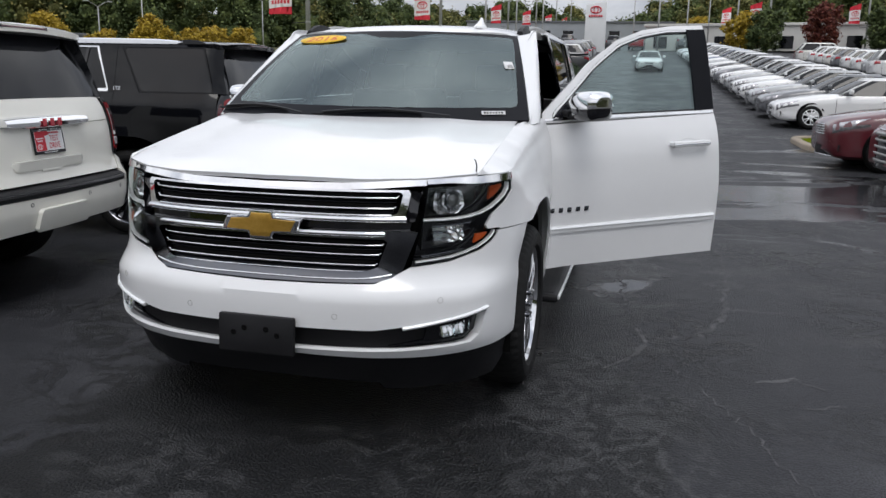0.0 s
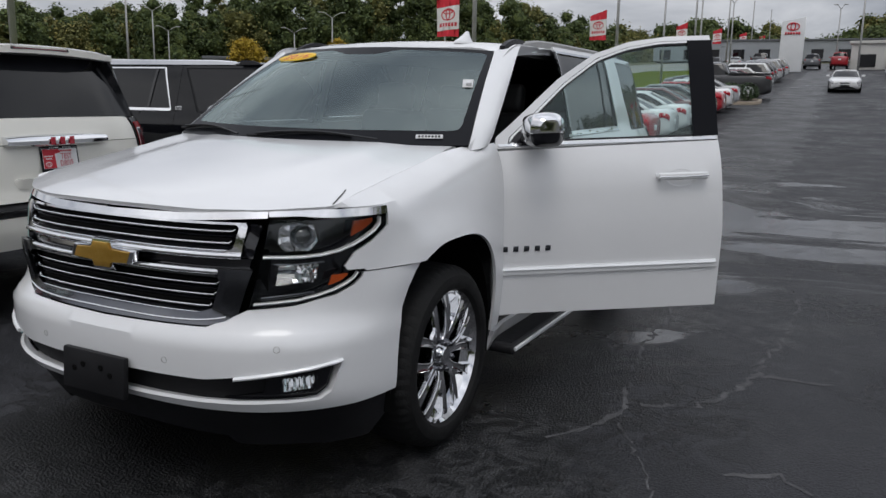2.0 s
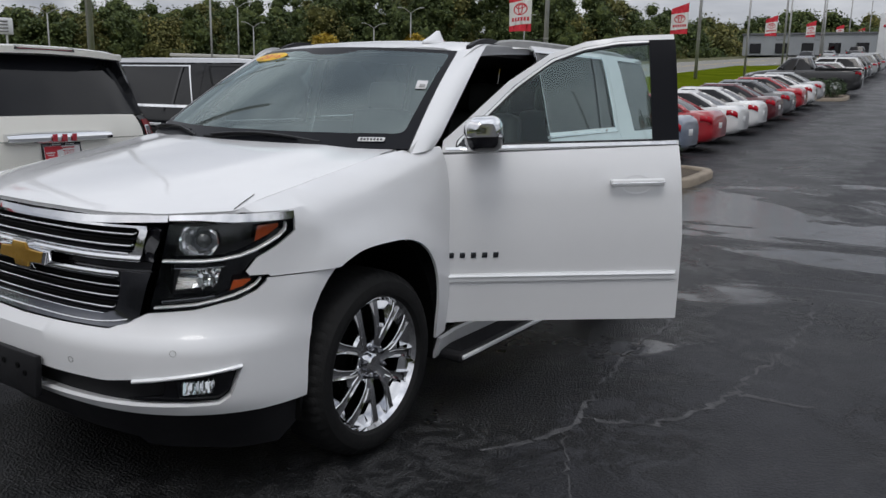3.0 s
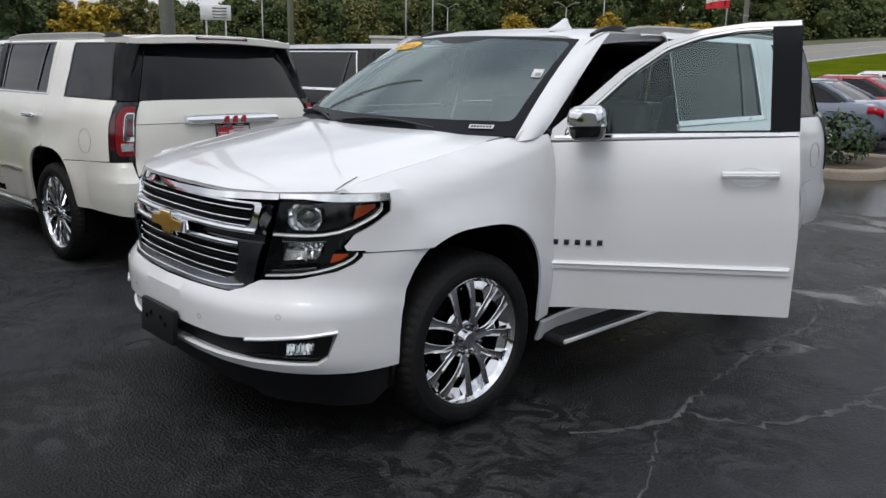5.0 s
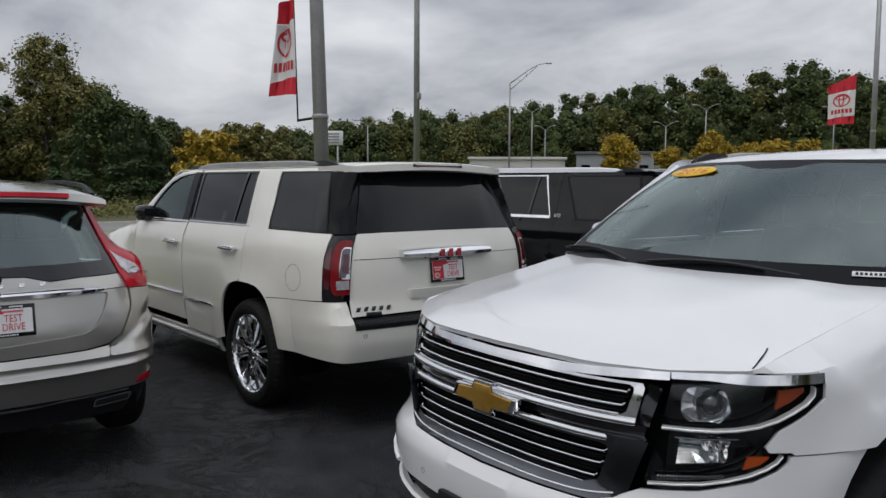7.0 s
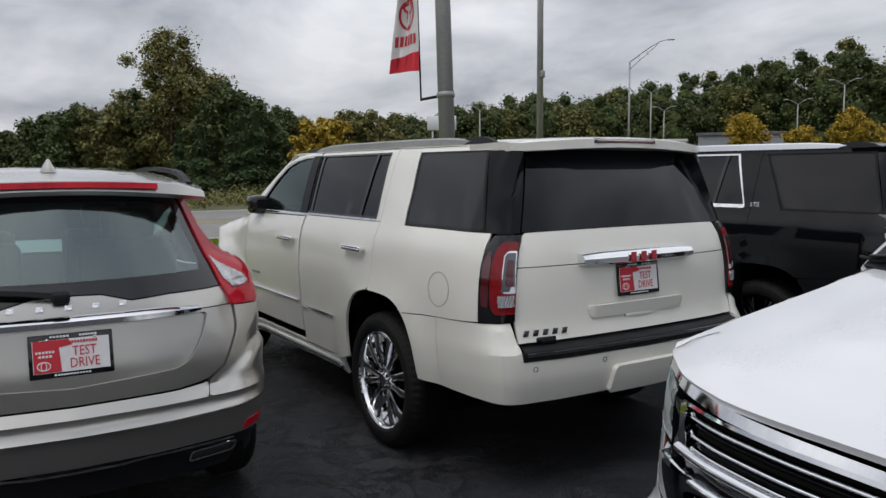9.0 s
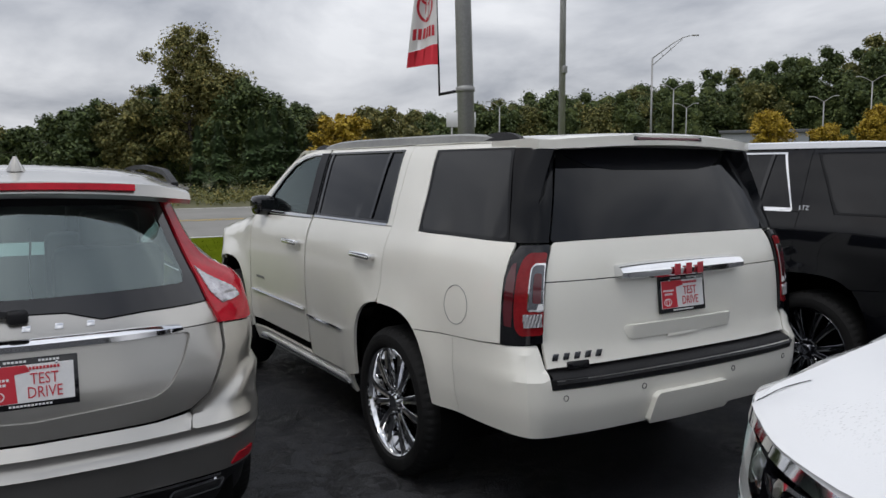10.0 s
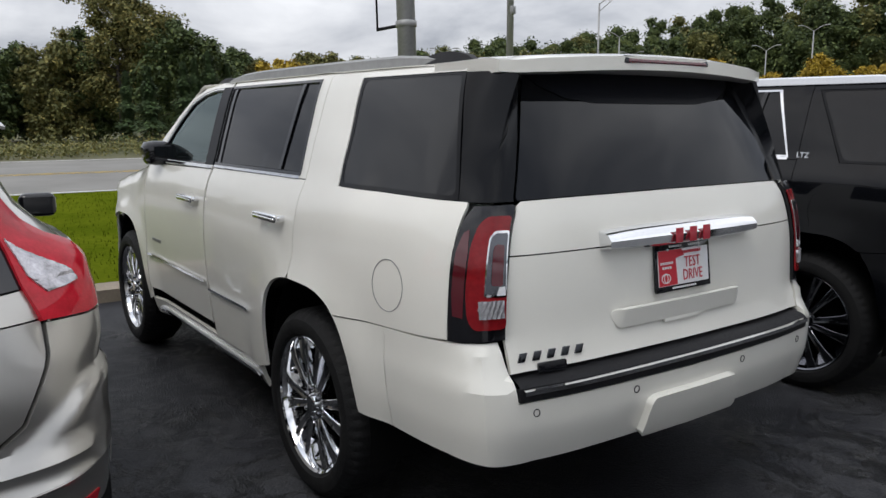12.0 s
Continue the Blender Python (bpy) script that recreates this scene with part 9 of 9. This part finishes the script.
def flag_pole(x, y, h, r, zf, side, w, fh, seed, lean=0.0, fold=0.0, label="tall steel pole with a red and white banner"):
    """A light pole with an arm that holds a banner on an upright rod."""
    z = ground_z(x, y)
    p = thing("banner_pole", pose(x, y, z, 0, lean, 0), label, "pole", "banner poles")
    bm = bmesh.new()
    tube(bm, [(0, 0, -0.1), (0, 0, h * 0.5), (0, 0, h)], r, 12, r * 0.72)
    part("pole", bm, M_STEEL, p)
    bm = bmesh.new()
    lathe(bm, [(zf - 0.04, r * 0.98), (zf - 0.035, r * 1.06), (zf + 0.035, r * 1.06), (zf + 0.04, r * 0.98)], 12, axis="Z")
    part("clamp", bm, M_STEEL, p)
    a = radians(side)
    e = Vector((math.cos(a), math.sin(a), 0)) * (w * 0.62 + r)
    bm = bmesh.new()
    tube(bm, [(0, 0, zf), (e.x, e.y, zf - 0.02)], 0.022, 8)
    part("arm", bm, M_PLASTIC, p)
    bm = bmesh.new()
    tube(bm, [(e.x, e.y, zf - 0.04), (e.x, e.y, zf + fh + 0.45)], 0.014, 8, 0.008)
    part("rod", bm, M_PLASTIC, p)
    flag_cloth(p, (e.x, e.y, zf + 0.40), w, fh, side + 12, seed, fold)
    return p


flag_pole(-10.25, 7.75, 10.5, 0.125, 2.78, 205, 0.52, 1.75, 1, -3.0, 0.72)
for k, (x, y) in enumerate([(-15.9, 39.7), (-14.6, 64), (-14.5, 100), (-14.5, 130), (-14.5, 165), (-14.5, 205)]):
    flag_pole(x, y, 11.5, 0.13, 3.1, 175, 1.25, 2.3, 20 + k)
for k, (x, y) in enumerate([(24, 62), (15, 96), (27, 104), (14.5, 120)]):
    flag_pole(x, y, 11, 0.12, 3.0, 180, 1.25, 2.3, 40 + k)


def lamp_post(az, d, h, arms, label, rise=0.5):
    x, y = polar(az, d)
    p = thing("street_lamp", Matrix.Translation((x, y, ground_z(x, y))), label, "lamp", "street lamps")
    bm = bmesh.new()
    tube(bm, [(0, 0, -0.1), (0, 0, h)], 0.085, 8, 0.06)
    part("pole", bm, M_STEEL, p)
    c, s = math.cos(radians(-az)), math.sin(radians(-az))
    for g in arms:
        bm = bmesh.new()
        at = lambda t, z: Vector((c * g * t, s * g * t, h + z))
        tube(bm, [at(0, -0.05), at(0.45, rise * 0.62), at(0.72, rise * 0.92), at(0.9, rise)], 0.038, 6, 0.03)
        if abs(g) > 2:
            tube(bm, [at(0, -0.55), at(0.35, rise * 0.22), at(0.70, rise * 0.84)], 0.028, 6)
            for t in (0.2, 0.4):
                tube(bm, [at(t, rise * 1.35 * t), at(t + 0.05, rise * 1.25 * t - 0.32)], 0.018, 5)
        part("arm", bm, M_STEEL, p)
        bm = bmesh.new()
        box(bm, (0.50, 0.20, 0.09), Matrix.Translation(at(1.0, rise)) @ Matrix.Rotation(radians(-az), 4, "Z"), 0.03, 2)
        part("lantern", bm, M_STEEL, p)
    return p


def plain_pole(x, y, h, r, label):
    p = thing("utility_pole", Matrix.Translation((x, y, ground_z(x, y))), label, "pole")
    bm = bmesh.new()
    tube(bm, [(0, 0, -0.1), (0, 0, h)], r, 10, r * 0.7)
    part("pole", bm, M_STEEL, p)
    bm = bmesh.new()
    box(bm, (0.12, 0.12, 0.2), Matrix.Translation((r, 0, 4.2)), 0.02, 2)
    part("junction_box", bm, M_STEEL, p)


plain_pole(-18.3, 15.4, 13, 0.10, "slim grey steel pole by the road")
lamp_post(-46.9, 60, 8.3, (2.9,), "street lamp with one long trussed arm", 1.45)
for az, d, h in ((-57.4, 80, 6.4), (-45.4, 84, 7.6), (-44.5, 100, 6.4), (-36.0, 90, 5.9), (-33.3, 84, 7.2), (-25.4, 100, 7.4)):
    lamp_post(az, d, h, (1.15, -1.15), "street lamp with two rising arms")
for az, d in ((-9.5, 60), (-7.4, 75), (-5.6, 88), (2.6, 66), (4.3, 84), (5.6, 100), (0.6, 110)):
    lamp_post(az, d, 7.2, (0.55, -0.55), "car park lamp with twin lanterns")

# pylon sign
M_SIGN = mottled(material("white_sign_panel", (0.70, 0.71, 0.72), 0.4), (0.64, 0.65, 0.66), (0.72, 0.73, 0.74), 1.0, 30.0)
sx, sy = -4.0, 101.0
pylon = thing("pylon_sign", Matrix.Translation((sx, sy, ground_z(sx, sy))), "tall white pylon sign with a red device", "sign")
bm = bmesh.new()
slab(bm, [(-1.25, 0), (1.25, 0), (1.28, 6.0), (-1.18, 5.55)], Matrix.Rotation(radians(90), 4, "X") @ Matrix.Translation((0, 0, -0.25)), 0.5, 0.04)
part("panel", bm, M_SIGN, pylon)
bm = bmesh.new()
for a, b in ((0.62, 0.40), (0.24, 0.37)):
    tube(bm, [(a * math.cos(t), -0.30, 4.95 + b * math.sin(t)) for t in np.linspace(0, 2 * math.pi, 28)], 0.06, 6, caps=False)
part("device", bm, M_FLAG_RED, pylon)
for k in range(6):
    bm = bmesh.new()
    box(bm, (0.20, 0.06, 0.26), Matrix.Translation((-0.70 + 0.28 * k, -0.30, 4.22)))
    part("word_bar", bm, M_FLAG_RED, pylon)

M_WALL_W = mottled(material("pale_render", (0.55, 0.54, 0.51), 0.8), (0.46, 0.45, 0.43), (0.60, 0.59, 0.56), 0.3, 8.0)
M_WALL_G = mottled(material("grey_sheet_wall", (0.26, 0.28, 0.30), 0.6), (0.22, 0.235, 0.25), (0.30, 0.32, 0.34), 0.3, 8.0)
M_ROOFING = material("dark_roofing", (0.10, 0.105, 0.115), 0.7)


def shed(az, d, w, depth, h, mat, label, doors=3, turn=0.0):
    x, y = polar(az, d)
    b = thing("building", pose(x, y, ground_z(x, y) - 0.1, 0, 0, -az + turn), label, "building")
    bm = bmesh.new()
    box(bm, (w, depth, h), Matrix.Translation((0, 0, h / 2)))
    part("wall", bm, mat, b, smooth=False)
    bm = bmesh.new()
    box(bm, (w + 0.5, depth + 0.5, 0.35), Matrix.Translation((0, 0, h + 0.17)), 0.05, 1)
    part("roof", bm, M_ROOFING if mat is M_WALL_G else M_WALL_W, b, smooth=False)
    for k in range(doors):
        bm = bmesh.new()
        box(bm, (w / doors * 0.45, 0.10, h * 0.5), Matrix.Translation((-w / 2 + w / doors * (k + 0.5), -depth / 2 - 0.03, h * 0.34)))
        part("window", bm, M_PRIVACY, b, smooth=False)
    return b


shed(-39.5, 99, 9, 8, 3.0, M_WALL_G, "low grey commercial building", 4)
shed(-46.5, 103, 12, 8, 2.7, M_WALL_W, "long low pale commercial building", 5)
shed(-70.2, 78, 9, 6, 3.0, M_WALL_G, "low grey metal building", 3)
shed(10.5, 112, 34, 10, 3.0, M_WALL_W, "long low pale building behind the lot", 9)
shed(20.5, 118, 26, 10, 3.0, M_WALL_W, "long low pale building behind the lot", 7)
shed(-4.0, 165, 40, 10, 3.6, M_WALL_G, "wide grey building on the rise", 9)
# white roadside board
x, y = polar(-60.2, 52)
board = thing("roadside_sign", pose(x, y, ground_z(x, y), 0, 0, 60.2), "white roadside board on posts", "sign")
bm = bmesh.new()
box(bm, (1.9, 0.15, 0.95), Matrix.Translation((0, 0, 4.1)), 0.02, 1)
part("board", bm, M_SIGN, board)
for xx in (-0.6, 0.6):
    bm = bmesh.new()
    tube(bm, [(xx, 0, 0), (xx, 0, 3.8)], 0.06, 8)
    part("post", bm, M_STEEL, board)
for k in range(4):
    bm = bmesh.new()
    box(bm, (0.9, 0.02, 0.10), Matrix.Translation((0.25, -0.085, 4.38 - 0.19 * k)))
    part("word_bar", bm, M_STEEL, board)
